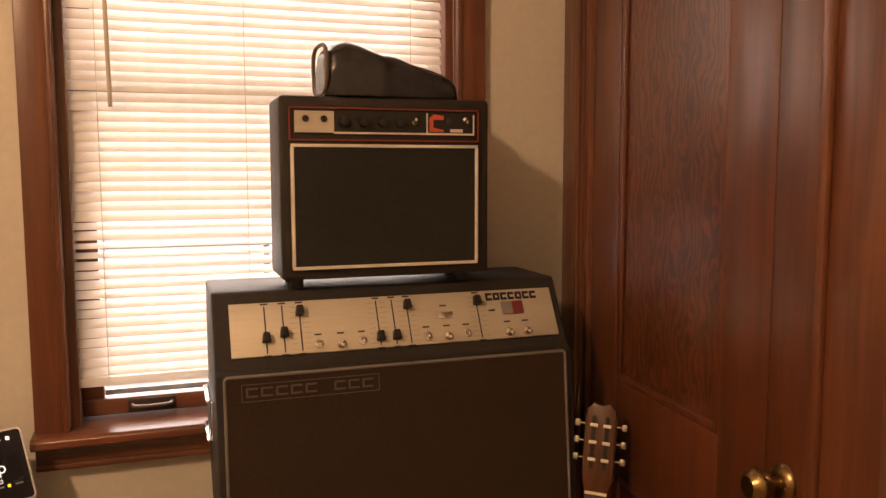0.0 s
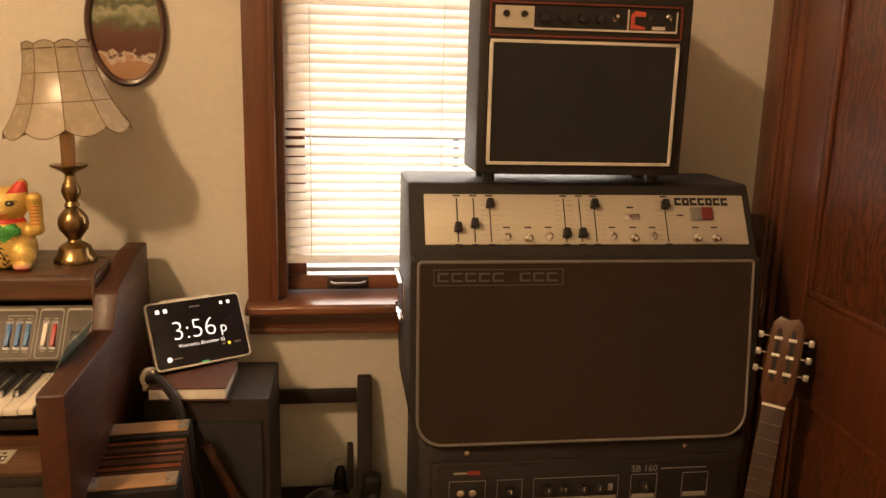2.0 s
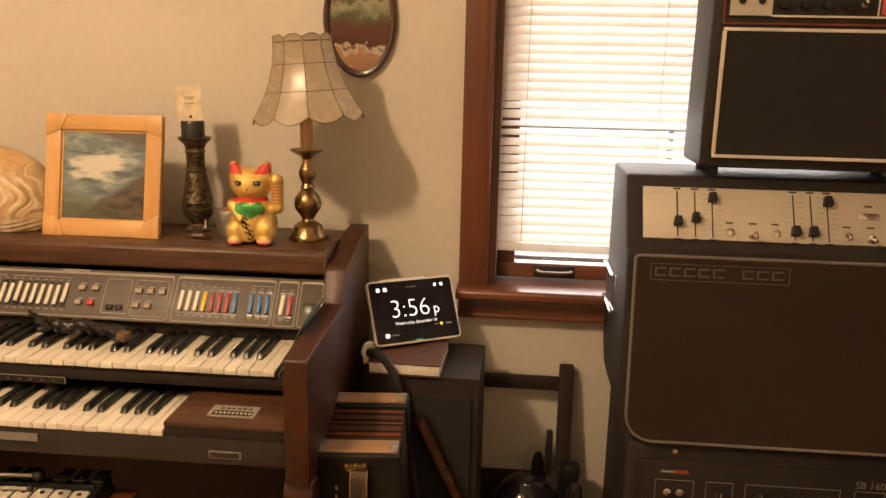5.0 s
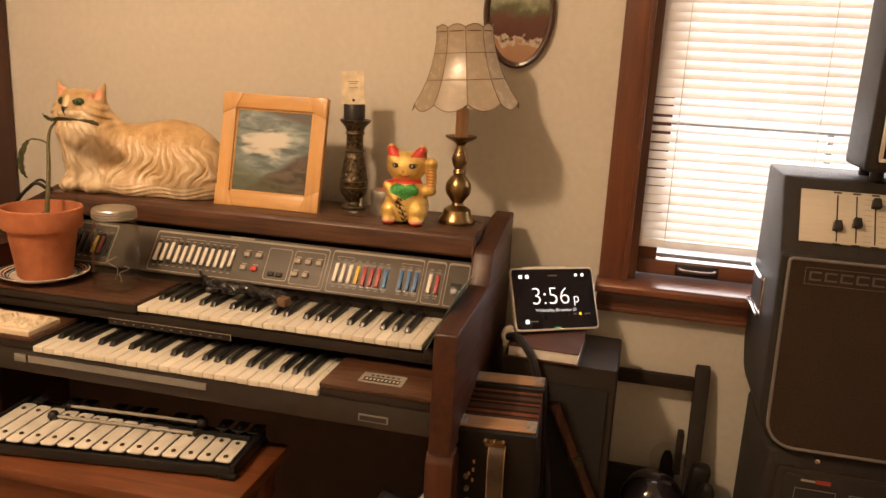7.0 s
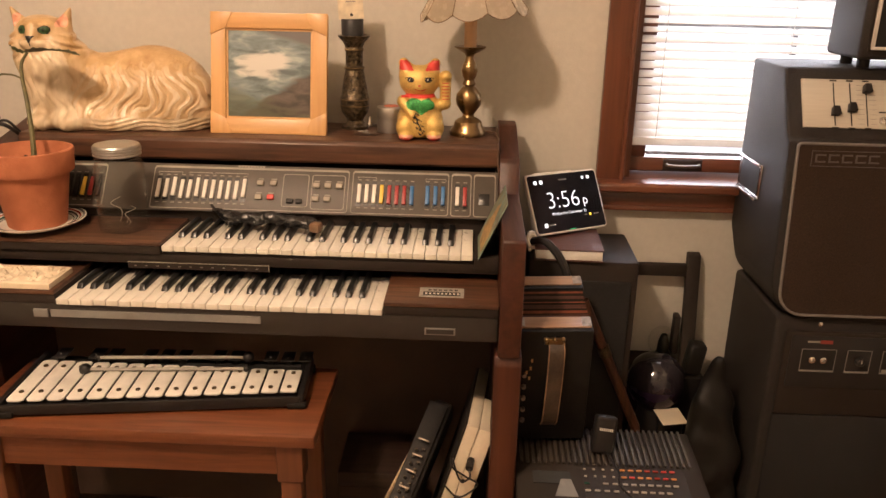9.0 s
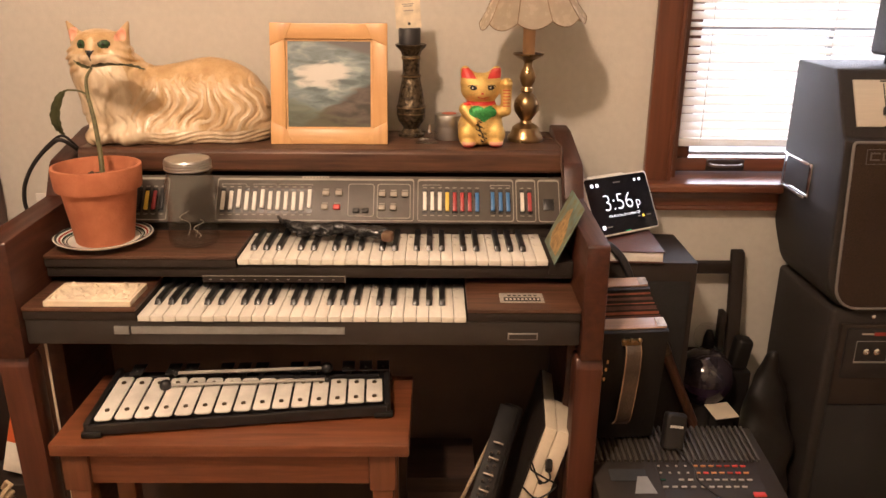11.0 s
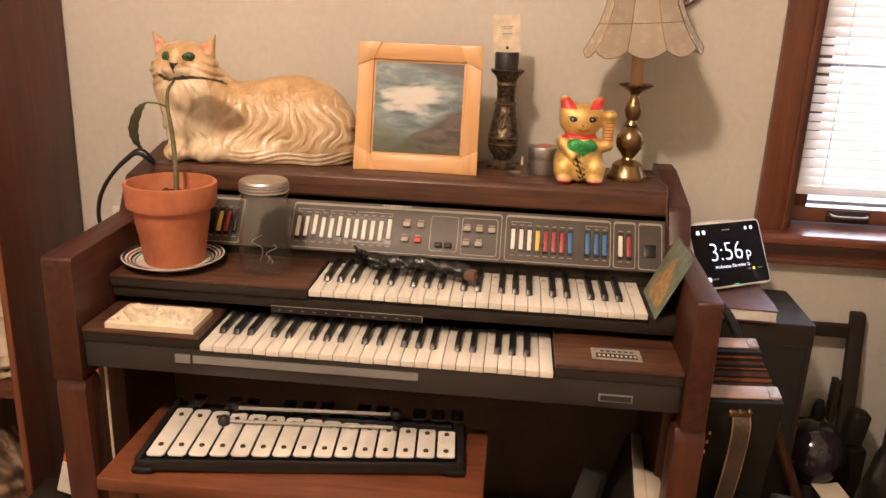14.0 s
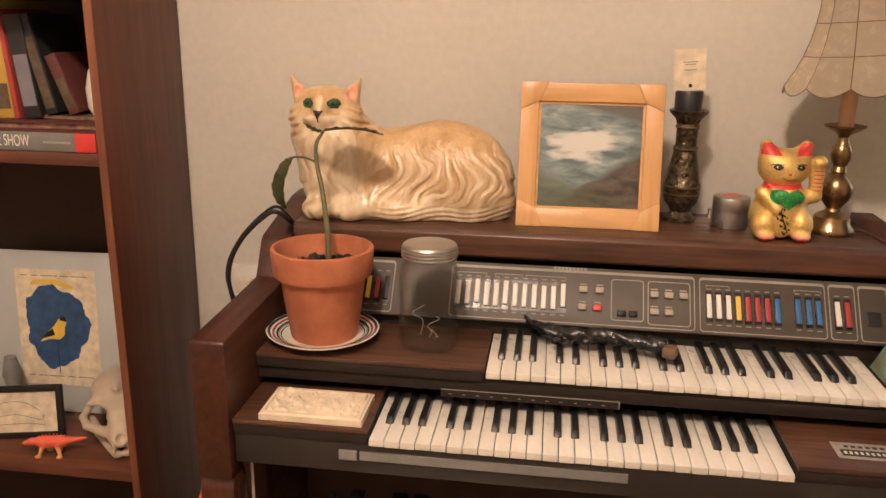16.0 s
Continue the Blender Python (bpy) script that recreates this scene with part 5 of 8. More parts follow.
for z, r in ((0.067, 0.0342), (0.053, 0.0338), (0.137, 0.0232), (0.177, 0.0222)):
    part("brass_band", lathe([(r - 0.002, z - 0.0022), (r, z - 0.001), (r, z + 0.001), (r - 0.002, z + 0.0022)], segments=36, cap=False), mat("dull_brass", (0.26, 0.19, 0.10), 0.35, 0.9, var=0.3), candle, "dull brass band")
part("candle", lathe([(0.0245, 0.2035), (0.0250, 0.240), (0.0235, 0.2425), (0.004, 0.2415), (0, 0.2415)], (-0.003, 0, 0), 24), mat("black_wax", (0.02, 0.02, 0.022), 0.4), candle, "black wax candle")
card = solo("price_card", box(-0.0280, 0.0280, -0.0006, 0.0006, 0, 0.074), PAPER, pose(-0.846, 1.642, 1.2128, -3, -4, 0), "small printed cream card leaning on the candle", "card", smooth=False)
g = bmesh.new()
for x0, x1, z in ((-0.012, 0.014, 0.05), (-0.009, 0.011, 0.046), (-0.01, 0.012, 0.036)):
    box(x0, x1, -0.0009, -0.0006, z, z + 0.0016, bm=g)
part("lettering_bar", g, GREY, card, smooth=False)
part("punched_hole", lathe([(0.0035, 0), (0, 0.0003)], m=pose(0.001, -0.0007, 0.009, 90), segments=12), BLACK, card)

# waving lucky cat
LC = (-0.687, 1.562, SHELFZ)


def luck_field(x, y, z):
    f = egg(x, y, z, (0, 0, 0.038), (0.050, 0.038, 0.044))
    f = blend(f, egg(x, y, z, (0, -0.002, 0.075), (0.036, 0.03, 0.035)), 0.015)
    f = blend(f, egg(x, y, z, (-0.002, -0.004, 0.122), (0.043, 0.034, 0.034)), 0.006)
    f = blend(f, egg(x, y, z, (-0.002, -0.030, 0.112), (0.014, 0.008, 0.009)), 0.006)
    for s in (-1, 1):
        ear = capsule(x, y, z, (s * 0.025 - 0.002, -0.004, 0.142), (s * 0.034 - 0.002, -0.004, 0.160), 0.021, 0.0105)
        f = blend(f, ear, 0.006)
        f = blend(f, egg(x, y, z, (s * 0.031, -0.024, 0.026), (0.021, 0.021, 0.026)), 0.006)
        f = blend(f, egg(x, y, z, (s * 0.030, -0.038, 0.009), (0.016, 0.014, 0.010)), 0.005)
    f = blend(f, capsule(x, y, z, (-0.036, -0.018, 0.080), (-0.016, -0.038, 0.055), 0.014, 0.010), 0.006)
    f = blend(f, capsule(x, y, z, (0.036, -0.004, 0.07), (0.054, -0.008, 0.074), 0.014, 0.011), 0.006)
    f = blend(f, capsule(x, y, z, (0.054, -0.008, 0.076), (0.054, -0.008, 0.126), 0.0115, 0.0125), 0.006)
    f = blend(f, egg(x, y, z, (0.054, -0.012, 0.134), (0.0135, 0.013, 0.012)), 0.003)
    f = blend(f, egg(x, y, z, (-0.003, -0.034, 0.036), (0.02, 0.006, 0.032)), 0.003)
    f = blend(f, egg(x, y, z, (0.003, -0.030, 0.074), (0.028, 0.008, 0.016)), 0.003)
    return np.maximum(f, 0.0006 - z)


def luck_paint(x, y, z):
    k = np.zeros(len(x), int)
    for s in (-1, 1):
        k[(np.abs(x - s * (0.028 + 0.25 * np.maximum(z - 0.148, 0)) + 0.002) < 0.0160 - 0.36 * np.maximum(z - 0.146, 0)) & (z > 0.1455) & (z < 0.1665) & (y < -0.008)] = 1
        eye = ((x - s * 0.019 + 0.002) / 0.0078) ** 2 + ((z - 0.127) / 0.0044) ** 2
        k[(eye < 1) & (y < -0.02)] = 3
        k[(((x - s * 0.019 + 0.0035) / 0.0016) ** 2 + ((z - 0.1278) / 0.0016) ** 2 < 1) & (y < -0.02)] = 4
        k[(np.abs(x - s * 0.021 + 0.002) < 0.0095) & (np.abs(z - 0.1325 + 22 * (x - s * 0.019 + 0.002) ** 2) < 0.0009) & (y < -0.018)] = 3
        k[(np.abs(x - s * 0.030) < 0.015) & (z > 0.006) & (z < 0.013) & (y < -0.043)] = 5
        k[(np.abs(z - 0.1075 - 0.25 * (s * x - 0.01)) < 0.0011) & (s * x > 0.001) & (s * x < 0.012) & (y < -0.03)] = 1
        k[(np.abs(x - s * 0.030) < 0.014) & (z < 0.006) & (y < -0.035)] = 1
    k[(z > 0.089) & (z < 0.097) & (y < 0.02) & (np.abs(x) < 0.04)] = 1
    for s in (-1, 1):
        k[(((x - 0.003 - s * 0.015) / 0.0185) ** 2 + ((z - 0.0765) / 0.0120) ** 2 < 1) & (y < -0.024)] = 2
    k[(np.abs(x - 0.003) < 0.030 - 1.4 * np.maximum(0.075 - z, 0)) & (z > 0.054) & (z < 0.078) & (y < -0.022)] = 2
    k[(np.abs(x + 0.002) < 0.0028) & (np.abs(z - 0.116) < 0.002) & (y < -0.034)] = 1
    co = (((x + 0.003) / 0.016) ** 2 + ((z - 0.034) / 0.028) ** 2 < 1) & (y < -0.034)
    k[co & (np.abs(x + 0.001 + 0.45 * (z - 0.03)) < 0.0095) & (((np.sin((z + x * 0.5) * 620) > 0.1) & (np.sin((x + 0.45 * z) * 640 + 2 * np.sin(z * 400)) > -0.75)) | (np.abs(x + 0.001 + 0.45 * (z - 0.03)) < 0.0015))] = 3
    k[(np.abs(x - 0.054) < 0.008) & (z > 0.085) & (z < 0.12) & (y < -0.014) & (np.sin(z * 900) > 0.55)] = 1
    return k


me = sculpt(luck_field, (-0.06, -0.062, -0.006), (0.076, 0.046, 0.182), 0.0017, luck_paint)
for m_ in (GOLD, RED, GREEN, EBONY, WTAB, PINK):
    me.materials.append(m_)
lucky = new("lucky_cat_figurine", me)
lucky.matrix_basis = pose(*LC, 0, 0, 4)
tagged(lucky, "gold glittering lucky cat figurine with raised paw", "figurine")

# round tin and small clear box behind and beside it
tin = thing("round_tin", pose(-0.7555, 1.618, SHELFZ) @ Matrix.Diagonal((1.2, 1.2, 1.38, 1)), "small round metal tin with a red paper label", "tin")
part("body", lathe([(0.0255, 0), (0.0265, 0.002), (0.0265, 0.034), (0.0255, 0.036), (0, 0.036)]), ZINC, tin)
part("lid", lathe([(0.0272, 0.022), (0.0275, 0.0225), (0.0275, 0.0385), (0.0265, 0.0405), (0.0225, 0.0415), (0, 0.0415)]), ZINC, tin)
part("paper_label", lathe([(0.014, 0.0416), (0.0135, 0.0421), (0, 0.0421)], segments=24), mat("red_label", (0.55, 0.16, 0.09), 0.6), tin, "red paper label")
cbx = thing("clear_box", pose(-0.806, 1.572, SHELFZ) @ Matrix.Diagonal((1.25, 1.2, 1.5, 1)), "small clear plastic box with metal pins", "box")
p = part("case", box(-0.021, 0.021, -0.016, 0.016, 0, 0.014, 0.002), GLASS, cbx)
part("pin", lathe([(0.004, 0.0145), (0.0025, 0.019), (0.003, 0.026), (0, 0.027)], (0.005, 0.008, 0), 12), CHROME, cbx)
part("pin", box(-0.014, 0.004, -0.006, -0.002, 0.004, 0.007), CHROME, cbx)

# brass table lamp with capiz shell shade
LB = (-0.582, 1.606, SHELFZ)
tlamp = thing("table_lamp", LB, "brass table lamp with scalloped capiz shell shade, unlit", "lamp")
prof = [(0.040, 0), (0.041, 0.004), (0.039, 0.010), (0.033, 0.018), (0.030, 0.030), (0.022, 0.036), (0.014, 0.040), (0.012, 0.045), (0.019, 0.055), (0.027, 0.066), (0.029, 0.078), (0.027, 0.090), (0.018, 0.102), (0.012, 0.108), (0.015, 0.112), (0.013, 0.117), (0.011, 0.121), (0.016, 0.131), (0.0185, 0.142), (0.015, 0.154), (0.010, 0.164), (0.009, 0.172), (0.013, 0.178), (0.025, 0.184), (0.034, 0.190), (0.035, 0.193), (0.032, 0.1935), (0.016, 0.188), (0, 0.188)]
part("stem", lathe(prof, segments=36), BRASS, tlamp)
part("candle_sleeve", lathe([(0.0135, 0.1885), (0.0135, 0.252), (0.011, 0.254), (0, 0.254)], segments=24), mat("tan_candle_card", (0.66, 0.42, 0.22), 0.6), tlamp, "cream candle sleeve")
part("socket", lathe([(0.009, 0.254), (0.009, 0.27), (0.006, 0.272), (0, 0.272)], segments=16), BRASS, tlamp)
part("bulb", lathe([(0.009, 0.272), (0.014, 0.288), (0.020, 0.305), (0.019, 0.32), (0.010, 0.334), (0, 0.337)], segments=20), mat("frosted_bulb_glass", (0.75, 0.72, 0.66), 0.4), tlamp)
NP, SZ = 10, 0.262
levels = [(0.003, 0.1155), (0.026, 0.100), (0.052, 0.086), (0.079, 0.0755), (0.106, 0.068), (0.132, 0.063), (0.157, 0.0615)]
LEAN = 0.075   # the shade hangs a little askew
WIRE = mat("dark_brass_wire", (0.20, 0.13, 0.07), 0.5, 0.6)
shade = part("shade_rim", tube([(0.0605 * math.cos(a) - LEAN * 0.07, 0.0605 * math.sin(a), SZ + 0.150 + LEAN * 0.06 * math.cos(a)) for a in [2 * math.pi * k / 40 for k in range(41)]], 0.0012, 6), WIRE, tlamp, "dark wire rim")
for k in range(NP):
    a0, a1 = 2 * math.pi * (k + 0.89) / NP, 2 * math.pi * (k + 1.89) / NP
    g = bmesh.new()
    grid = []
    for j, (h, r) in enumerate(levels):
        row = []
        for i in range(7):
            s = i / 6
            a = a0 + (a1 - a0) * s
            chord = r * math.cos((a1 - a0) / 2) / math.cos(a - (a0 + a1) / 2)
            rr = chord * 0.75 + r * 0.25
            scal = 4 * s * (1 - s)
            dz = -0.014 * scal if j == 0 else (0.007 * scal if j == len(levels) - 1 else 0)
            rr += 0.003 * scal if j == 0 else 0
            row.append(Vector((rr * math.cos(a) - LEAN * (h - 0.08), rr * math.sin(a), SZ + h + dz + LEAN * rr * math.cos(a))))
        grid.append(row)
    outer = [[g.verts.new(v) for v in row] for row in grid]
    inner = [[g.verts.new(Vector((v.x * 0.985, v.y * 0.985, v.z))) for v in row] for row in grid]
    nj, ni_ = len(grid), 7
    for j in range(nj - 1):
        for i in range(ni_ - 1):
            g.faces.new((outer[j][i], outer[j][i + 1], outer[j + 1][i + 1], outer[j + 1][i]))
            g.faces.new((inner[j][i], inner[j + 1][i], inner[j + 1][i + 1], inner[j][i + 1]))
    for i in range(ni_ - 1):
        g.faces.new((outer[0][i], inner[0][i], inner[0][i + 1], outer[0][i + 1]))
        g.faces.new((outer[-1][i], outer[-1][i + 1], inner[-1][i + 1], inner[-1][i]))
    part("shell_pane", g, SHELL, shade)
    for edge in ([row[0] for row in grid], grid[0], grid[-1]):
        part("wire", tube(edge, 0.0009, 5), WIRE, shade)
    for j in (2, 4):
        part("wire", tube(grid[j], 0.0008, 5), WIRE, shade)
part("power_cord", tube(bezier([(0.03, 0.025, 0.004), (0.06, 0.0, 0.004), (0.068, -0.06, 0.004), (0.066, -0.113, 0.0035), (0.066, -0.128, -0.03), (0.072, -0.14, -0.07), (0.082, -0.15, -0.09)]), 0.0022, 6), mat("brown_flex", (0.09, 0.05, 0.03), 0.5), tlamp, "thin brown flex")

# oval picture on the wall
OV = pose(-0.498, NORTH, 1.437, 0, 0, 0)
oval = thing("oval_picture", OV, "oval framed garden print in a dark wooden frame", "picture")
EA, EB = 0.082, 0.126


def ellipse_ring(prof, n=48):
    g = bmesh.new()
    rings = []
    for d, y in prof:
        rings.append([g.verts.new(((EA + d) * math.cos(2 * math.pi * i / n), y, (EB + d) * math.sin(2 * math.pi * i / n))) for i in range(n)])
    for a, b in zip(rings, rings[1:] + rings[:1]):
        for i in range(n):
            g.faces.new((a[i], a[(i + 1) % n], b[(i + 1) % n], b[i]))
    return g


part("frame", ellipse_ring([(0, -0.001), (0, -0.012), (-0.005, -0.019), (-0.011, -0.017), (-0.014, -0.009), (-0.014, -0.001)]), wood("dark_oval_wood", (0.035, 0.014, 0.008), (0.08, 0.03, 0.018), "z", 0.35), oval)
g = bmesh.new()
g.faces.new([g.verts.new(((EA - 0.0125) * math.cos(2 * math.pi * i / 48), -0.008, (EB - 0.0125) * math.sin(2 * math.pi * i / 48))) for i in range(48)])


def garden():
    """Printed garden: pale path below, a red-brown bank, greenery and sky light above."""
    m = mat("garden_print", (0.1, 0.1, 0.06), 0.22, bump=0)
    t = m.node_tree
    add, link = t.nodes.new, t.links.new
    co, sep, n, a, r = add("ShaderNodeTexCoord"), add("ShaderNodeSeparateXYZ"), add("ShaderNodeTexNoise"), add("ShaderNodeMath"), add("ShaderNodeValToRGB")
    n.inputs["Scale"].default_value, n.inputs["Detail"].default_value = 42, 6
    link(co.outputs["Object"], sep.inputs["Vector"])
    link(co.outputs["Object"], n.inputs["Vector"])
    a.operation = "MULTIPLY_ADD"
    link(n.outputs["Fac"], a.inputs[0])
    a.inputs[1].default_value = 0.07
    link(sep.outputs["Z"], a.inputs[2])
    rg = add("ShaderNodeMapRange")
    rg.inputs["From Min"].default_value, rg.inputs["From Max"].default_value = -0.09, 0.15
    link(a.outputs[0], rg.inputs["Value"])
    link(rg.outputs["Result"], r.inputs["Fac"])
    e = r.color_ramp.elements
    e[0].position, e[0].color = 0.0, (0.30, 0.17, 0.10, 1)
    e[1].position, e[1].color = 1.0, (0.06, 0.07, 0.035, 1)
    for p, c in ((0.22, (0.34, 0.20, 0.12, 1)), (0.25, (0.50, 0.44, 0.36, 1)), (0.28, (0.085, 0.03, 0.022, 1)), (0.46, (0.10, 0.045, 0.03, 1)), (0.55, (0.09, 0.10, 0.05, 1)), (0.64, (0.30, 0.30, 0.20, 1)), (0.70, (0.07, 0.08, 0.04, 1)), (0.82, (0.22, 0.24, 0.16, 1))):
        e.new(p).color = c
    link(r.outputs["Color"], t.nodes["Principled BSDF"].inputs["Base Color"])
    return m


part("print", g, garden(), oval, "green garden with red-brown bank and pale path", smooth=False)

# ---- on the manuals ----
PT = (-1.458, 1.352, 0.8045)
plate = thing("saucer", PT, "white ceramic saucer with green and red rings", "saucer")
part("dish", lathe([(0.045, 0), (0.05, 0.002), (0.075, 0.008), (0.094, 0.017), (0.0955, 0.019), (0.093, 0.0195), (0.073, 0.0115), (0.05, 0.006), (0, 0.006)], segments=48), CERAMIC, plate)
for r0, r1, m_ in ((0.0882, 0.0925, EBONY), (0.0815, 0.0848, REDB), (0.0755, 0.0785, GREENB), (0.0735, 0.0747, EBONY), (0.0690, 0.0712, GREENB), (0.0645, 0.0665, REDB)):
    hz = lambda r: 0.0115 + (r - 0.073) * 0.40
    part("painted_ring", lathe([(r0, hz(r0)), (r0, hz(r0) + 0.0006), (r1, hz(r1) + 0.0006), (r1, hz(r1))], segments=48, cap=False), m_, plate)
pot = thing("flower_pot", pose(PT[0] + 0.002, PT[1] + 0.002, PT[2] + 0.0065) @ Matrix.Diagonal((1.04, 1.04, 1.07, 1)), "terracotta flower pot with dark soil", "flower pot")
part("pot", lathe([(0.052, 0), (0.054, 0.003), (0.0685, 0.098), (0.0695, 0.102), (0.0775, 0.103), (0.079, 0.106), (0.082, 0.142), (0.081, 0.145), (0.076, 0.146), (0.0735, 0.143), (0.070, 0.104), (0.064, 0.075), (0, 0.075)], segments=56), TERRA, pot)
g = lathe([(0.0700, 0.109), (0.05, 0.113), (0.035, 0.117), (0.02, 0.120), (0, 0.121)], segments=28)
for v in g.verts:
    v.co.z += 0.005 * noise.noise(v.co * 60)
rnd = random.Random(12)
for i in range(46):
    a, r = rnd.uniform(0, 6.28), 0.056 * math.sqrt(rnd.random())
    q = rnd.uniform(0.003, 0.0085)
    box(-q, q, -q * 0.7, q * 0.7, -q * 0.4, q * 0.4, q * 0.2, bm=g, m=pose(r * math.cos(a), r * math.sin(a), 0.121 - 0.10 * r + rnd.uniform(0, 0.005), rnd.uniform(-40, 40), rnd.uniform(-40, 40), rnd.uniform(0, 360)), seg=1)
part("soil", g, SOIL, pot, "dark potting soil")
plant = thing("potted_seedling", (PT[0] + 0.006, PT[1] + 0.0, PT[2] + 0.134), "young green plant with curling drooping leaves", "plant")
line = bezier([(0.012, -0.004, -0.040), (0.006, 0.004, -0.005), (0.0, 0.020, 0.05), (-0.014, 0.045, 0.110), (-0.029, 0.066, 0.156), (-0.032, 0.078, 0.186), (-0.022, 0.086, 0.206)])
part("stem", tube(line, 0.0062, 8, taper=0.0026), STEM, plant)
part("twig", tube(bezier([(-0.029, 0.066, 0.156), (-0.047, 0.066, 0.163), (-0.068, 0.062, 0.165)]), 0.0019, 6), STEM, plant)


def leaf(points, width, name="leaf", roll=(0, 0, 1), curl=0.25):
    ln = bezier(points, 5)
    g = bmesh.new()
    rows = []
    side = Vector(roll).normalized()
    for i, q in enumerate(ln):
        t = i / (len(ln) - 1)
        w = width * (math.sin(math.pi * min(1, t * 0.92 + 0.08)) ** 0.8) + 0.0008
        d = (ln[min(i + 1, len(ln) - 1)] - ln[max(i - 1, 0)]).normalized()
        n_ = d.cross(side).normalized()
        wav = 0.0015 * math.sin(i * 2.3)
        rows.append([g.verts.new(q + side * (w * s) + n_ * (curl * w * abs(s) + wav * s)) for s in (-1, -0.5, 0, 0.5, 1)])
    for a, b in zip(rows, rows[1:]):
        for k in range(4):
            g.faces.new((a[k], a[k + 1], b[k + 1], b[k]))
    bmesh.ops.solidify(g, geom=g.faces[:], thickness=0.0009)
    part(name, g, LEAF, plant)


leaf([(-0.022, 0.086, 0.206), (0.012, 0.090, 0.210), (0.048, 0.090, 0.209), (0.082, 0.092, 0.202)], 0.040, roll=(0.04, 0.985, -0.13), curl=0.10)
leaf([(-0.022, 0.086, 0.206), (-0.039, 0.086, 0.211), (-0.056, 0.086, 0.220)], 0.006, roll=(0, 0.95, 0.3))
leaf([(-0.068, 0.062, 0.165), (-0.080, 0.060, 0.152), (-0.093, 0.058, 0.118), (-0.091, 0.058, 0.090), (-0.083, 0.060, 0.074)], 0.0125, roll=(0.93, -0.30, 0.15), curl=0.30)

jar = thing("glass_jar", pose(-1.277, 1.358, 0.8045) @ Matrix.Diagonal((1.18, 1.18, 1.13, 1)), "clear glass mason jar with dull tin lid, nearly empty", "jar")
part("glass", lathe([(0.034, 0), (0.0405, 0.003), (0.042, 0.008), (0.042, 0.108), (0.040, 0.118), (0.0355, 0.128), (0.0355, 0.150), (0.033, 0.150), (0.033, 0.129), (0.0375, 0.117), (0.0395, 0.107), (0.0395, 0.009), (0.036, 0.005), (0, 0.005)], segments=44), GLASS, jar)
part("lid", lathe([(0.0375, 0.136), (0.038, 0.137), (0.0385, 0.152), (0.0365, 0.155), (0.034, 0.1535), (0, 0.1535)], segments=44), ZINC, jar)
for z in (0.138, 0.143, 0.148):
    part("lid_band", lathe([(0.038, z - 0.0016), (0.0393, z - 0.0004), (0.0393, z + 0.0004), (0.038, z + 0.0016)], segments=44, cap=False), ZINC, jar)
part("thread_ridge", lathe([(0.0356, 0.1285), (0.0378, 0.1300), (0.0378, 0.1312), (0.0356, 0.1325)], segments=44, cap=False), GLASS, jar)
# thin pale curls modelled in place of glints on the jar's glass
g = bmesh.new()
for k in range(3):
    rnd = random.Random(k + 3)
    a, r = k * 1.3, 0.012 + 0.004 * (k % 3)
    curl = bezier([(r * math.cos(a) + rnd.uniform(-0.009, 0.009), r * math.sin(a) + rnd.uniform(-0.009, 0.009), 0.0075 + (0.004 + 0.004 * (k % 3)) * q) for q in range(5)])
    tube(curl, 0.0006, 5, bm=g)
part("glint_curls", g, mat("pale_glint", (0.62, 0.58, 0.5), 0.3, 0.6, var=0.5), jar, "few thin pale curls standing in for glints in the glass")

slab = thing("carved_plaque", (-1.429, 1.216, 0.7415), "small pale carved relief plaque on the key block", "plaque")
n = 34
g = bmesh.new()
hs = np.zeros((n * 2, n))
for i in range(n * 2):
    for j in range(n):
        u, v = i / (2 * n - 1), j / (n - 1)
        rim = min(u * 2, 2 - 2 * u, v, 1 - v)
        h = 0.0125 if rim > 0.03 else 0.010
        if rim > 0.10:
            h += 0.011 * (noise.noise((u * 11, v * 6, 2)) + 0.6 * noise.noise((u * 26, v * 13, 5))) - 0.002
        hs[i, j] = h
vv = [[g.verts.new(((i / (2 * n - 1) - 0.5) * 0.160, (j / (n - 1) - 0.5) * 0.092, hs[i, j])) for j in range(n)] for i in range(2 * n)]
for i in range(2 * n - 1):
    for j in range(n - 1):
        g.faces.new((vv[i][j], vv[i + 1][j], vv[i + 1][j + 1], vv[i][j + 1]))
box(-0.080, 0.080, -0.046, 0.046, 0.0, 0.0102, bm=g)
part("relief", g, mat("cream_plaster", (0.72, 0.62, 0.46), 0.7, var=0.1, scale=30, bump=0.2), slab)

POST = mat("faded_postcard_print", (0.30, 0.26, 0.10), 0.5, var=0.5, scale=45, second=(0.16, 0.26, 0.24), bump=0.02, big=30, bigvar=0.4)
cardp = solo("postcard", box(-0.0006, 0.0006, -0.073, 0.073, 0, 0.124), POST, pose(-0.553, 1.340, 0.7926, 0, 25, 0), "faded yellow and teal postcard leaning on the cheek", "postcard", smooth=False)
part("printed_figure", prism([(-0.055, 0.012), (0.02, 0.010), (0.050, 0.03), (0.048, 0.05), (0.03, 0.064), (0.022, 0.09), (-0.004, 0.104), (-0.012, 0.082), (-0.034, 0.066), (-0.05, 0.04)], -0.0010, -0.0006, "x"), mat("ochre_print", (0.36, 0.23, 0.09), 0.6, var=0.5, scale=80), cardp, smooth=False)

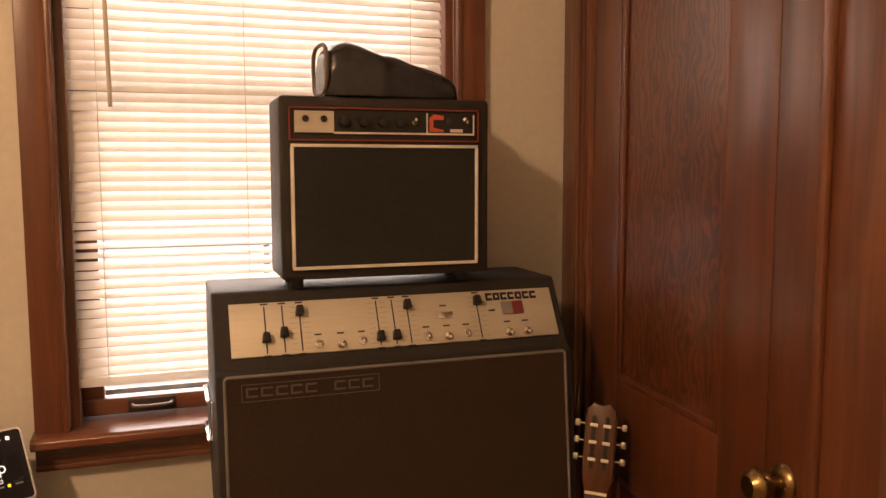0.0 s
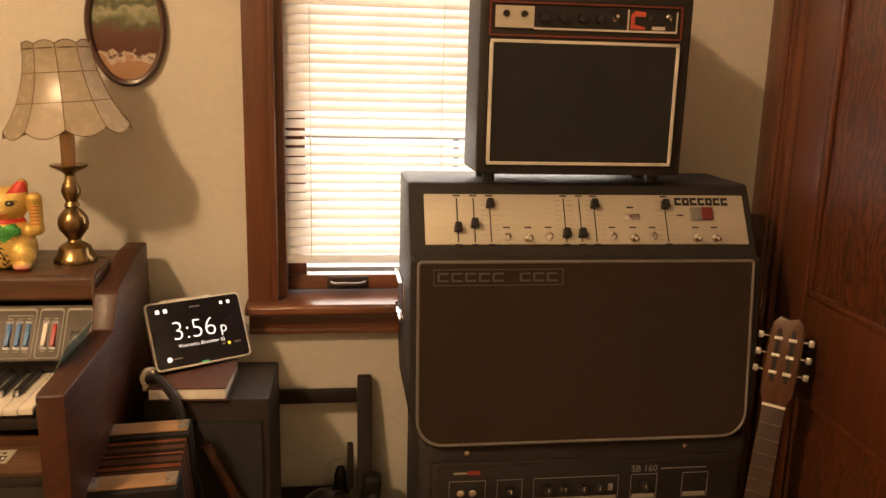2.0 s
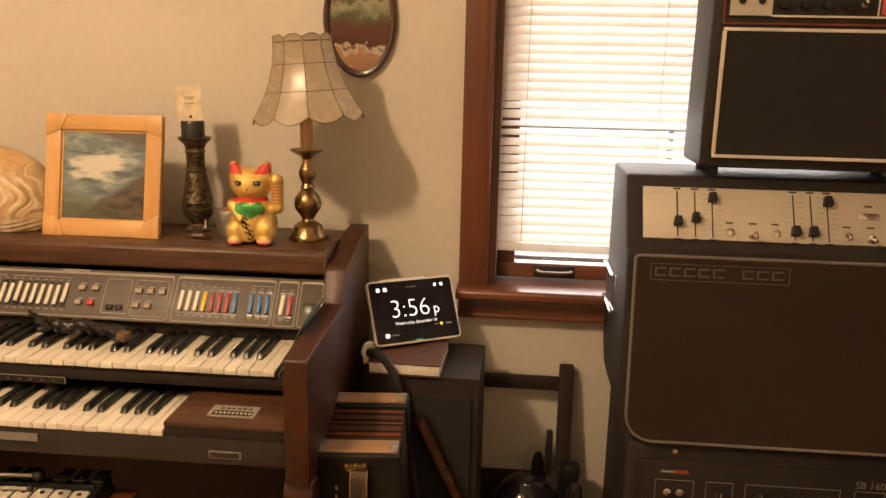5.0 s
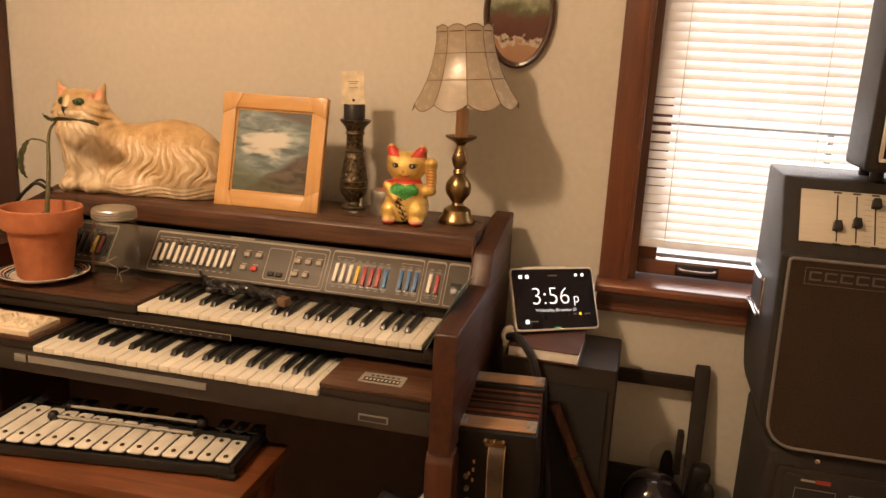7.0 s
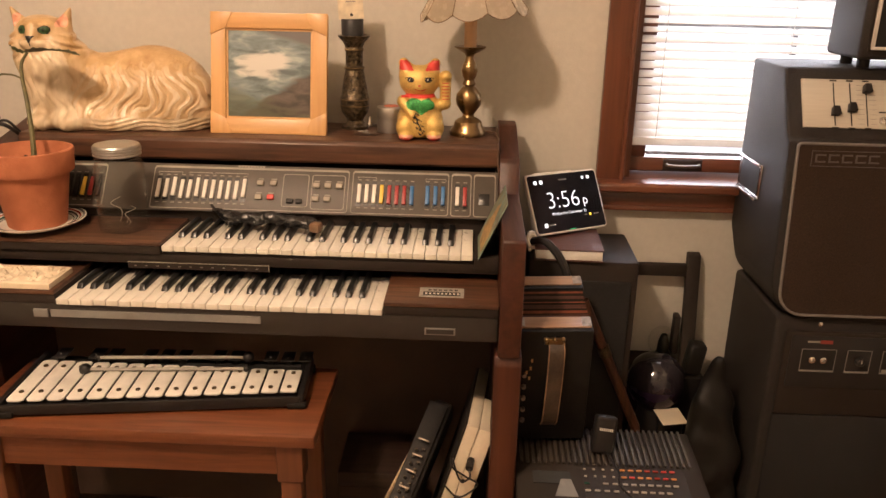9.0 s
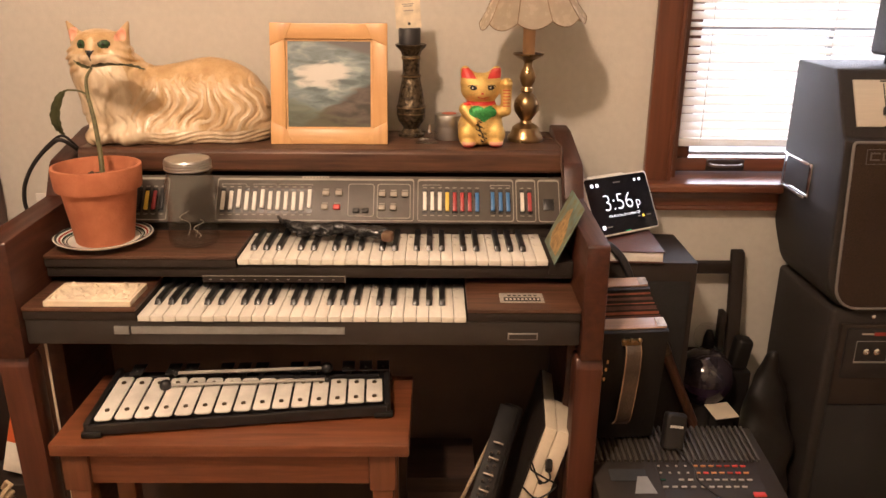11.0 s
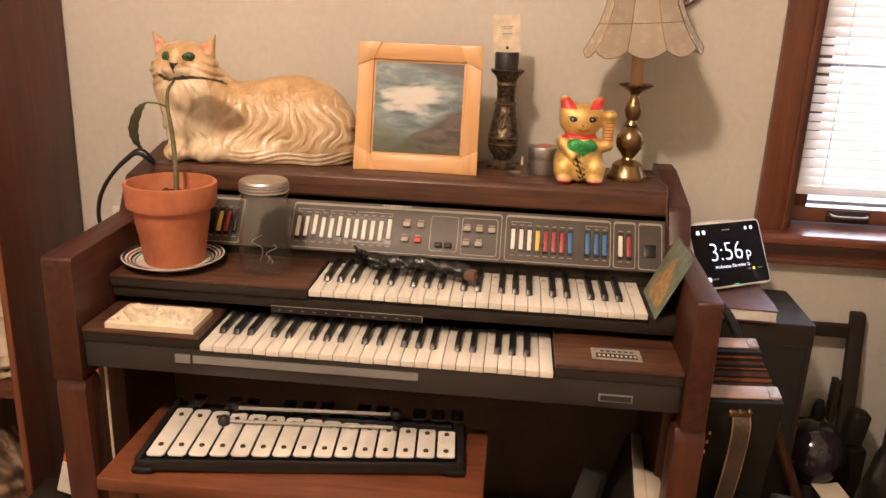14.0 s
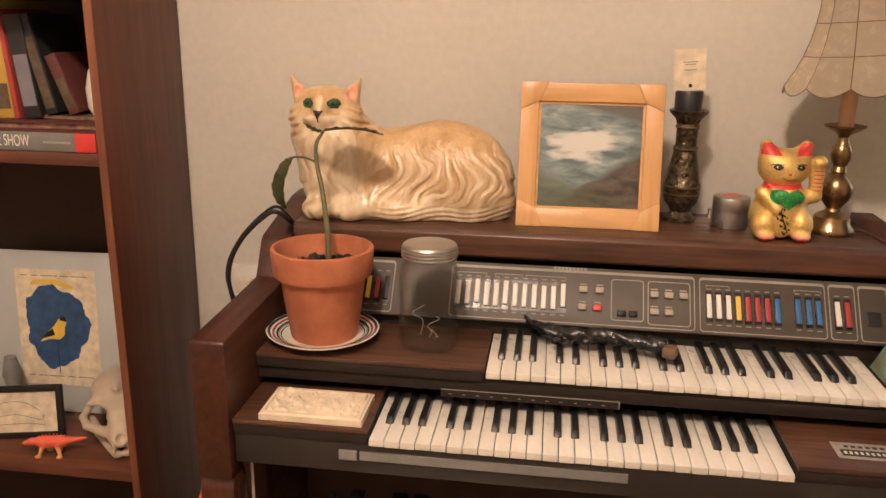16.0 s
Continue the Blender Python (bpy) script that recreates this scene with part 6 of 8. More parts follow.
# black cord bundle in wrinkled plastic, with a wooden end
def bundle(x, y, z):
    pts = [(-0.150, 0.030, 0.020, 0.006), (-0.115, 0.010, 0.014, 0.011), (-0.07, -0.002, 0.014, 0.013), (-0.02, 0.004, 0.016, 0.014), (0.03, -0.004, 0.014, 0.012), (0.075, -0.012, 0.013, 0.013)]
    f = None
    for a, b in zip(pts, pts[1:]):
        c = capsule(x, y, z, a[:3], b[:3], a[3], b[3])
        f = c if f is None else blend(f, c, 0.006)
    for k in range(3):
        f = blend(f, capsule(x, y, z, (-0.10 + 0.05 * k, -0.020 + 0.006 * k, 0.008), (-0.03 + 0.045 * k, 0.024 - 0.008 * k, 0.013), 0.0055, 0.006), 0.004)
    f = f + 0.0022 * np.sin(x * 62 + 40 * z + 1.5 * np.sin(y * 70)) * np.sin(y * 110 + x * 35) + 0.0009 * np.sin(x * 210 + y * 160 + z * 190)
    return np.maximum(f, -z + 0.0003)


me = sculpt(bundle, (-0.17, -0.05, -0.004), (0.11, 0.055, 0.045), 0.0022)
me.materials.append(mat("wrinkled_black_plastic", (0.012, 0.012, 0.013), 0.25, var=0.3, scale=80, bump=0.5, fine=120))
cord = new("power_lead", me)
cord.matrix_basis = pose(-0.967, 1.388, 0.8085, 0, 0, -4)
tagged(cord, "black power lead wrapped in shiny wrinkled plastic", "power lead")
part("wooden_end", box(0.078, 0.102, -0.020, 0.004, 0.001, 0.022, 0.006, m=pose(0, 0, 0, 0, 0, -12)), wood("raw_wood_end", (0.08, 0.045, 0.025), (0.17, 0.10, 0.055), "x"), cord, "raw wooden end")
part("loose_strand", tube(bezier([(-0.115, 0.01, 0.02), (-0.14, 0.02, 0.022), (-0.155, 0.032, 0.03)]), 0.003, 6), BLACK, cord)

# black cable behind the organ's left end and a wall plate
CABLE = [(-1.585, 1.50, 0.985), (-1.612, 1.50, 0.972), (-1.650, 1.50, 0.935), (-1.676, 1.50, 0.892), (-1.685, 1.50, 0.850), (-1.680, 1.50, 0.815), (-1.668, 1.50, 0.76), (-1.655, 1.51, 0.60), (-1.65, 1.55, 0.35), (-1.66, 1.62, 0.005)]
solo("power_cable", tube(bezier([(-1.555, 1.52, 0.955)] + CABLE), 0.0044, 8), BLACK, (0, 0, 0), "black power cable hanging behind the organ", "cable")
solo("signal_cable", tube(bezier([(-1.56, 1.53, 0.955)] + [(x - 0.010 * math.sin(0.5 * i), y + 0.014, z + 0.006 * math.cos(i)) for i, (x, y, z) in enumerate(CABLE[:-1])] + [(-1.68, 1.63, 0.004)]), 0.0030, 8), BLACK, (0, 0, 0), "thinner black cable hanging behind the organ", "cable")
wp = thing("wall_socket", (-1.760, NORTH, 0.735), "white wall socket plate", "socket")
part("plate", box(-0.035, 0.035, -0.006, 0, -0.055, 0.06, 0.003), WTAB, wp)
part("plug", box(-0.015, 0.02, -0.028, -0.0062, -0.005, 0.03, 0.004), CREAM, wp)

PITCH = mat("worn_pitch_black", (0.009, 0.008, 0.007), 0.55, var=0.3, bump=0.1, spec=0.3)
# ---- bench with glockenspiel ----
BN = (-1.143, 1.14, 0)
bench = thing("organ_bench", BN, "red-brown mahogany organ bench", "bench")
bpt = lambda name, bm, material, label="", parent=None, smooth=True: part(name, bm, material, parent or bench, label, smooth, shift=BN)
bpt("seat", box(-1.463, -0.830, 1.016, 1.276, 0.5205, 0.545, 0.004), BENCH)
bpt("front_apron", box(-1.402, -0.903, 1.034, 1.050, 0.454, 0.520, 0.002), BENCH)
bpt("back_apron", box(-1.402, -0.903, 1.240, 1.256, 0.454, 0.520, 0.002), BENCH)
for x0, x1 in ((-1.450, -1.4025), (-0.9025, -0.855)):
    for y0, y1 in ((1.028, 1.076), (1.212, 1.260)):
        leg = bpt("leg", box(x0 + 0.005, x1 - 0.005, y0 + 0.005, y1 - 0.005, 0.0, 0.4415, 0.003), BENCH_Z)
        bpt("leg_block", box(x0, x1, y0, y1, 0.442, 0.5202, 0.003), BENCH_Z, "", leg)
for x in (-1.436, -0.883):
    bpt("side_apron", box(x, x + 0.014, 1.0765, 1.2115, 0.454, 0.5202, 0.002), BENCH_Z)

GK = pose(-1.142, 1.147, 0.546, 0, 0, 4)
gk = thing("glockenspiel", GK, "black glockenspiel with white metal bars", "glockenspiel")
FRAMEB = mat("moulded_black_plastic", (0.014, 0.013, 0.013), 0.32, bump=0.05, fine=200, spec=0.5)
part("case", prism([(-0.262, -0.086), (0.262, -0.052), (0.262, 0.102), (-0.262, 0.126)], 0.006, 0.016, "z", 0.003), FRAMEB, gk)
for a, b in (((-0.258, -0.062), (0.258, -0.030)), ((-0.250, 0.058), (0.250, 0.028)), ((-0.250, 0.088), (0.250, 0.070))):
    part("bar_rail", tube([(a[0], a[1], 0.0195), (b[0], b[1], 0.0195)], 0.0055, 6), FRAMEB, gk)
part("front_lip", prism([(-0.264, -0.092), (0.264, -0.056), (0.264, -0.050), (-0.264, -0.085)], 0.004, 0.024, "z", 0.002), FRAMEB, gk)
for s, y0, y1 in ((-1, -0.090, 0.122), (1, -0.054, 0.100)):
    part("end_cap", box(s * 0.266 - 0.006, s * 0.266 + 0.006, y0, y1, 0.004, 0.029, 0.004), FRAMEB, gk)
    for y in (y0 + 0.002, y1 - 0.012):
        part("rubber_foot", box(s * 0.258 - 0.018, s * 0.258 + 0.018, y - 0.008, y + 0.012, 0.0, 0.012, 0.004), PITCH, gk)
SCREW = finish(lathe([(0.0046, 0), (0.0042, 0.0024), (0.0022, 0.0034), (0, 0.0034)], segments=12), "screw", DBRASS)
STUD = finish(lathe([(0.0022, 0), (0.0020, 0.0025), (0, 0.003)], segments=10), "stud", CHROME)
N = 15
for i in range(N):
    f = i / (N - 1)
    x = -0.2415 + 0.0345 * i
    y0, y1 = -0.0794 + 0.0364 * f, 0.0804 - 0.0384 * f
    b = part("white_bar", prism([(x - 0.0152 + a * 0.0304, y0 + b * (y1 - y0)) for a, b in ((0.16, 0), (0.84, 0), (1, 0.035), (1, 0.965), (0.84, 1), (0.16, 1), (0, 0.965), (0, 0.035))], 0.025, 0.0285, "z", 0.0009), WTAB, gk, "white painted metal bar")
    L = y1 - y0
    for yy in (y0 + 0.20 * L, y1 - 0.16 * L):
        s = new("screw", SCREW)
        s.parent = b
        s.matrix_basis = pose(x, yy, 0.0285)
    if i not in (1, 4, 8, 11):
        k = part("black_bar", box(x + 0.005, x + 0.030, 0.074 - 0.012 * f, 0.118 - 0.014 * f, 0.034, 0.0375, 0.0014), FRAMEB, gk, "black painted metal bar")
        s = new("stud", STUD)
        s.parent = k
        s.matrix_basis = pose(x + 0.0175, 0.086 - 0.012 * f, 0.0375)
        part("bar_post", box(x + 0.012, x + 0.023, 0.080 - 0.012 * f, 0.092 - 0.012 * f, 0.016, 0.0338), FRAMEB, gk)
for k, (a, b) in enumerate((((-0.156, 0.030, 0.0345), (0.150, 0.0345, 0.0345)), ((-0.144, 0.0652, 0.0420), (0.148, 0.0688, 0.0420)))):
    ml = thing("mallet", GK @ Matrix.Translation(a), "grey plastic glockenspiel mallet with round black head", "mallet", "glockenspiel mallets")
    d = Vector(b) - Vector(a)
    part("shaft", tube([(0, 0, 0), d], 0.0034, 8), mat("pale_grey_plastic", (0.36, 0.34, 0.31), 0.4, bump=0.03), ml)
    h = Vector((0, 0, 0)) if k == 0 else d
    part("head", ball(h, 0.0115, u=16, v=10), FRAMEB, ml)
    part("grip", ball(d if k == 0 else Vector((0, 0, 0)), 0.0062, u=14, v=8), FRAMEB, ml)

# ---- display on its book and cabinet beside the organ ----
CABM = pose(-0.309, 1.572, 0, 0, 0, -1)
cab = thing("speaker_cabinet", CABM, "black floor-standing speaker cabinet beside the organ", "speaker")
part("cabinet", box(-0.127, 0.113, -0.10, 0.11, 0.0, 0.724, 0.006), MATT, cab)
part("grille", box(-0.112, 0.099, -0.107, -0.1002, 0.05, 0.68, 0.004), CLOTHK, cab)
BK = pose(-0.350, 1.545, 0.7245, 0, 0, -2)
bk = thing("book", BK, "thick maroon book with white page edges lying flat", "book")
part("page_block", box(-0.072, 0.072, -0.078, 0.078, 0.003, 0.024, 0.001), WTAB, bk, "white page block")
part("cover", box(-0.0745, 0.0745, -0.0805, 0.0805, 0.0242, 0.0272, 0.001), MAROON, bk)
part("cover", box(-0.0745, 0.0745, -0.0805, 0.0805, 0.0, 0.0028, 0.001), MAROON, bk)

CK = pose(-0.349, 1.604, 0.822, -28, 1, 32)
ck = thing("smart_display", CK, "white smart display showing the time, leaning on a book", "display")
w, h = 0.102, 0.0705


def rrect(w, h, r, n=6):
    pts = []
    for cx, cz, a0 in ((w - r, -h + r, -90), (w - r, h - r, 0), (-w + r, h - r, 90), (-w + r, -h + r, 180)):
        for k in range(n + 1):
            a = radians(a0 + 90 * k / n)
            pts.append((cx + r * math.cos(a), cz + r * math.sin(a)))
    return pts


part("bezel", prism(rrect(w, h, 0.010), 0.0, 0.011, "y", 0.0015), WTAB, ck, "off-white plastic bezel")
part("stand", prism([(0.0112, 0.072), (0.03, 0.080), (0.075, -0.02), (0.078, -0.062), (0.0112, -0.064)], -0.06, 0.05, "x", 0.004), WTAB, ck)
scr = part("screen", prism(rrect(w - 0.004, h - 0.004, 0.007), -0.0006, 0.0006, "y"), SCREEN, ck, "dark glass screen")
words("3:56", 0.056, pose(-0.010, -0.0010, 0.004), LIT, scr, "clock_digits", depth=0.0001, thin=-0.0012)
words("p", 0.032, pose(0.052, -0.0010, -0.001), LIT, scr, "clock_digits", depth=0.0001, thin=-0.0004)
words("Wednesday, December 22", 0.0092, pose(0.0, -0.0010, -0.026), LIT, scr, "date_line", depth=0.0001, thin=-0.00012)
for x, z, s in ((-0.078, 0.05, 0.0042), (-0.062, 0.05, 0.0042), (0.058, 0.052, 0.0032), (0.074, 0.052, 0.0035), (-0.072, -0.05, 0.0045)):
    part("icon", prism(rrect(s, s, s * 0.5), -0.0012, -0.0007, "y", m=pose(x, 0, z)), LIT, scr, smooth=False)
for x, z, l in ((0.0, 0.052, 0.011), (-0.056, -0.05, 0.010), (0.076, -0.036, 0.007), (0.045, -0.036, 0.004)):
    part("lettering_bar", box(x - l, x + l, -0.0012, -0.0007, z - 0.0014, z + 0.0014), GREY, scr, smooth=False)
part("icon", prism(rrect(0.003, 0.003, 0.0015), -0.0012, -0.0007, "y", m=pose(0.058, 0, -0.036)), AMBER, scr, smooth=False)
part("status_light", box(-0.008, 0.008, -0.0012, -0.0007, -0.0655, -0.064), mat("green_status_light", (0.05, 0.6, 0.2), 0.5, glow=0.6), scr, smooth=False)
solo("display_cable", tube(bezier([(-0.425, 1.535, 0.765), (-0.437, 1.512, 0.772), (-0.443, 1.50, 0.758), (-0.432, 1.494, 0.744), (-0.422, 1.503, 0.752), (-0.427, 1.516, 0.765), (-0.44, 1.51, 0.757), (-0.436, 1.49, 0.738)]), 0.0042, 8), CREAM, (0, 0, 0), "coiled white cable end of the display", "cable")
solo("black_cable", tube(bezier([(-0.430, 1.502, 0.757), (-0.405, 1.475, 0.765), (-0.372, 1.45, 0.735), (-0.352, 1.435, 0.68), (-0.335, 1.432, 0.58), (-0.31, 1.43, 0.42)]), 0.009, 8), BLACK, (0, 0, 0), "thick black cable hanging beside the organ", "cable")

# ---- concertina standing on its end on a case ----
AC = pose(-0.398, 1.375, 0.4145, 13, -2, 1.5) @ Matrix.Diagonal((1, 1.2, 1, 1))
acc = thing("button_accordion", AC, "old button accordion with wooden ends, standing upright", "accordion")
aw, ah = 0.076, 0.285
DULL = mat("tarnished_corner_metal", (0.30, 0.25, 0.20), 0.45, 0.7, var=0.4, scale=90, bump=0.2)
for y0, y1 in ((-0.080, -0.038), (0.040, 0.080)):
    part("end_block", box(-aw, aw, y0, y1, 0.0, ah, 0.004), PITCH, acc)
    part("end_veneer", box(-aw + 0.004, aw - 0.004, y0 + 0.008, y1 - 0.006, ah + 0.0002, ah + 0.003, 0.001), wood("inlaid_end", (0.16, 0.08, 0.03), (0.38, 0.22, 0.11), "x", 0.4, 0.3, 1.2), acc, "worn inlaid wood")
    for x in (-aw + 0.012, aw - 0.012):
        part("corner_plate", box(x - 0.009, x + 0.009, y0 + 0.010, y1 - 0.008, ah + 0.003, ah + 0.0042), DULL, acc, "worn metal corner plate", smooth=False)
for i in range(14):
    y = -0.0365 + 0.00543 * i
    part("bellows_fold", prism([(y, 0.006), (y + 0.0050, 0.006), (y + 0.0050, ah - 0.007), (y + 0.0025, ah - 0.001 - 0.002 * (i % 3 == 1)), (y, ah - 0.007)], -aw + 0.004, aw - 0.004, "x"), (MAROON, MATT, REDWOOD, MATT, MAROON)[i % 5], acc)
SL = [(v.y, v.z) for v in bezier([(0, -0.0815, 0.262), (0, -0.094, 0.245), (0, -0.100, 0.20), (0, -0.101, 0.14), (0, -0.098, 0.08), (0, -0.084, 0.05)])]
part("strap", prism(SL + [(y - 0.0035, z) for y, z in reversed(SL)], -0.018, 0.010, "x", 0.0008, m=pose(0, 0, 0, 0, 2, 0)), mat("brown_leather_strap", (0.055, 0.036, 0.022), 0.6, var=0.4, bump=0.4), acc, "flat worn leather hand strap")
for x in (-0.0185, 0.0105):
    part("strap_edge", tube([(x, y - 0.002, z) for y, z in SL], 0.0016, 6, m=pose(0, 0, 0, 0, 2, 0)), mat("frayed_leather_edge", (0.24, 0.15, 0.08), 0.7, var=0.4), acc, "pale frayed strap edge")
part("strap_plate", box(-0.018, 0.018, -0.087, -0.0805, 0.258, 0.272, 0.002), BRASS, acc)
for x in (-0.016, 0.0, 0.016):
    part("stud", ball((x, -0.087, 0.272), 0.0048, u=10, v=8), BRASS, acc)
for x, z in ((-0.04, 0.21), (-0.042, 0.19), (-0.044, 0.165), (-0.05, 0.18)):
    part("chip", box(x - 0.002, x + 0.002, -0.0812, -0.0802, z, z + 0.008), PINE, acc, smooth=False)
for i in range(5):
    part("button", lathe([(0.005, 0), (0.0045, 0.006), (0, 0.007)], m=pose(-0.055, -0.081, 0.06 + 0.03 * i, 90), segments=12), DULL, acc)
solo("storage_case", box(-0.092, 0.095, 0.006, 0.127, 0, 0.412, 0.006), MATT, (-0.40, 1.335, 0), "dark hard-shell case under the accordion", "case")

# guitar neck leaning between accordion and cabinet
gn = thing("wooden_rod", pose(0, 0, 0), "red-brown turned wooden rod leaning in the corner", "rod")
part("rod", tube([(-0.318, 1.44, 0.645), (-0.175, 1.45, 0.332), (-0.128, 1.454, 0.012)], 0.0115, 10), wood("mottled_rod_wood", (0.035, 0.014, 0.008), (0.12, 0.045, 0.02), "z", 0.45, 0.1, 2.0), gn)
part("rod_collar", tube([(-0.2675, 1.4435, 0.535), (-0.257, 1.4443, 0.512)], 0.014, 10), DBRASS, gn)

# ---- black folding chair frame against the wall ----
ch = thing("folding_chair", (-0.06, 1.70, 0), "black wooden folded chair leaning against the wall", "chair")
cpart = lambda name, bm: part(name, bm, MATT, ch, shift=(-0.06, 1.70, 0))
for x in (-0.225, -0.003):
    cpart("back_post", prism([(1.735, 0.655), (1.755, 0.66), (1.65, 0.0), (1.62, 0.0)], x - 0.017, x + 0.017, "x", 0.004))
cpart("top_slat", box(-0.207, -0.021, 1.725, 1.743, 0.600, 0.632, 0.003))
cpart("seat_bracket", box(-0.044, -0.0295, 1.69, 1.722, 0.40, 0.505, 0.003))
cpart("seat", prism([(1.738, 0.12), (1.752, 0.12), (1.752, 0.38), (1.738, 0.38)], -0.20, -0.045, "x", 0.004))

# two glass globes and small things on low supports in the corner
solo("low_black_box", box(-0.062, 0.062, -0.060, 0.060, 0, 0.200, 0.006), PITCH, (-0.090, 1.638, 0), "low matt black box in the corner", "box")
gl_ = thing("plasma_globe", (-0.090, 1.638, 0.2005), "smoky glass plasma globe on a round black base, switched off", "globe lamp")
part("base", lathe([(0.052, 0), (0.056, 0.006), (0.052, 0.03), (0.040, 0.05), (0.036, 0.082), (0, 0.082)]), BLACK, gl_)
part("globe", ball((0, 0, 0.152), 0.073, u=40, v=24), mat("smoky_globe_glass", (0.022, 0.018, 0.024), 0.08, bump=0.0, var=0.3, scale=20, coat=0.6, roughvar=0.03), gl_, "smoky glass sphere")
part("lower_bowl", lathe([(0.044, 0.090), (0.060, 0.108), (0.0700, 0.128), (0.0738, 0.148), (0.0738, 0.151), (0.0732, 0.151)], segments=40, cap=False), mat("violet_bowl", (0.020, 0.012, 0.030), 0.25), gl_, "dark violet lower bowl")
p2 = thing("glass_dome", (-0.060, 1.716, 0.0), "small clear glass dome on a dark stand", "dome")
part("dome", ball((0, 0, 0.424), 0.040, u=28, v=18), GLASS, p2)
part("inner_column", lathe([(0.016, 0.392), (0.014, 0.425), (0.008, 0.444), (0, 0.447)], segments=16), PITCH, p2)
part("stand", lathe([(0.011, 0.0), (0.010, 0.36), (0.022, 0.380), (0.020, 0.391), (0, 0.391)]), PITCH, p2)
solo("camera_case", box(-0.021, 0.021, -0.022, 0.022, 0, 0.085, 0.010, seg=3), PITCH, pose(0.004, 1.672, 0.361, 0, 8, 0), "soft black camera case", "case")
solo("black_stool", box(-0.03, 0.03, -0.03, 0.03, 0, 0.359, 0.004), PITCH, (0.004, 1.672, 0), "small black stool in the corner", "stool")
def sack_field(x, y, z):
    f = egg(x, y, z, (0.004, 0, 0.14), (0.072, 0.060, 0.318))
    return np.maximum(f + 0.007 * np.sin(x * 48 + 2 * np.sin(z * 17)) * np.sin(z * 23 + y * 40) + 0.002 * np.sin(z * 60 + x * 30), 0.0005 - z)


me = sculpt(sack_field, (-0.09, -0.085, -0.008), (0.095, 0.085, 0.51), 0.007)
me.materials.append(PITCH)
sack = new("black_sack", me)
sack.matrix_basis = pose(0.008, 1.488, 0)
tagged(sack, "slumped black cloth sack beside the amplifier", "sack")
solo("paper_scrap", box(-0.032, 0.032, -0.03, 0.03, 0, 0.002), CREAM, pose(-0.063, 1.562, 0.2935, 8, 0, 12), "pale folded paper scrap", "paper", smooth=False)
solo("paper_stand", box(-0.03, 0.03, -0.010, 0.010, 0, 0.288, 0.003), PITCH, (-0.063, 1.562, 0), "dark upright board in the corner", "board")

# ---- desk telephone with ribbed top, on a low table ----
tb = thing("low_table", (-0.285, 1.235, 0), "dark low side table", "table")
part("tabletop", box(-0.175, 0.190, -0.13, 0.075, 0.318, 0.34, 0.003), MATT, tb)
for x in (-0.155, 0.170):
    for y in (-0.11, 0.055):
        part("leg", box(x - 0.012, x + 0.012, y - 0.012, y + 0.012, 0, 0.3178, 0.002), MATT, tb)
PH = pose(-0.285, 1.225, 0.3405, 0, 0, 0)
RIB = mat("worn_grey_rib", (0.050, 0.042, 0.034), 0.5, bump=0.05)
ph = thing("answering_machine", PH, "dark grey answering machine with ribbed lid and button rows", "telephone")
part("body", prism([(-0.118, 0.0), (-0.118, 0.020), (-0.01, 0.034), (0.112, 0.045), (0.112, 0.0)], -0.178, 0.196, "x", 0.004), CHAR, ph)
for i in range(29):
    x = -0.168 + 0.0121 * i
    part("rib", box(x, x + 0.0058, 0.0, 0.116, 0.0002, 0.0065, 0.001, m=pose(0, -0.005, 0.0338, 5.1)), RIB, ph)
BTNG = mat("worn_grey_button", (0.34, 0.31, 0.26), 0.5, bump=0.05)
kp = part("button_field", box(-0.045, 0.158, -0.112, -0.012, 0, 0.0012, m=pose(0, 0, 0.0352, 7.4)), CHAR, ph, smooth=False)
AMBER = mat("amber_button", (0.50, 0.20, 0.05), 0.5, bump=0.05)
for r in range(4):
    for c in range(11):
        if (r == 3 and c > 9) or (r == 2 and c == 1):
            continue
        small = c < 4 and r < 2
        x, y = (-0.040 + 0.0185 * c if c < 4 else 0.0355 + 0.0165 * (c - 4)), -0.020 - 0.0200 * r
        m_ = BTNG if c < 4 or r > 1 else ((AMBER, AMBER, AMBER, REDB, REDB, RED, RED)[c - 4] if r == 0 else (AMBER, RED, AMBER, AMBER, REDB, RED, AMBER)[c - 4])
        if c == 0 and r == 2:
            m_ = GREENB
        w = 0.0026 if small else 0.0054
        part("button", box(x - w, x + w, y - 0.0022, y + 0.0022, 0.0012, 0.0040, 0.001, m=pose(0, 0, 0.0354, 7.4)), m_, kp)
part("stop_button", box(0.128, 0.152, -0.107, -0.096, 0.0012, 0.005, 0.001, m=pose(0, 0, 0.0354, 7.4)), RED, kp, "red button")
part("display", box(-0.145, -0.07, -0.062, -0.028, 0, 0.001, m=pose(0, 0, 0.0356, 7.4)), mat("grey_liquid_crystal", (0.05, 0.052, 0.055), 0.15, bump=0), ph, "grey liquid crystal window", smooth=False)
# grey trapezoid stands for a reflection lying over the display window
part("display_reflection", prism([(-0.105, -0.098), (-0.06, -0.098), (-0.07, -0.05), (-0.09, -0.05)], 0.0012, 0.0018, "z", m=pose(0, 0, 0.0356, 7.4)), GREY, ph, smooth=False)
pg = thing("card_reader", pose(-0.286, 1.255, 0.383, -16, 9, 4) @ Matrix.Diagonal((0.95, 1.1, 1.06, 1)), "small black handheld device resting on the machine", "device")
part("body", box(-0.024, 0.024, -0.012, 0.012, 0.0, 0.074, 0.007, seg=3), BLACK, pg)
g = bmesh.new()
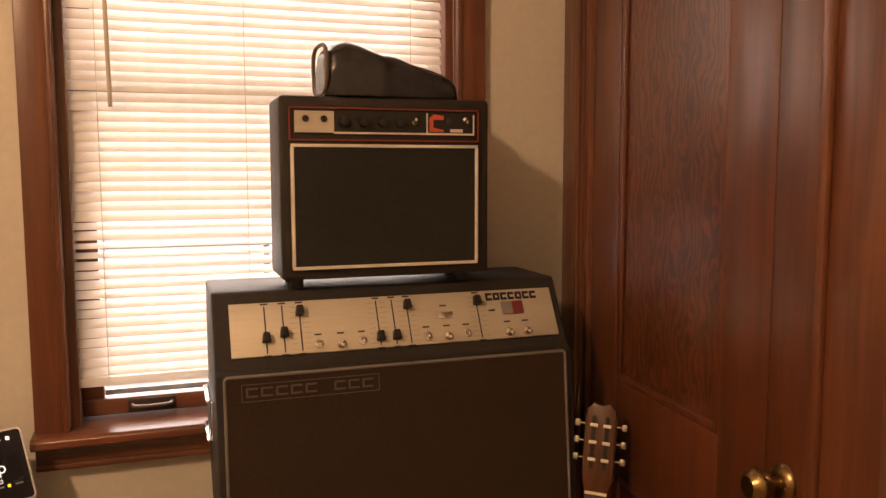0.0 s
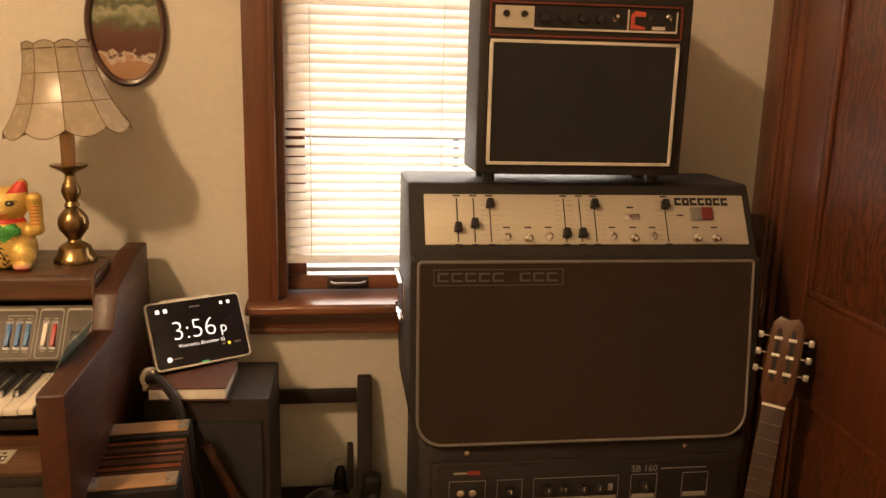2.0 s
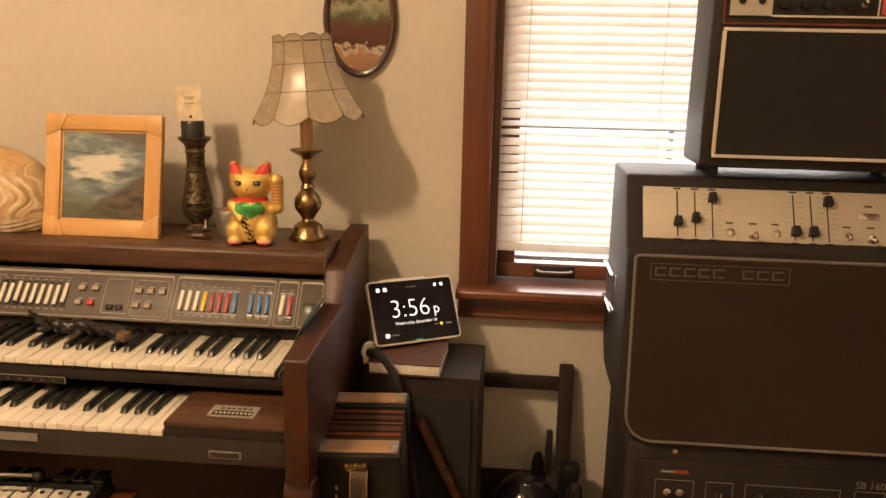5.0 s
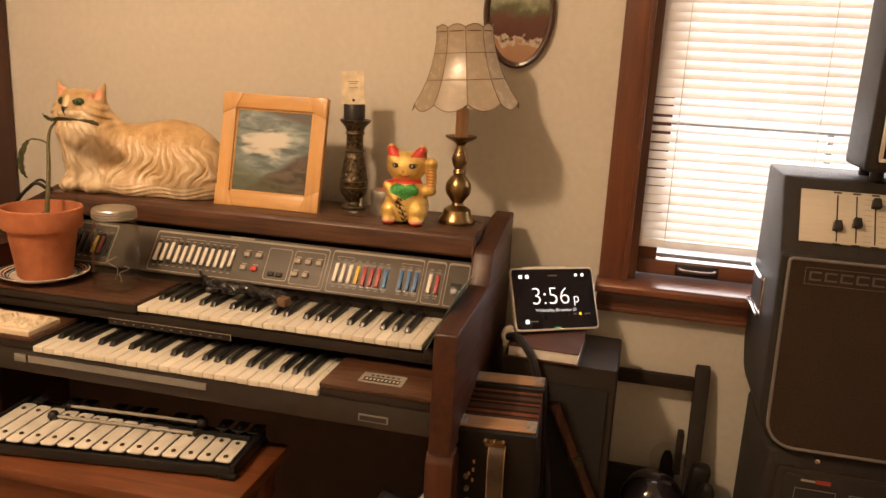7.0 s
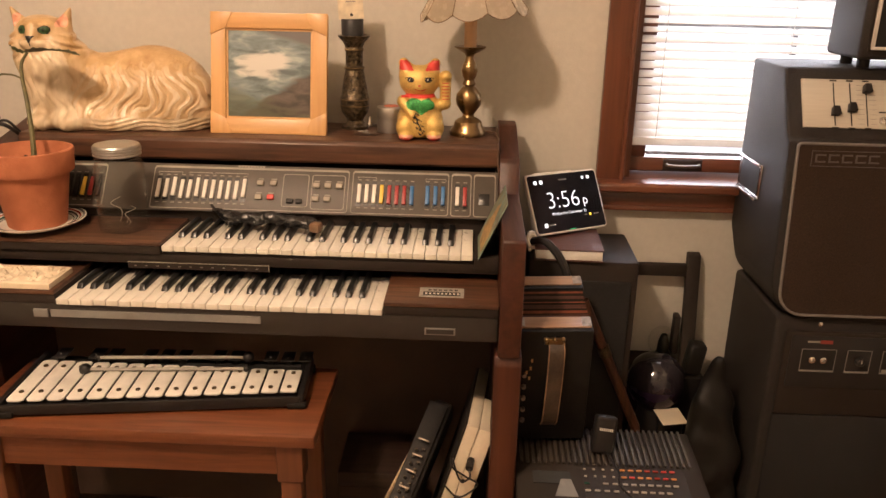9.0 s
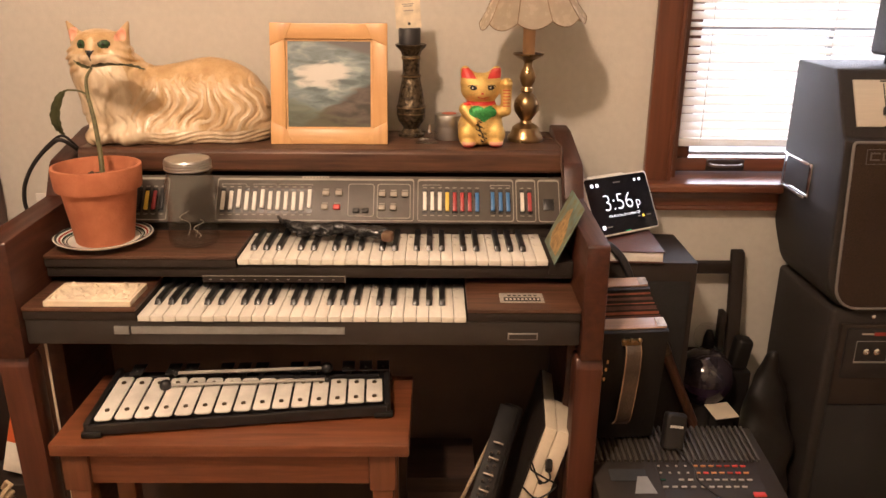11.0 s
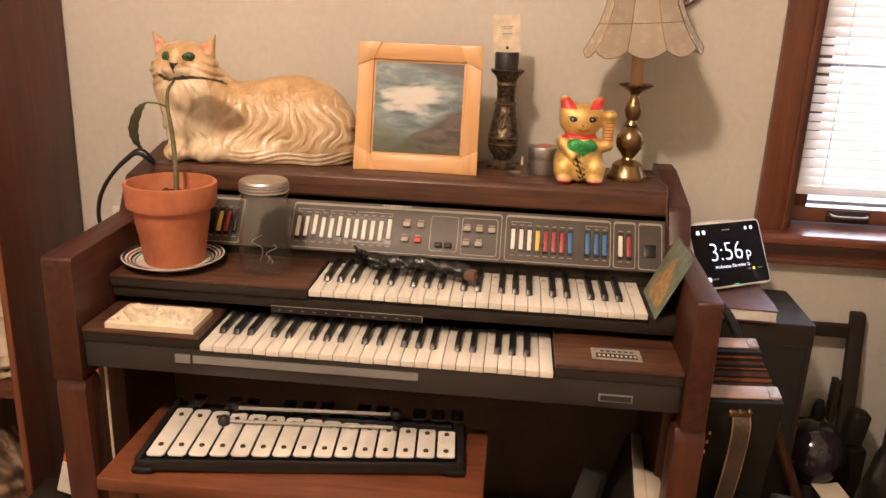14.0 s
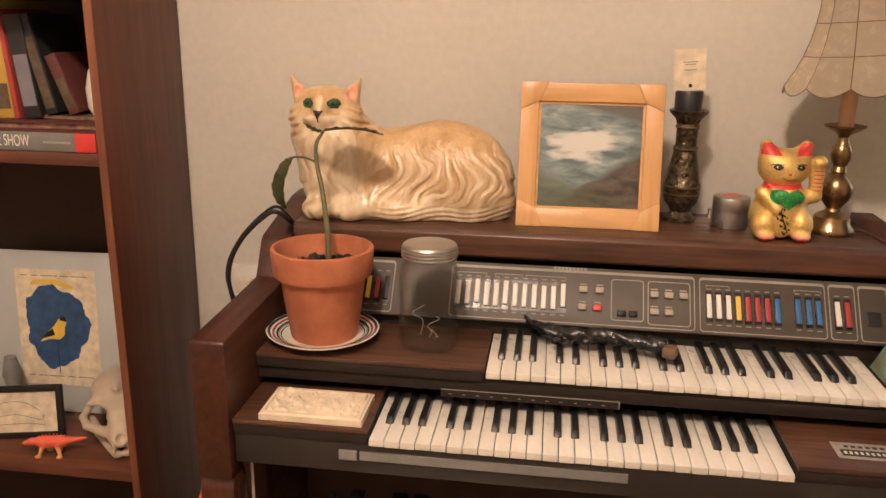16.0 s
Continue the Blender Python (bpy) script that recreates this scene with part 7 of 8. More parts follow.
for i in range(7):
    box(-0.015 + 0.0044 * i, -0.0118 + 0.0044 * i, -0.0128, -0.0121, 0.046, 0.051, bm=g)
part("lettering_bar", g, WTAB, pg, smooth=False)
part("cord", tube(bezier([(0.004, -0.004, 0.004), (0.006, -0.030, 0.004), (0.016, -0.075, -0.010), (0.006, -0.115, -0.020), (0.022, -0.150, -0.030), (0.028, -0.185, -0.030)]), 0.0022, 6), BLACK, pg, "thin black cord")

# ---- leaning under the organ: white keyboard, autoharp, stick ----
def leaning(p0, p1, twist=0):
    """A pose whose z axis runs from p0 to p1 and whose x axis stays nearly level."""
    z = (Vector(p1) - Vector(p0)).normalized()
    x = (Vector((1, 0, 0)) - z * z.x).normalized()
    y = z.cross(x)
    m = Matrix((x, y, z)).transposed().to_4x4()
    return Matrix.Translation(p0) @ m @ pose(0, 0, 0, 0, 0, twist)


az = Vector((0.268, 0.0, 0.963)).normalized()
ax = Vector((0.963, -0.10, -0.268))
ax = (ax - az * ax.dot(az)).normalized()
ay = az.cross(ax)
WL = 0.4765
WKM = Matrix.Translation(Vector((-0.563, 1.19, 0.476)) - az * WL) @ Matrix((ax, ay, az)).transposed().to_4x4()
wk = thing("white_keyboard", WKM, "cream plastic keyboard standing on end under the organ", "keyboard")
part("lower_case", prism([(0, 0), (0.0235, 0), (0.0235, 0.25), (0.004, 0.26), (0, 0.256)], 0.0, WL, "z", 0.002), CREAM, wk)
part("upper_case", prism([(0.0245, 0), (0.0545, 0.0), (0.0555, 0.112), (0.0410, 0.128), (0.0245, 0.132)], 0.001, WL, "z", 0.003), CREAM, wk)
part("base_plate", box(-0.004, -0.0003, 0.004, 0.256, 0.002, WL - 0.001), MATT, wk, "black underside")
for z in (0.168, 0.192, 0.225, 0.250):
    part("socket", lathe([(0.008, 0), (0.0075, 0.0015), (0, 0.0010)], m=pose(0.031, -0.0002, WL - z, 90), segments=14), BLACK, wk)
part("small_socket", lathe([(0.005, 0), (0.0045, 0.0015), (0, 0.0010)], m=pose(0.0285, -0.0002, WL - 0.125, 90), segments=12), BLACK, wk)
part("plug", tube([(0.030, 0, WL - 0.072), (0.030, -0.024, WL - 0.078)], 0.0075, 8), BLACK, wk)
part("loose_wire", tube(bezier([(0.030, -0.024, WL - 0.078), (0.036, -0.035, WL - 0.09), (0.020, -0.03, WL - 0.105), (-0.008, -0.010, WL - 0.075), (0.0, -0.012, WL - 0.095), (0.030, -0.02, WL - 0.100), (0.058, -0.012, WL - 0.115), (0.030, -0.02, WL - 0.150), (-0.006, -0.010, WL - 0.140)]), 0.0020, 6), BLACK, wk)
AHM = leaning((-0.822, 0.92, 0.06), (-0.604, 1.36, 0.485))
ah_ = thing("autoharp", AHM, "black stringed autoharp leaning back under the organ", "autoharp")
part("soundbox", box(-0.012, 0.030, 0.0, 0.09, 0.0, 0.60, 0.008), PITCH, ah_)
part("tuning_board", box(-0.02, 0.022, -0.008, -0.0002, 0.02, 0.59, 0.003), PITCH, ah_)
PIN = finish(lathe([(0.003, 0), (0.0028, 0.012), (0, 0.0125)], segments=8), "tuning_pin", DBRASS)
for i in range(30):
    for j in (0, 1):
        s = new("tuning_pin", PIN)
        s.parent = ah_
        s.matrix_basis = pose(-0.006 + 0.014 * j, -0.0082, 0.05 + 0.0148 * i + 0.006 * j, 90)
LEVER = finish(box(-0.011, 0.011, -0.0035, 0, -0.0018, 0.0018, 0.0006), "lever", DULL)
for i in range(14):
    s = new("lever", LEVER)
    s.parent = ah_
    s.matrix_basis = pose(0.002, -0.0205, 0.06 + 0.034 * i, 0, 0, 0)
solo("wooden_stick", tube([(-0.86, 1.14, 0.01), (-0.655, 1.30, 0.40)], 0.004, 8), ROPE, (0, 0, 0), "thin pale wooden stick leaning under the organ", "stick")
wb = thing("wooden_box", (-0.775, 1.43, 0), "brown wooden box under the organ", "box")
# box wood near black: the shade under the organ is put into its colour
DIMW = wood("shaded_box_wood", (0.020, 0.009, 0.005), (0.050, 0.022, 0.012), "x", 0.6, 0.0, 1.5)
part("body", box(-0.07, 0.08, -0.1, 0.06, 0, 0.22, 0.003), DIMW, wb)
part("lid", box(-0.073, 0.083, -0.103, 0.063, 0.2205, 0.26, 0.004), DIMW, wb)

# ---- left of the organ: cone, cord and hanging white cord ----
ob_ = thing("orange_carton", pose(-1.789, 1.43, 0.2285, 0, 16, 0), "orange and white printed carton leaning on the organ's side", "carton")
part("carton", box(0, 0.095, -0.03, 0.03, 0.080, 0.33, 0.002), ORANGE, ob_)
part("white_band", box(0, 0.095, -0.03, 0.03, 0.0, 0.0798, 0.002), WTAB, ob_, "white lower band")
for i in range(5):
    part("lettering_bar", box(0.045, 0.080, -0.0312, -0.0302, 0.12 + 0.040 * i, 0.148 + 0.040 * i), WTAB, ob_, smooth=False)
solo("dark_crate", box(-0.12, 0.12, -0.05, 0.05, 0, 0.2015, 0.004), MATT, (-1.742, 1.43, 0), "dark crate on the floor beside the organ", "crate")
coil = []
for i in range(60):
    a = i * 0.42
    coil.append((0.02 * math.cos(a * 0.9) + 0.012 * math.sin(i * 1.7), 0.03 * math.cos(a) - 0.01, 0.10 + 0.10 * math.sin(a) + 0.0012 * i))
solo("cotton_cord", tube(coil, 0.005, 6), ROPE, (-1.695, 1.235, 0.06), "loose coil of pale cotton cord", "cord")
solo("cord_stand", box(-0.02, 0.03, -0.03, 0.03, 0, 0.16, 0.003), mat("blue_box", (0.04, 0.14, 0.24), 0.6), (-1.655, 1.225, 0), "small blue box beneath a coil of cord", "box")
solo("hanging_cord", tube(bezier([(-1.565, 1.226, 0.652), (-1.550, 1.224, 0.653), (-1.546, 1.224, 0.640), (-1.546, 1.224, 0.48), (-1.545, 1.226, 0.3), (-1.544, 1.228, 0.003)]), 0.0026, 6), CREAM, (0, 0, 0), "thin white cord hanging below the keyboard", "cord")

# ---- guitar beside the amplifiers ----
GT = pose(0.730, 1.335, 0.0, -8, 2.5, -38) @ Matrix.Diagonal((0.86, 0.9, 1.003, 1))
gt = thing("acoustic_guitar", GT, "brown classical guitar standing beside the amplifier", "guitar")
part("headstock", prism([(-0.026, 0.72), (0.026, 0.72), (0.036, 0.745), (0.034, 0.885), (0.020, 0.90), (0.0, 0.894), (-0.020, 0.90), (-0.034, 0.885), (-0.036, 0.745)], -0.009, 0.009, "y", 0.002), NECKW, gt)
for x in (-0.0155, 0.0155):
    part("slot", prism(rrect(0.005, 0.055, 0.005), -0.0098, -0.0088, "y", m=pose(x, 0, 0.82)), EBONY, gt)
    for z in (0.785, 0.82, 0.855):
        part("string_post", tube([(x - 0.009, -0.0105, z), (x + 0.009, -0.0105, z)], 0.0035, 8), WTAB, gt)
for s in (-1, 1):
    plate_ = part("machine_plate", box(s * 0.0355, s * 0.0375, -0.007, 0.007, 0.768, 0.872, 0.001), BRASS, gt)
    for z in (0.785, 0.82, 0.855):
        part("peg_shaft", tube([(s * 0.037, 0, z), (s * 0.05, 0, z)], 0.0018, 6), CHROME, plate_)
        part("peg_button", box(s * 0.049, s * 0.062, -0.004, 0.004, z - 0.007, z + 0.007, 0.003), ZINC, plate_, "dull metal tuning button")
part("nut", box(-0.0262, 0.0262, -0.012, 0.004, 0.714, 0.7195, 0.001), CERAMIC, gt, "white nut")
part("neck", prism([(-0.025, 0.7135), (0.025, 0.7135), (0.029, 0.36), (-0.029, 0.36)], -0.002, 0.018, "y", 0.004), NECKW, gt)
part("fingerboard", prism([(-0.0255, 0.7135), (0.0255, 0.7135), (0.0295, 0.34), (-0.0295, 0.34)], -0.008, -0.0022, "y", 0.001), FINGERW, gt)
for i in range(12):
    z = 0.7135 - 0.62 * (1 - 2 ** (-(i + 1) / 12))
    part("fret", tube([(-0.026, -0.0085, z), (0.026, -0.0085, z)], 0.0008, 5), DULL, gt)
for i in range(6):
    x = -0.019 + 0.0076 * i
    part("string", tube([(x * 1.0, -0.0125, 0.7165), (x * 1.25, -0.012, 0.12)], 0.0004, 4), DBRASS, gt)
bodyo = []
for k in range(40):
    a = 2 * math.pi * k / 40
    zz = 0.20 * math.sin(a)
    ww = math.cos(a) * (0.165 - 0.03 * (1 + math.sin(a)) + 0.02 * math.cos(4 * a))
    bodyo.append((ww * 0.8, 0.2 + zz * 0.9))
part("body", prism(bodyo, 0.0, 0.09, "y", 0.004), NECKW, gt)
solo("loose_wires", tube(bezier([(0.80, 1.46, 0.90), (0.807, 1.47, 0.93), (0.82, 1.48, 0.91), (0.815, 1.475, 0.87)]), 0.0012, 5), CHROME, (0, 0, 0), "curled loose string ends on the headstock", "string")

# soft bag on the small amplifier
def bag_field(x, y, z):
    h = 0.108 - 0.062 * np.clip((x + 0.085) / 0.23, 0, 1)
    w = 0.062 - 0.016 * np.clip((x + 0.02) / 0.17, 0, 1)
    q = (np.abs(y / w) ** 3.2 + np.abs(np.maximum(z, 0) / h) ** 4 + np.abs((x - 0.008) / 0.145) ** 7) ** (1 / 3.6) - 1
    f = q * 0.045 + 0.0006 * np.sin(x * 55 + 3 * np.sin(z * 50)) * np.sin(z * 40 + y * 60) + 0.0005 * np.sin(y * 110 + x * 70)
    return np.maximum(np.maximum(f, 0.0005 - z), -(x + 0.132))


me = sculpt(bag_field, (-0.16, -0.08, -0.006), (0.165, 0.08, 0.125), 0.0036)
me.materials.append(mat("glossy_black_vinyl", (0.018, 0.019, 0.022), 0.22, var=0.3, scale=40, bump=0.15, fine=60))
bag = new("vinyl_bag", me)
bag.matrix_basis = SM @ pose(0.012, -0.012, 0.3595, 0, 0, 3)
tagged(bag, "glossy black vinyl pouch lying on the small amplifier", "bag")
sq = lambda v: math.copysign(abs(v) ** 0.6, v)
ring = [(-0.131, 0.056 * sq(math.cos(2 * math.pi * k / 32)), 0.053 + 0.047 * sq(math.sin(2 * math.pi * k / 32))) for k in range(33)]
part("zip", tube(ring, 0.004, 6), mat("brown_zip", (0.10, 0.06, 0.04), 0.5), bag, "brown zipped edge")

# ---- bookcase ----
QX1, QX0, QY0, QY1 = -1.874, -2.80, 1.44, 1.762
QB = (-2.337, 1.60, 0)
bc = thing("bookcase", QB, "tall dark red-brown wooden bookcase with worn edges", "bookcase")
qp = lambda name, bm, material, label="", smooth=True: part(name, bm, material, bc, label, smooth, shift=QB)
for x0, x1 in ((QX1 - 0.016, QX1), (QX0, QX0 + 0.016)):
    qp("side_panel", box(x0, x1, QY0 + 0.003, QY1, 0, 2.05, 0.001), CASEW)
    qp("front_edge", box(x0 + 0.0005, x1 - 0.0005, QY0, QY0 + 0.0028, 0.0, 2.05, 0.001), EDGEW, "worn lighter front edge")
qp("back_panel", box(QX0 + 0.0165, QX1 - 0.0165, QY1 - 0.008, QY1, 0.05, 2.02), mat("dark_back_board", (0.055, 0.028, 0.018), 0.8, bump=0.1))
for z in (0.05, 0.423, 1.066, 1.36, 1.70, 2.02):
    qp("shelf", box(QX0 + 0.0165, QX1 - 0.0165, QY0 + 0.004, QY1 - 0.0085, z, z + 0.023, 0.0015), CASEW_X)
S1, S2 = 0.4465, 1.0895


def book(m, w, d, h, cover, label, name="book", band=None):
    """A closed book: w thick, d deep, h tall, spine at -y."""
    b = thing(name, m, label, "book", "books on the shelf")
    part("page_block", box(-w / 2 + 0.002, w / 2 - 0.002, -d / 2 + 0.004, d / 2 - 0.003, 0.003, h - 0.003), PAPER, b)
    part("spine", box(-w / 2, w / 2, -d / 2, -d / 2 + 0.003, 0, h, 0.001), cover, b)
    for s in (-1, 1):
        part("cover", box(s * (w / 2 - 0.002), s * w / 2, -d / 2 + 0.0032, d / 2, 0, h, 0.0006), cover, b)
    if band:
        part("spine_label", box(-w / 2 + 0.003, w / 2 - 0.003, -d / 2 - 0.0006, -d / 2, h * band[1], h * band[2]), band[0], b, smooth=False)
    return b


cv = lambda n, c: mat(n, c, 0.45, var=0.1, bump=0.06)
GREYC, YC, RC, KC, DC = cv("grey_book_cover", (0.16, 0.16, 0.15)), cv("yellow_book_cover", (0.46, 0.30, 0.04)), cv("red_book_cover", (0.35, 0.05, 0.04)), cv("black_book_cover", (0.02, 0.02, 0.022)), cv("dark_red_book_cover", (0.10, 0.03, 0.025))
flat = thing("book", pose(-2.034, 1.60, S2 + 0.0005), "thick grey hardback with white title lettering, lying flat", "book", "books on the shelf")
part("page_block", box(-0.135, 0.13, -0.148, 0.11, 0.003, 0.03), PAPER, flat)
part("spine", box(-0.138, 0.098, -0.152, -0.1485, 0, 0.034, 0.001), GREYC, flat)
part("red_spine_end", box(0.0982, 0.138, -0.153, -0.1485, 0, 0.0342, 0.001), RED, flat, "bright red spine end")
for z in (0.0005, 0.0312):
    part("cover", box(-0.138, 0.138, -0.148, 0.115, z, z + 0.0026, 0.0006), DC, flat)
words("2 SHOW", 0.030, pose(-0.022, -0.1525, 0.017) @ Matrix.Diagonal((0.55, 1, 1, 1)), WTAB, flat, "title_lettering")
part("lettering_bar", box(0.036, 0.090, -0.1527, -0.152, 0.0145, 0.0185), LINE, flat, smooth=False)
f2 = thing("book", pose(-2.03, 1.615, S2 + 0.035, 0, 0, 2), "dark red paperback lying on a thicker book", "book", "books on the shelf")
DIMP = mat("dim_aged_pages", (0.22, 0.13, 0.085), 0.7, var=0.5, scale=60)
part("page_block", box(-0.118, 0.126, -0.13, 0.1, 0.0016, 0.010), DIMP, f2)
part("cover", box(-0.12, 0.13, -0.134, 0.104, 0.0102, 0.0118, 0.0005), DC, f2)
part("cover", box(-0.12, 0.13, -0.134, 0.104, 0.0, 0.0014, 0.0005), DC, f2)
f3 = thing("magazine", pose(-1.97, 1.63, S2 + 0.048, 0, 0, -6), "thin glossy magazine lying on the books", "magazine")
part("page_block", box(-0.08, 0.07, -0.10, 0.09, 0, 0.005), DIMP, f3)
part("cover", box(-0.081, 0.071, -0.101, 0.091, 0.0052, 0.0062), mat("mottled_magazine_cover", (0.22, 0.10, 0.06), 0.3, var=0.8, scale=30, second=(0.4, 0.3, 0.2)), f3)
z2 = S2 + 0.047
MAGC = mat("mottled_case_print", (0.62, 0.50, 0.30), 0.4, var=0.9, scale=75, second=(0.14, 0.10, 0.06), bump=0.02)


def leaner(x, z, a, w, d, h, cover, label, band=None):
    """A book leaning to the left on its neighbours."""
    return book(pose(x, 1.605, z + w / 2 * math.sin(radians(a)), 0, -a, 0), w, d, h, cover, label, band=band)


leaner(-2.120, z2, 3, 0.034, 0.16, 0.215, YC, "yellow paperback standing on the shelf", (MAGC, 0.08, 0.30))
leaner(-2.097, z2, 4, 0.010, 0.16, 0.20, RC, "thin red paperback standing on the shelf")
leaner(-2.066, z2, 6, 0.034, 0.155, 0.19, KC, "black paperback with grey spine label", (cv("grey_violet_label", (0.20, 0.19, 0.22)), 0.12, 0.62))
leaner(-2.027, S2 + 0.0548, 13, 0.024, 0.15, 0.185, KC, "black video case with pale lettering panel", (MAGC, 0.06, 0.78))
leaner(-1.985, S2 + 0.0548, 20, 0.022, 0.14, 0.115, DC, "small dark red book leaning on others", (MAGC, 0.1, 0.6))
for i, c in enumerate((DC, KC, RC, KC, YC, DC)):
    book(pose(-2.30 - 0.035 * i, 1.60, S2 + 0.0005, 0, 2 + i * 0.3, 0), 0.030, 0.16, 0.20 + 0.01 * (i % 3), c, "row of upright paperback books on the shelf")
orn = thing("white_ornament", (-1.936, 1.555, S2 + 0.0548), "white ceramic ornament at the shelf's end", "ornament")
part("body", lathe([(0.02, 0), (0.028, 0.015), (0.030, 0.05), (0.022, 0.085), (0.010, 0.10), (0, 0.102)]), CERAMIC, orn)

# bird print on a pale mount, leaning at the back of the lower bay
BP = pose(-2.160, 1.660, S1 - 0.0, -5, -1.0, 0)
bp = thing("bird_print", BP, "pale blue mounted print of a yellow bird on blue", "picture")
part("mount", box(-0.17, 0.140, 0, 0.004, 0, 0.377, 0.001), mat("pale_blue_mount", (0.50, 0.53, 0.52), 0.7, var=0.05, scale=10), bp)
part("print_sheet", box(-0.105, 0.088, -0.0012, -0.0002, 0.065, 0.335), PAPER, bp, "aged music sheet", smooth=False)
for k in range(7):
    for z in (0.085, 0.32):
        part("lettering_bar", box(-0.09 + 0.024 * k, -0.075 + 0.024 * k + 0.004 * (k % 3), -0.0016, -0.0013, z, z + 0.002), GREY, bp, smooth=False)
pts = []
rnd = random.Random(8)
for k in range(90):
    a = 2 * math.pi * k / 90
    r = 1 + 0.07 * math.sin(3 * a + 1) + 0.035 * math.sin(7 * a + 2) + 0.03 * math.sin(13 * a) + rnd.uniform(-0.03, 0.02)
    pts.append((-0.012 + 0.076 * r * math.cos(a), 0.205 + 0.096 * r * math.sin(a)))
part("blue_ground", prism(pts, -0.0018, -0.0013, "y"), mat("deep_blue_paint", (0.03, 0.075, 0.19), 0.6, var=0.35, scale=40), bp, "deep blue brushed oval", smooth=False)
bird = [(-0.034, 0.172), (-0.016, 0.178), (0.004, 0.178), (0.014, 0.186), (0.016, 0.200), (0.020, 0.212), (0.012, 0.220), (0.004, 0.216), (-0.004, 0.204), (-0.018, 0.192)]
bird = [(-0.012 + 1.25 * x, 0.195 + 1.25 * (z - 0.195)) for x, z in bird]
part("bird_shape", prism(bird, -0.0024, -0.0019, "y"), YELL, bp, "yellow bird shape", smooth=False)
part("bird_cap", prism([(-0.004, 0.219), (0.013, 0.216), (0.011, 0.228), (0.001, 0.229)], -0.003, -0.0025, "y"), EBONY, bp, smooth=False)
part("bird_wing", prism([(-0.050, 0.174), (-0.017, 0.184), (-0.022, 0.199), (-0.037, 0.189)], -0.003, -0.0025, "y"), EBONY, bp, smooth=False)
part("twig_line", box(-0.013, -0.0113, -0.0024, -0.0019, 0.095, 0.174), EBONY, bp, smooth=False)
part("yellow_stroke", prism([(-0.07, 0.300), (-0.02, 0.304), (0.03, 0.292), (0.038, 0.298), (-0.005, 0.314), (-0.06, 0.311)], -0.0024, -0.0019, "y"), YELL, bp, smooth=False)

# small framed drawing, toy, skull
SF = pose(-2.198, 1.528, S1, -10, -2, 10)
sf = thing("framed_drawing", SF, "small black framed pencil drawing leaning on the shelf", "picture frame")
fw, fh, ft = 0.10, 0.115, 0.013
part("drawing", box(-fw + ft, fw - ft, 0.004, 0.006, ft, fh - ft), PAPER, sf, smooth=False)
for b in (box(-fw, -fw + ft, 0, 0.012, 0, fh, 0.0015), box(fw - ft, fw, 0, 0.012, 0, fh, 0.0015), box(-fw + ft, fw - ft, 0.0002, 0.0118, 0, ft, 0.001), box(-fw + ft, fw - ft, 0.0002, 0.0118, fh - ft, fh, 0.001)):
    part("frame_bar", b, BLACK, sf)
for pts in ([(-0.05, 0.07), (-0.02, 0.08), (0.02, 0.078), (0.05, 0.06)], [(-0.06, 0.045), (0.0, 0.052), (0.05, 0.04), (0.06, 0.05)], [(-0.05, 0.03), (0.02, 0.032), (0.06, 0.028)]):
    part("pencil_line", tube(bezier([(x, 0.0036, z) for x, z in pts]), 0.0006, 4), GREY, sf)


def dino_field(x, y, z):
    f = capsule(x, y, z, (-0.014, 0, 0.026), (0.016, 0, 0.027), 0.0115, 0.0115)
    f = blend(f, capsule(x, y, z, (0.016, 0, 0.027), (0.062, 0.006, 0.032), 0.009, 0.0018), 0.006)
    f = blend(f, capsule(x, y, z, (-0.016, 0, 0.027), (-0.034, -0.004, 0.030), 0.008, 0.006), 0.005)
    f = blend(f, capsule(x, y, z, (-0.034, -0.004, 0.030), (-0.046, -0.006, 0.027), 0.006, 0.004), 0.003)
    for px, py, dx in ((-0.014, -0.008, -0.006), (-0.012, 0.009, 0.003), (0.014, -0.009, 0.006), (0.013, 0.009, -0.004)):
        f = blend(f, capsule(x, y, z, (px, py, 0.022), (px + dx, py * 1.5, 0.003), 0.0048, 0.003), 0.003)
        f = blend(f, egg(x, y, z, (px + dx - 0.003, py * 1.5, 0.0025), (0.006, 0.004, 0.003)), 0.002)
    for k in range(9):
        sx = -0.024 + 0.0068 * k
        f = blend(f, capsule(x, y, z, (sx, 0, 0.034), (sx + 0.002, 0, 0.044 - 0.0003 * (k - 4) ** 2), 0.003, 0.0012), 0.002)
    return f


me = sculpt(dino_field, (-0.058, -0.022, -0.003), (0.07, 0.022, 0.052), 0.0016, lambda x, y, z: (z < 0.022).astype(int))
me.materials.append(mat("red_orange_rubber", (0.70, 0.12, 0.05), 0.45, bump=0.1))
me.materials.append(mat("pale_orange_rubber", (0.72, 0.36, 0.14), 0.45, bump=0.1))
dino = new("toy_dinosaur", me)
dino.matrix_basis = pose(-2.083, 1.480, S1 + 0.0003, 0, 0, 9) @ Matrix.Diagonal((1.12, 1.12, 1.12, 1))
tagged(dino, "red and orange rubber toy dinosaur with spiny back", "toy")


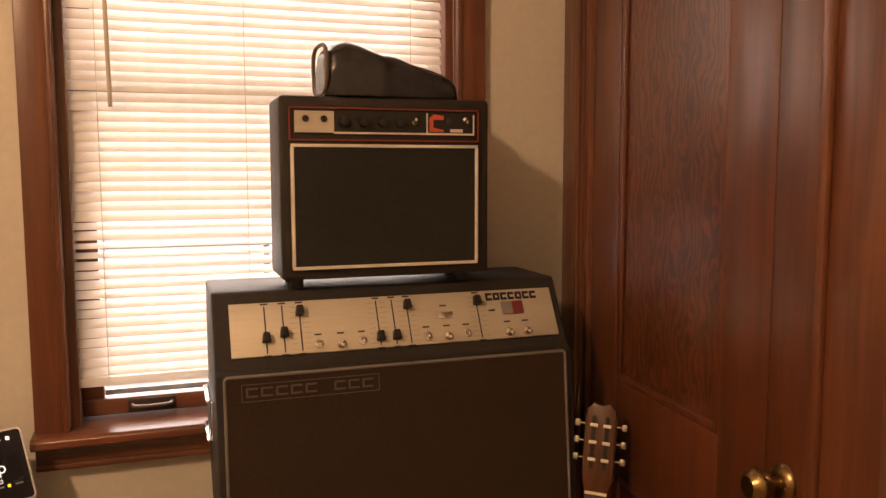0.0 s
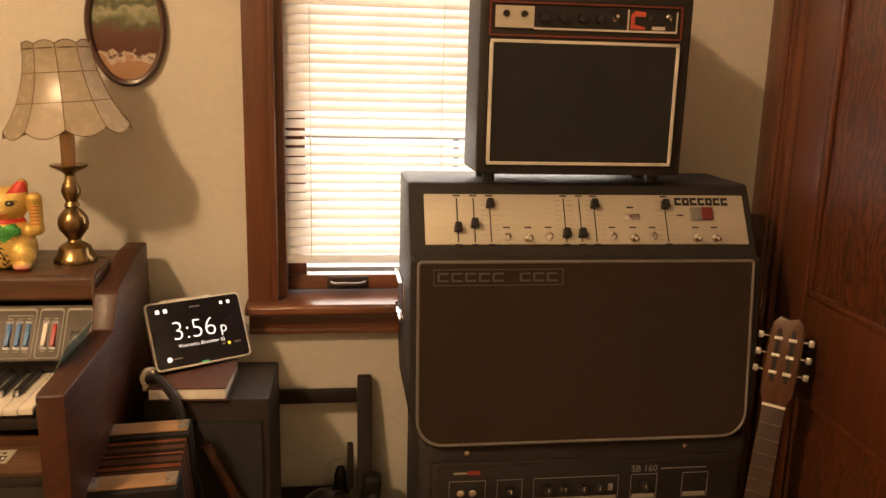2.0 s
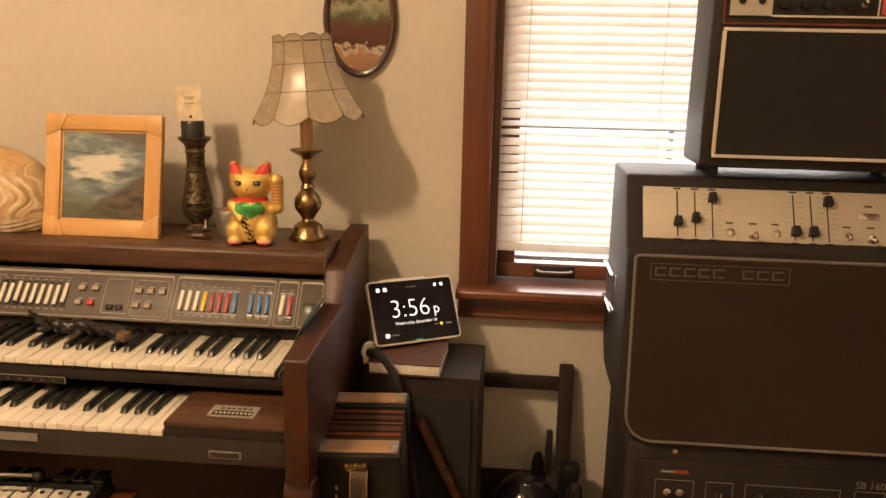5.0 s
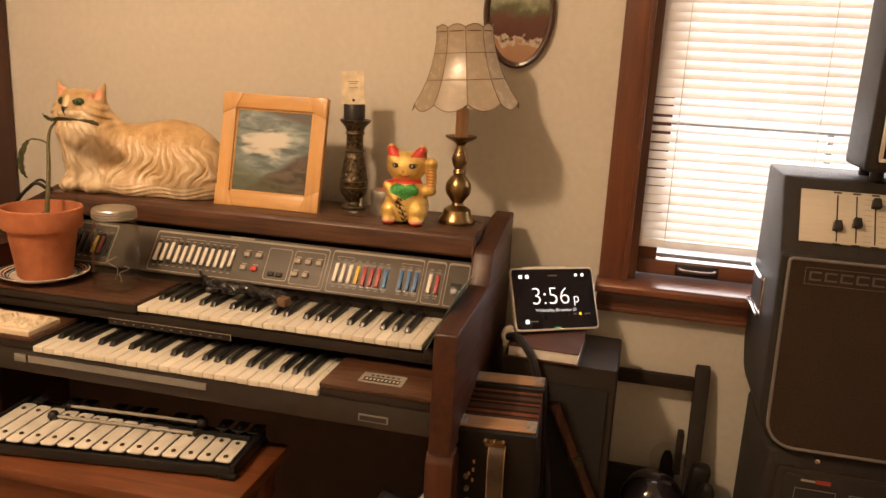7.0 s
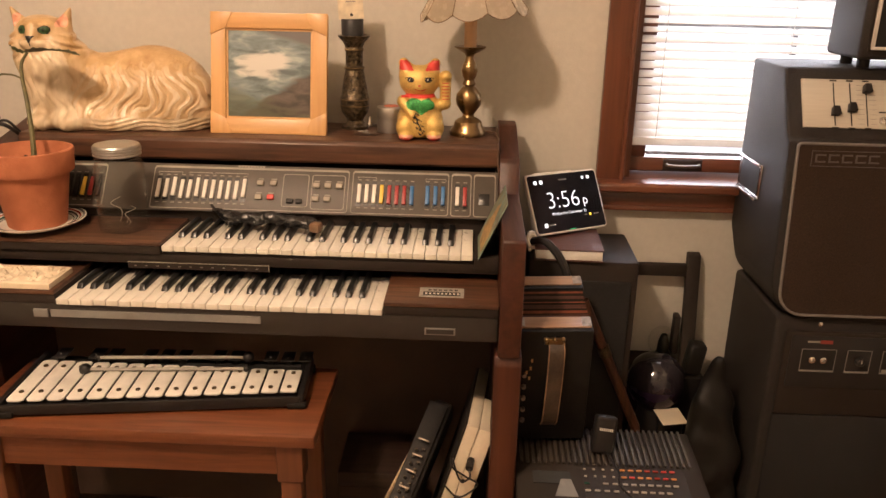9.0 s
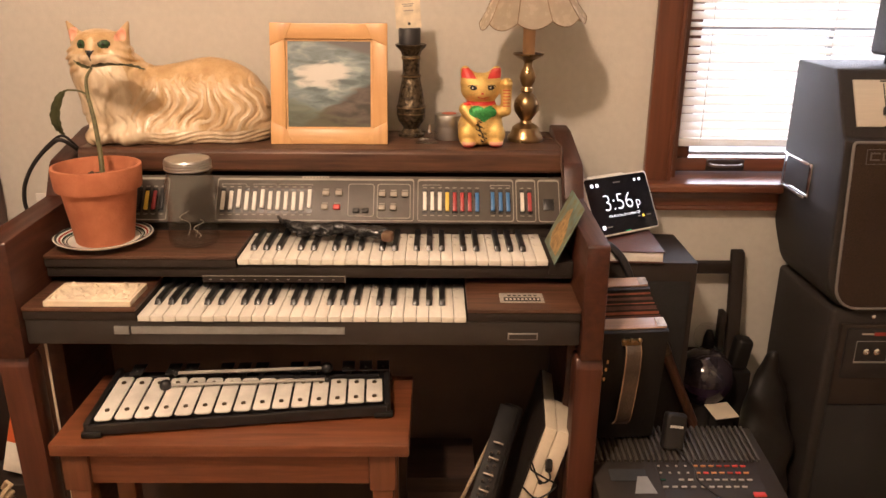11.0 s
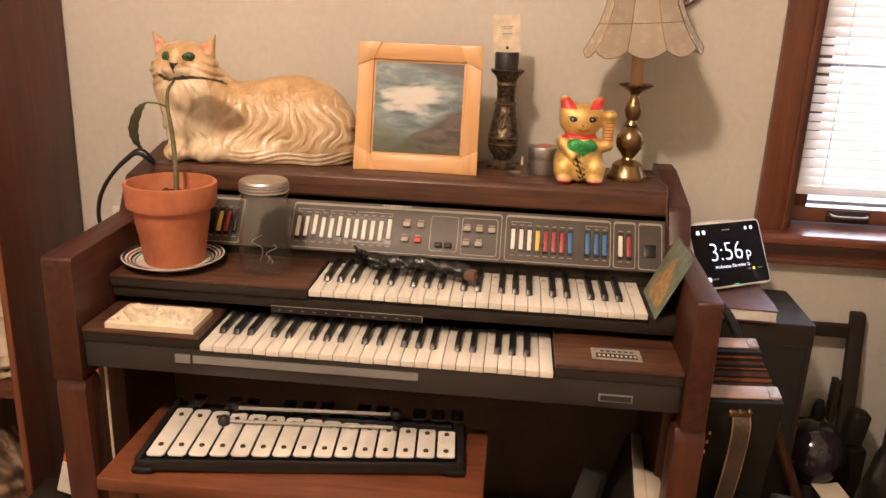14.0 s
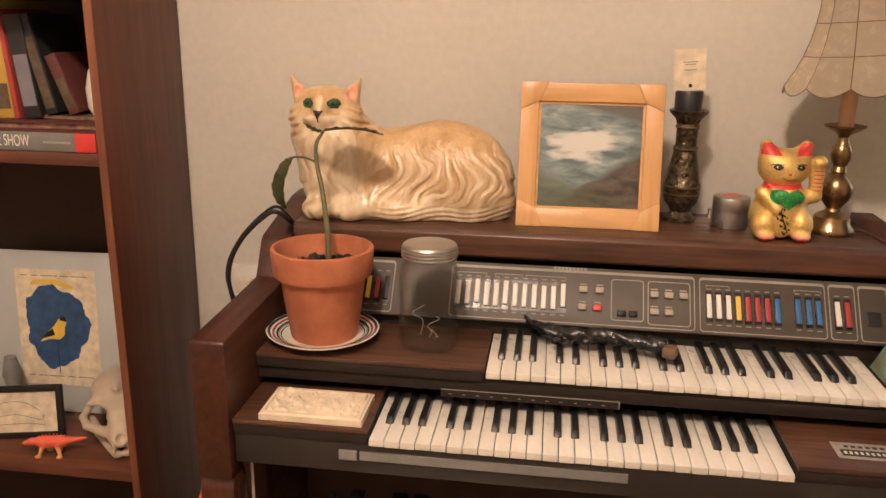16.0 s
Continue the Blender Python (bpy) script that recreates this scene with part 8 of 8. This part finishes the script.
def skull_field(x, y, z):
    f = egg(x, y, z, (0, 0.035, 0.088), (0.046, 0.056, 0.040))
    f = blend(f, egg(x, y, z, (0, -0.004, 0.080), (0.040, 0.030, 0.028)), 0.015)
    f = blend(f, capsule(x, y, z, (0, -0.012, 0.074), (0.0, -0.076, 0.040), 0.024, 0.015), 0.016)
    f = blend(f, egg(x, y, z, (0, -0.055, 0.040), (0.022, 0.030, 0.015)), 0.01)
    f = blend(f, capsule(x, y, z, (0, -0.02, 0.116), (0, 0.07, 0.118), 0.004, 0.005), 0.012)
    for s in (-1, 1):
        f = np.maximum(f, -egg(x, y, z, (s * 0.036, -0.026, 0.068), (0.022, 0.026, 0.020)))
        f = np.maximum(f, -egg(x, y, z, (s * 0.040, 0.008, 0.058), (0.022, 0.034, 0.026)))
        f = blend(f, capsule(x, y, z, (s * 0.044, 0.045, 0.066), (s * 0.060, 0.010, 0.054), 0.007, 0.006), 0.005)
        f = blend(f, capsule(x, y, z, (s * 0.060, 0.010, 0.054), (s * 0.053, -0.022, 0.050), 0.006, 0.007), 0.004)
        f = blend(f, capsule(x, y, z, (s * 0.053, -0.022, 0.050), (s * 0.020, -0.048, 0.042), 0.007, 0.010), 0.006)
        f = blend(f, capsule(x, y, z, (s * 0.032, -0.004, 0.094), (s * 0.047, -0.004, 0.086), 0.007, 0.004), 0.006)
        f = np.minimum(f, capsule(x, y, z, (s * 0.046, 0.030, 0.040), (s * 0.036, 0.020, 0.012), 0.006, 0.009))
        f = blend(f, capsule(x, y, z, (s * 0.036, 0.020, 0.010), (s * 0.008, -0.074, 0.010), 0.009, 0.008), 0.006)
        for k in range(6):
            ty = -0.030 - 0.008 * k
            tx = s * (0.024 - 0.0022 * k)
            f = np.minimum(f, capsule(x, y, z, (tx, ty, 0.030), (tx, ty, 0.022), 0.0036, 0.0022))
        f = np.minimum(f, capsule(x, y, z, (s * 0.011, -0.082, 0.034), (s * 0.012, -0.084, 0.014), 0.0038, 0.0014))
    f = np.maximum(f, -egg(x, y, z, (0, -0.090, 0.047), (0.009, 0.014, 0.010)))
    f = f + 0.0007 * np.sin(x * 150 + y * 90) * np.sin(z * 170)
    return np.maximum(f, 0.0008 - z)


me = sculpt(skull_field, (-0.075, -0.115, -0.006), (0.075, 0.10, 0.145), 0.0025)
me.materials.append(BONE)
sk = new("animal_skull", me)
sk.matrix_basis = pose(-1.976, 1.562, S1 + 0.0003, 0, 0, 30) @ Matrix.Diagonal((1.2, 1.12, 1.12, 1))
tagged(sk, "weathered pale animal skull on the shelf", "skull")
swirl = thing("pale_figurine", (-2.255, 1.615, S1), "pale glass figurine on the shelf", "figurine")
part("body", lathe([(0.02, 0), (0.022, 0.01), (0.010, 0.05), (0.020, 0.11), (0.012, 0.15), (0, 0.152)]), GREY, swirl)

# wicker basket and crumpled paper in the bottom bay
def heap(x, y, z):
    f = egg(x, y, z, (0, 0, 0.06), (0.13, 0.09, 0.13))
    return np.maximum(f + 0.010 * np.sin(x * 62 + 2 * np.sin(z * 45)) * np.sin(z * 70 + y * 40) + 0.005 * np.sin(x * 150 + y * 130 + z * 90), 0.0005 - z)


me = sculpt(heap, (-0.17, -0.13, -0.01), (0.17, 0.13, 0.225), 0.006)
me.materials.append(mat("crumpled_brown_wrap", (0.14, 0.085, 0.045), 0.6, var=0.6, scale=25, second=(0.30, 0.20, 0.11), bump=0.6, fine=50))
hp = new("paper_wrap", me)
hp.matrix_basis = pose(-2.06, 1.56, 0.0735)
tagged(hp, "crumpled brown wrapping paper in the bottom of the bookcase", "paper")
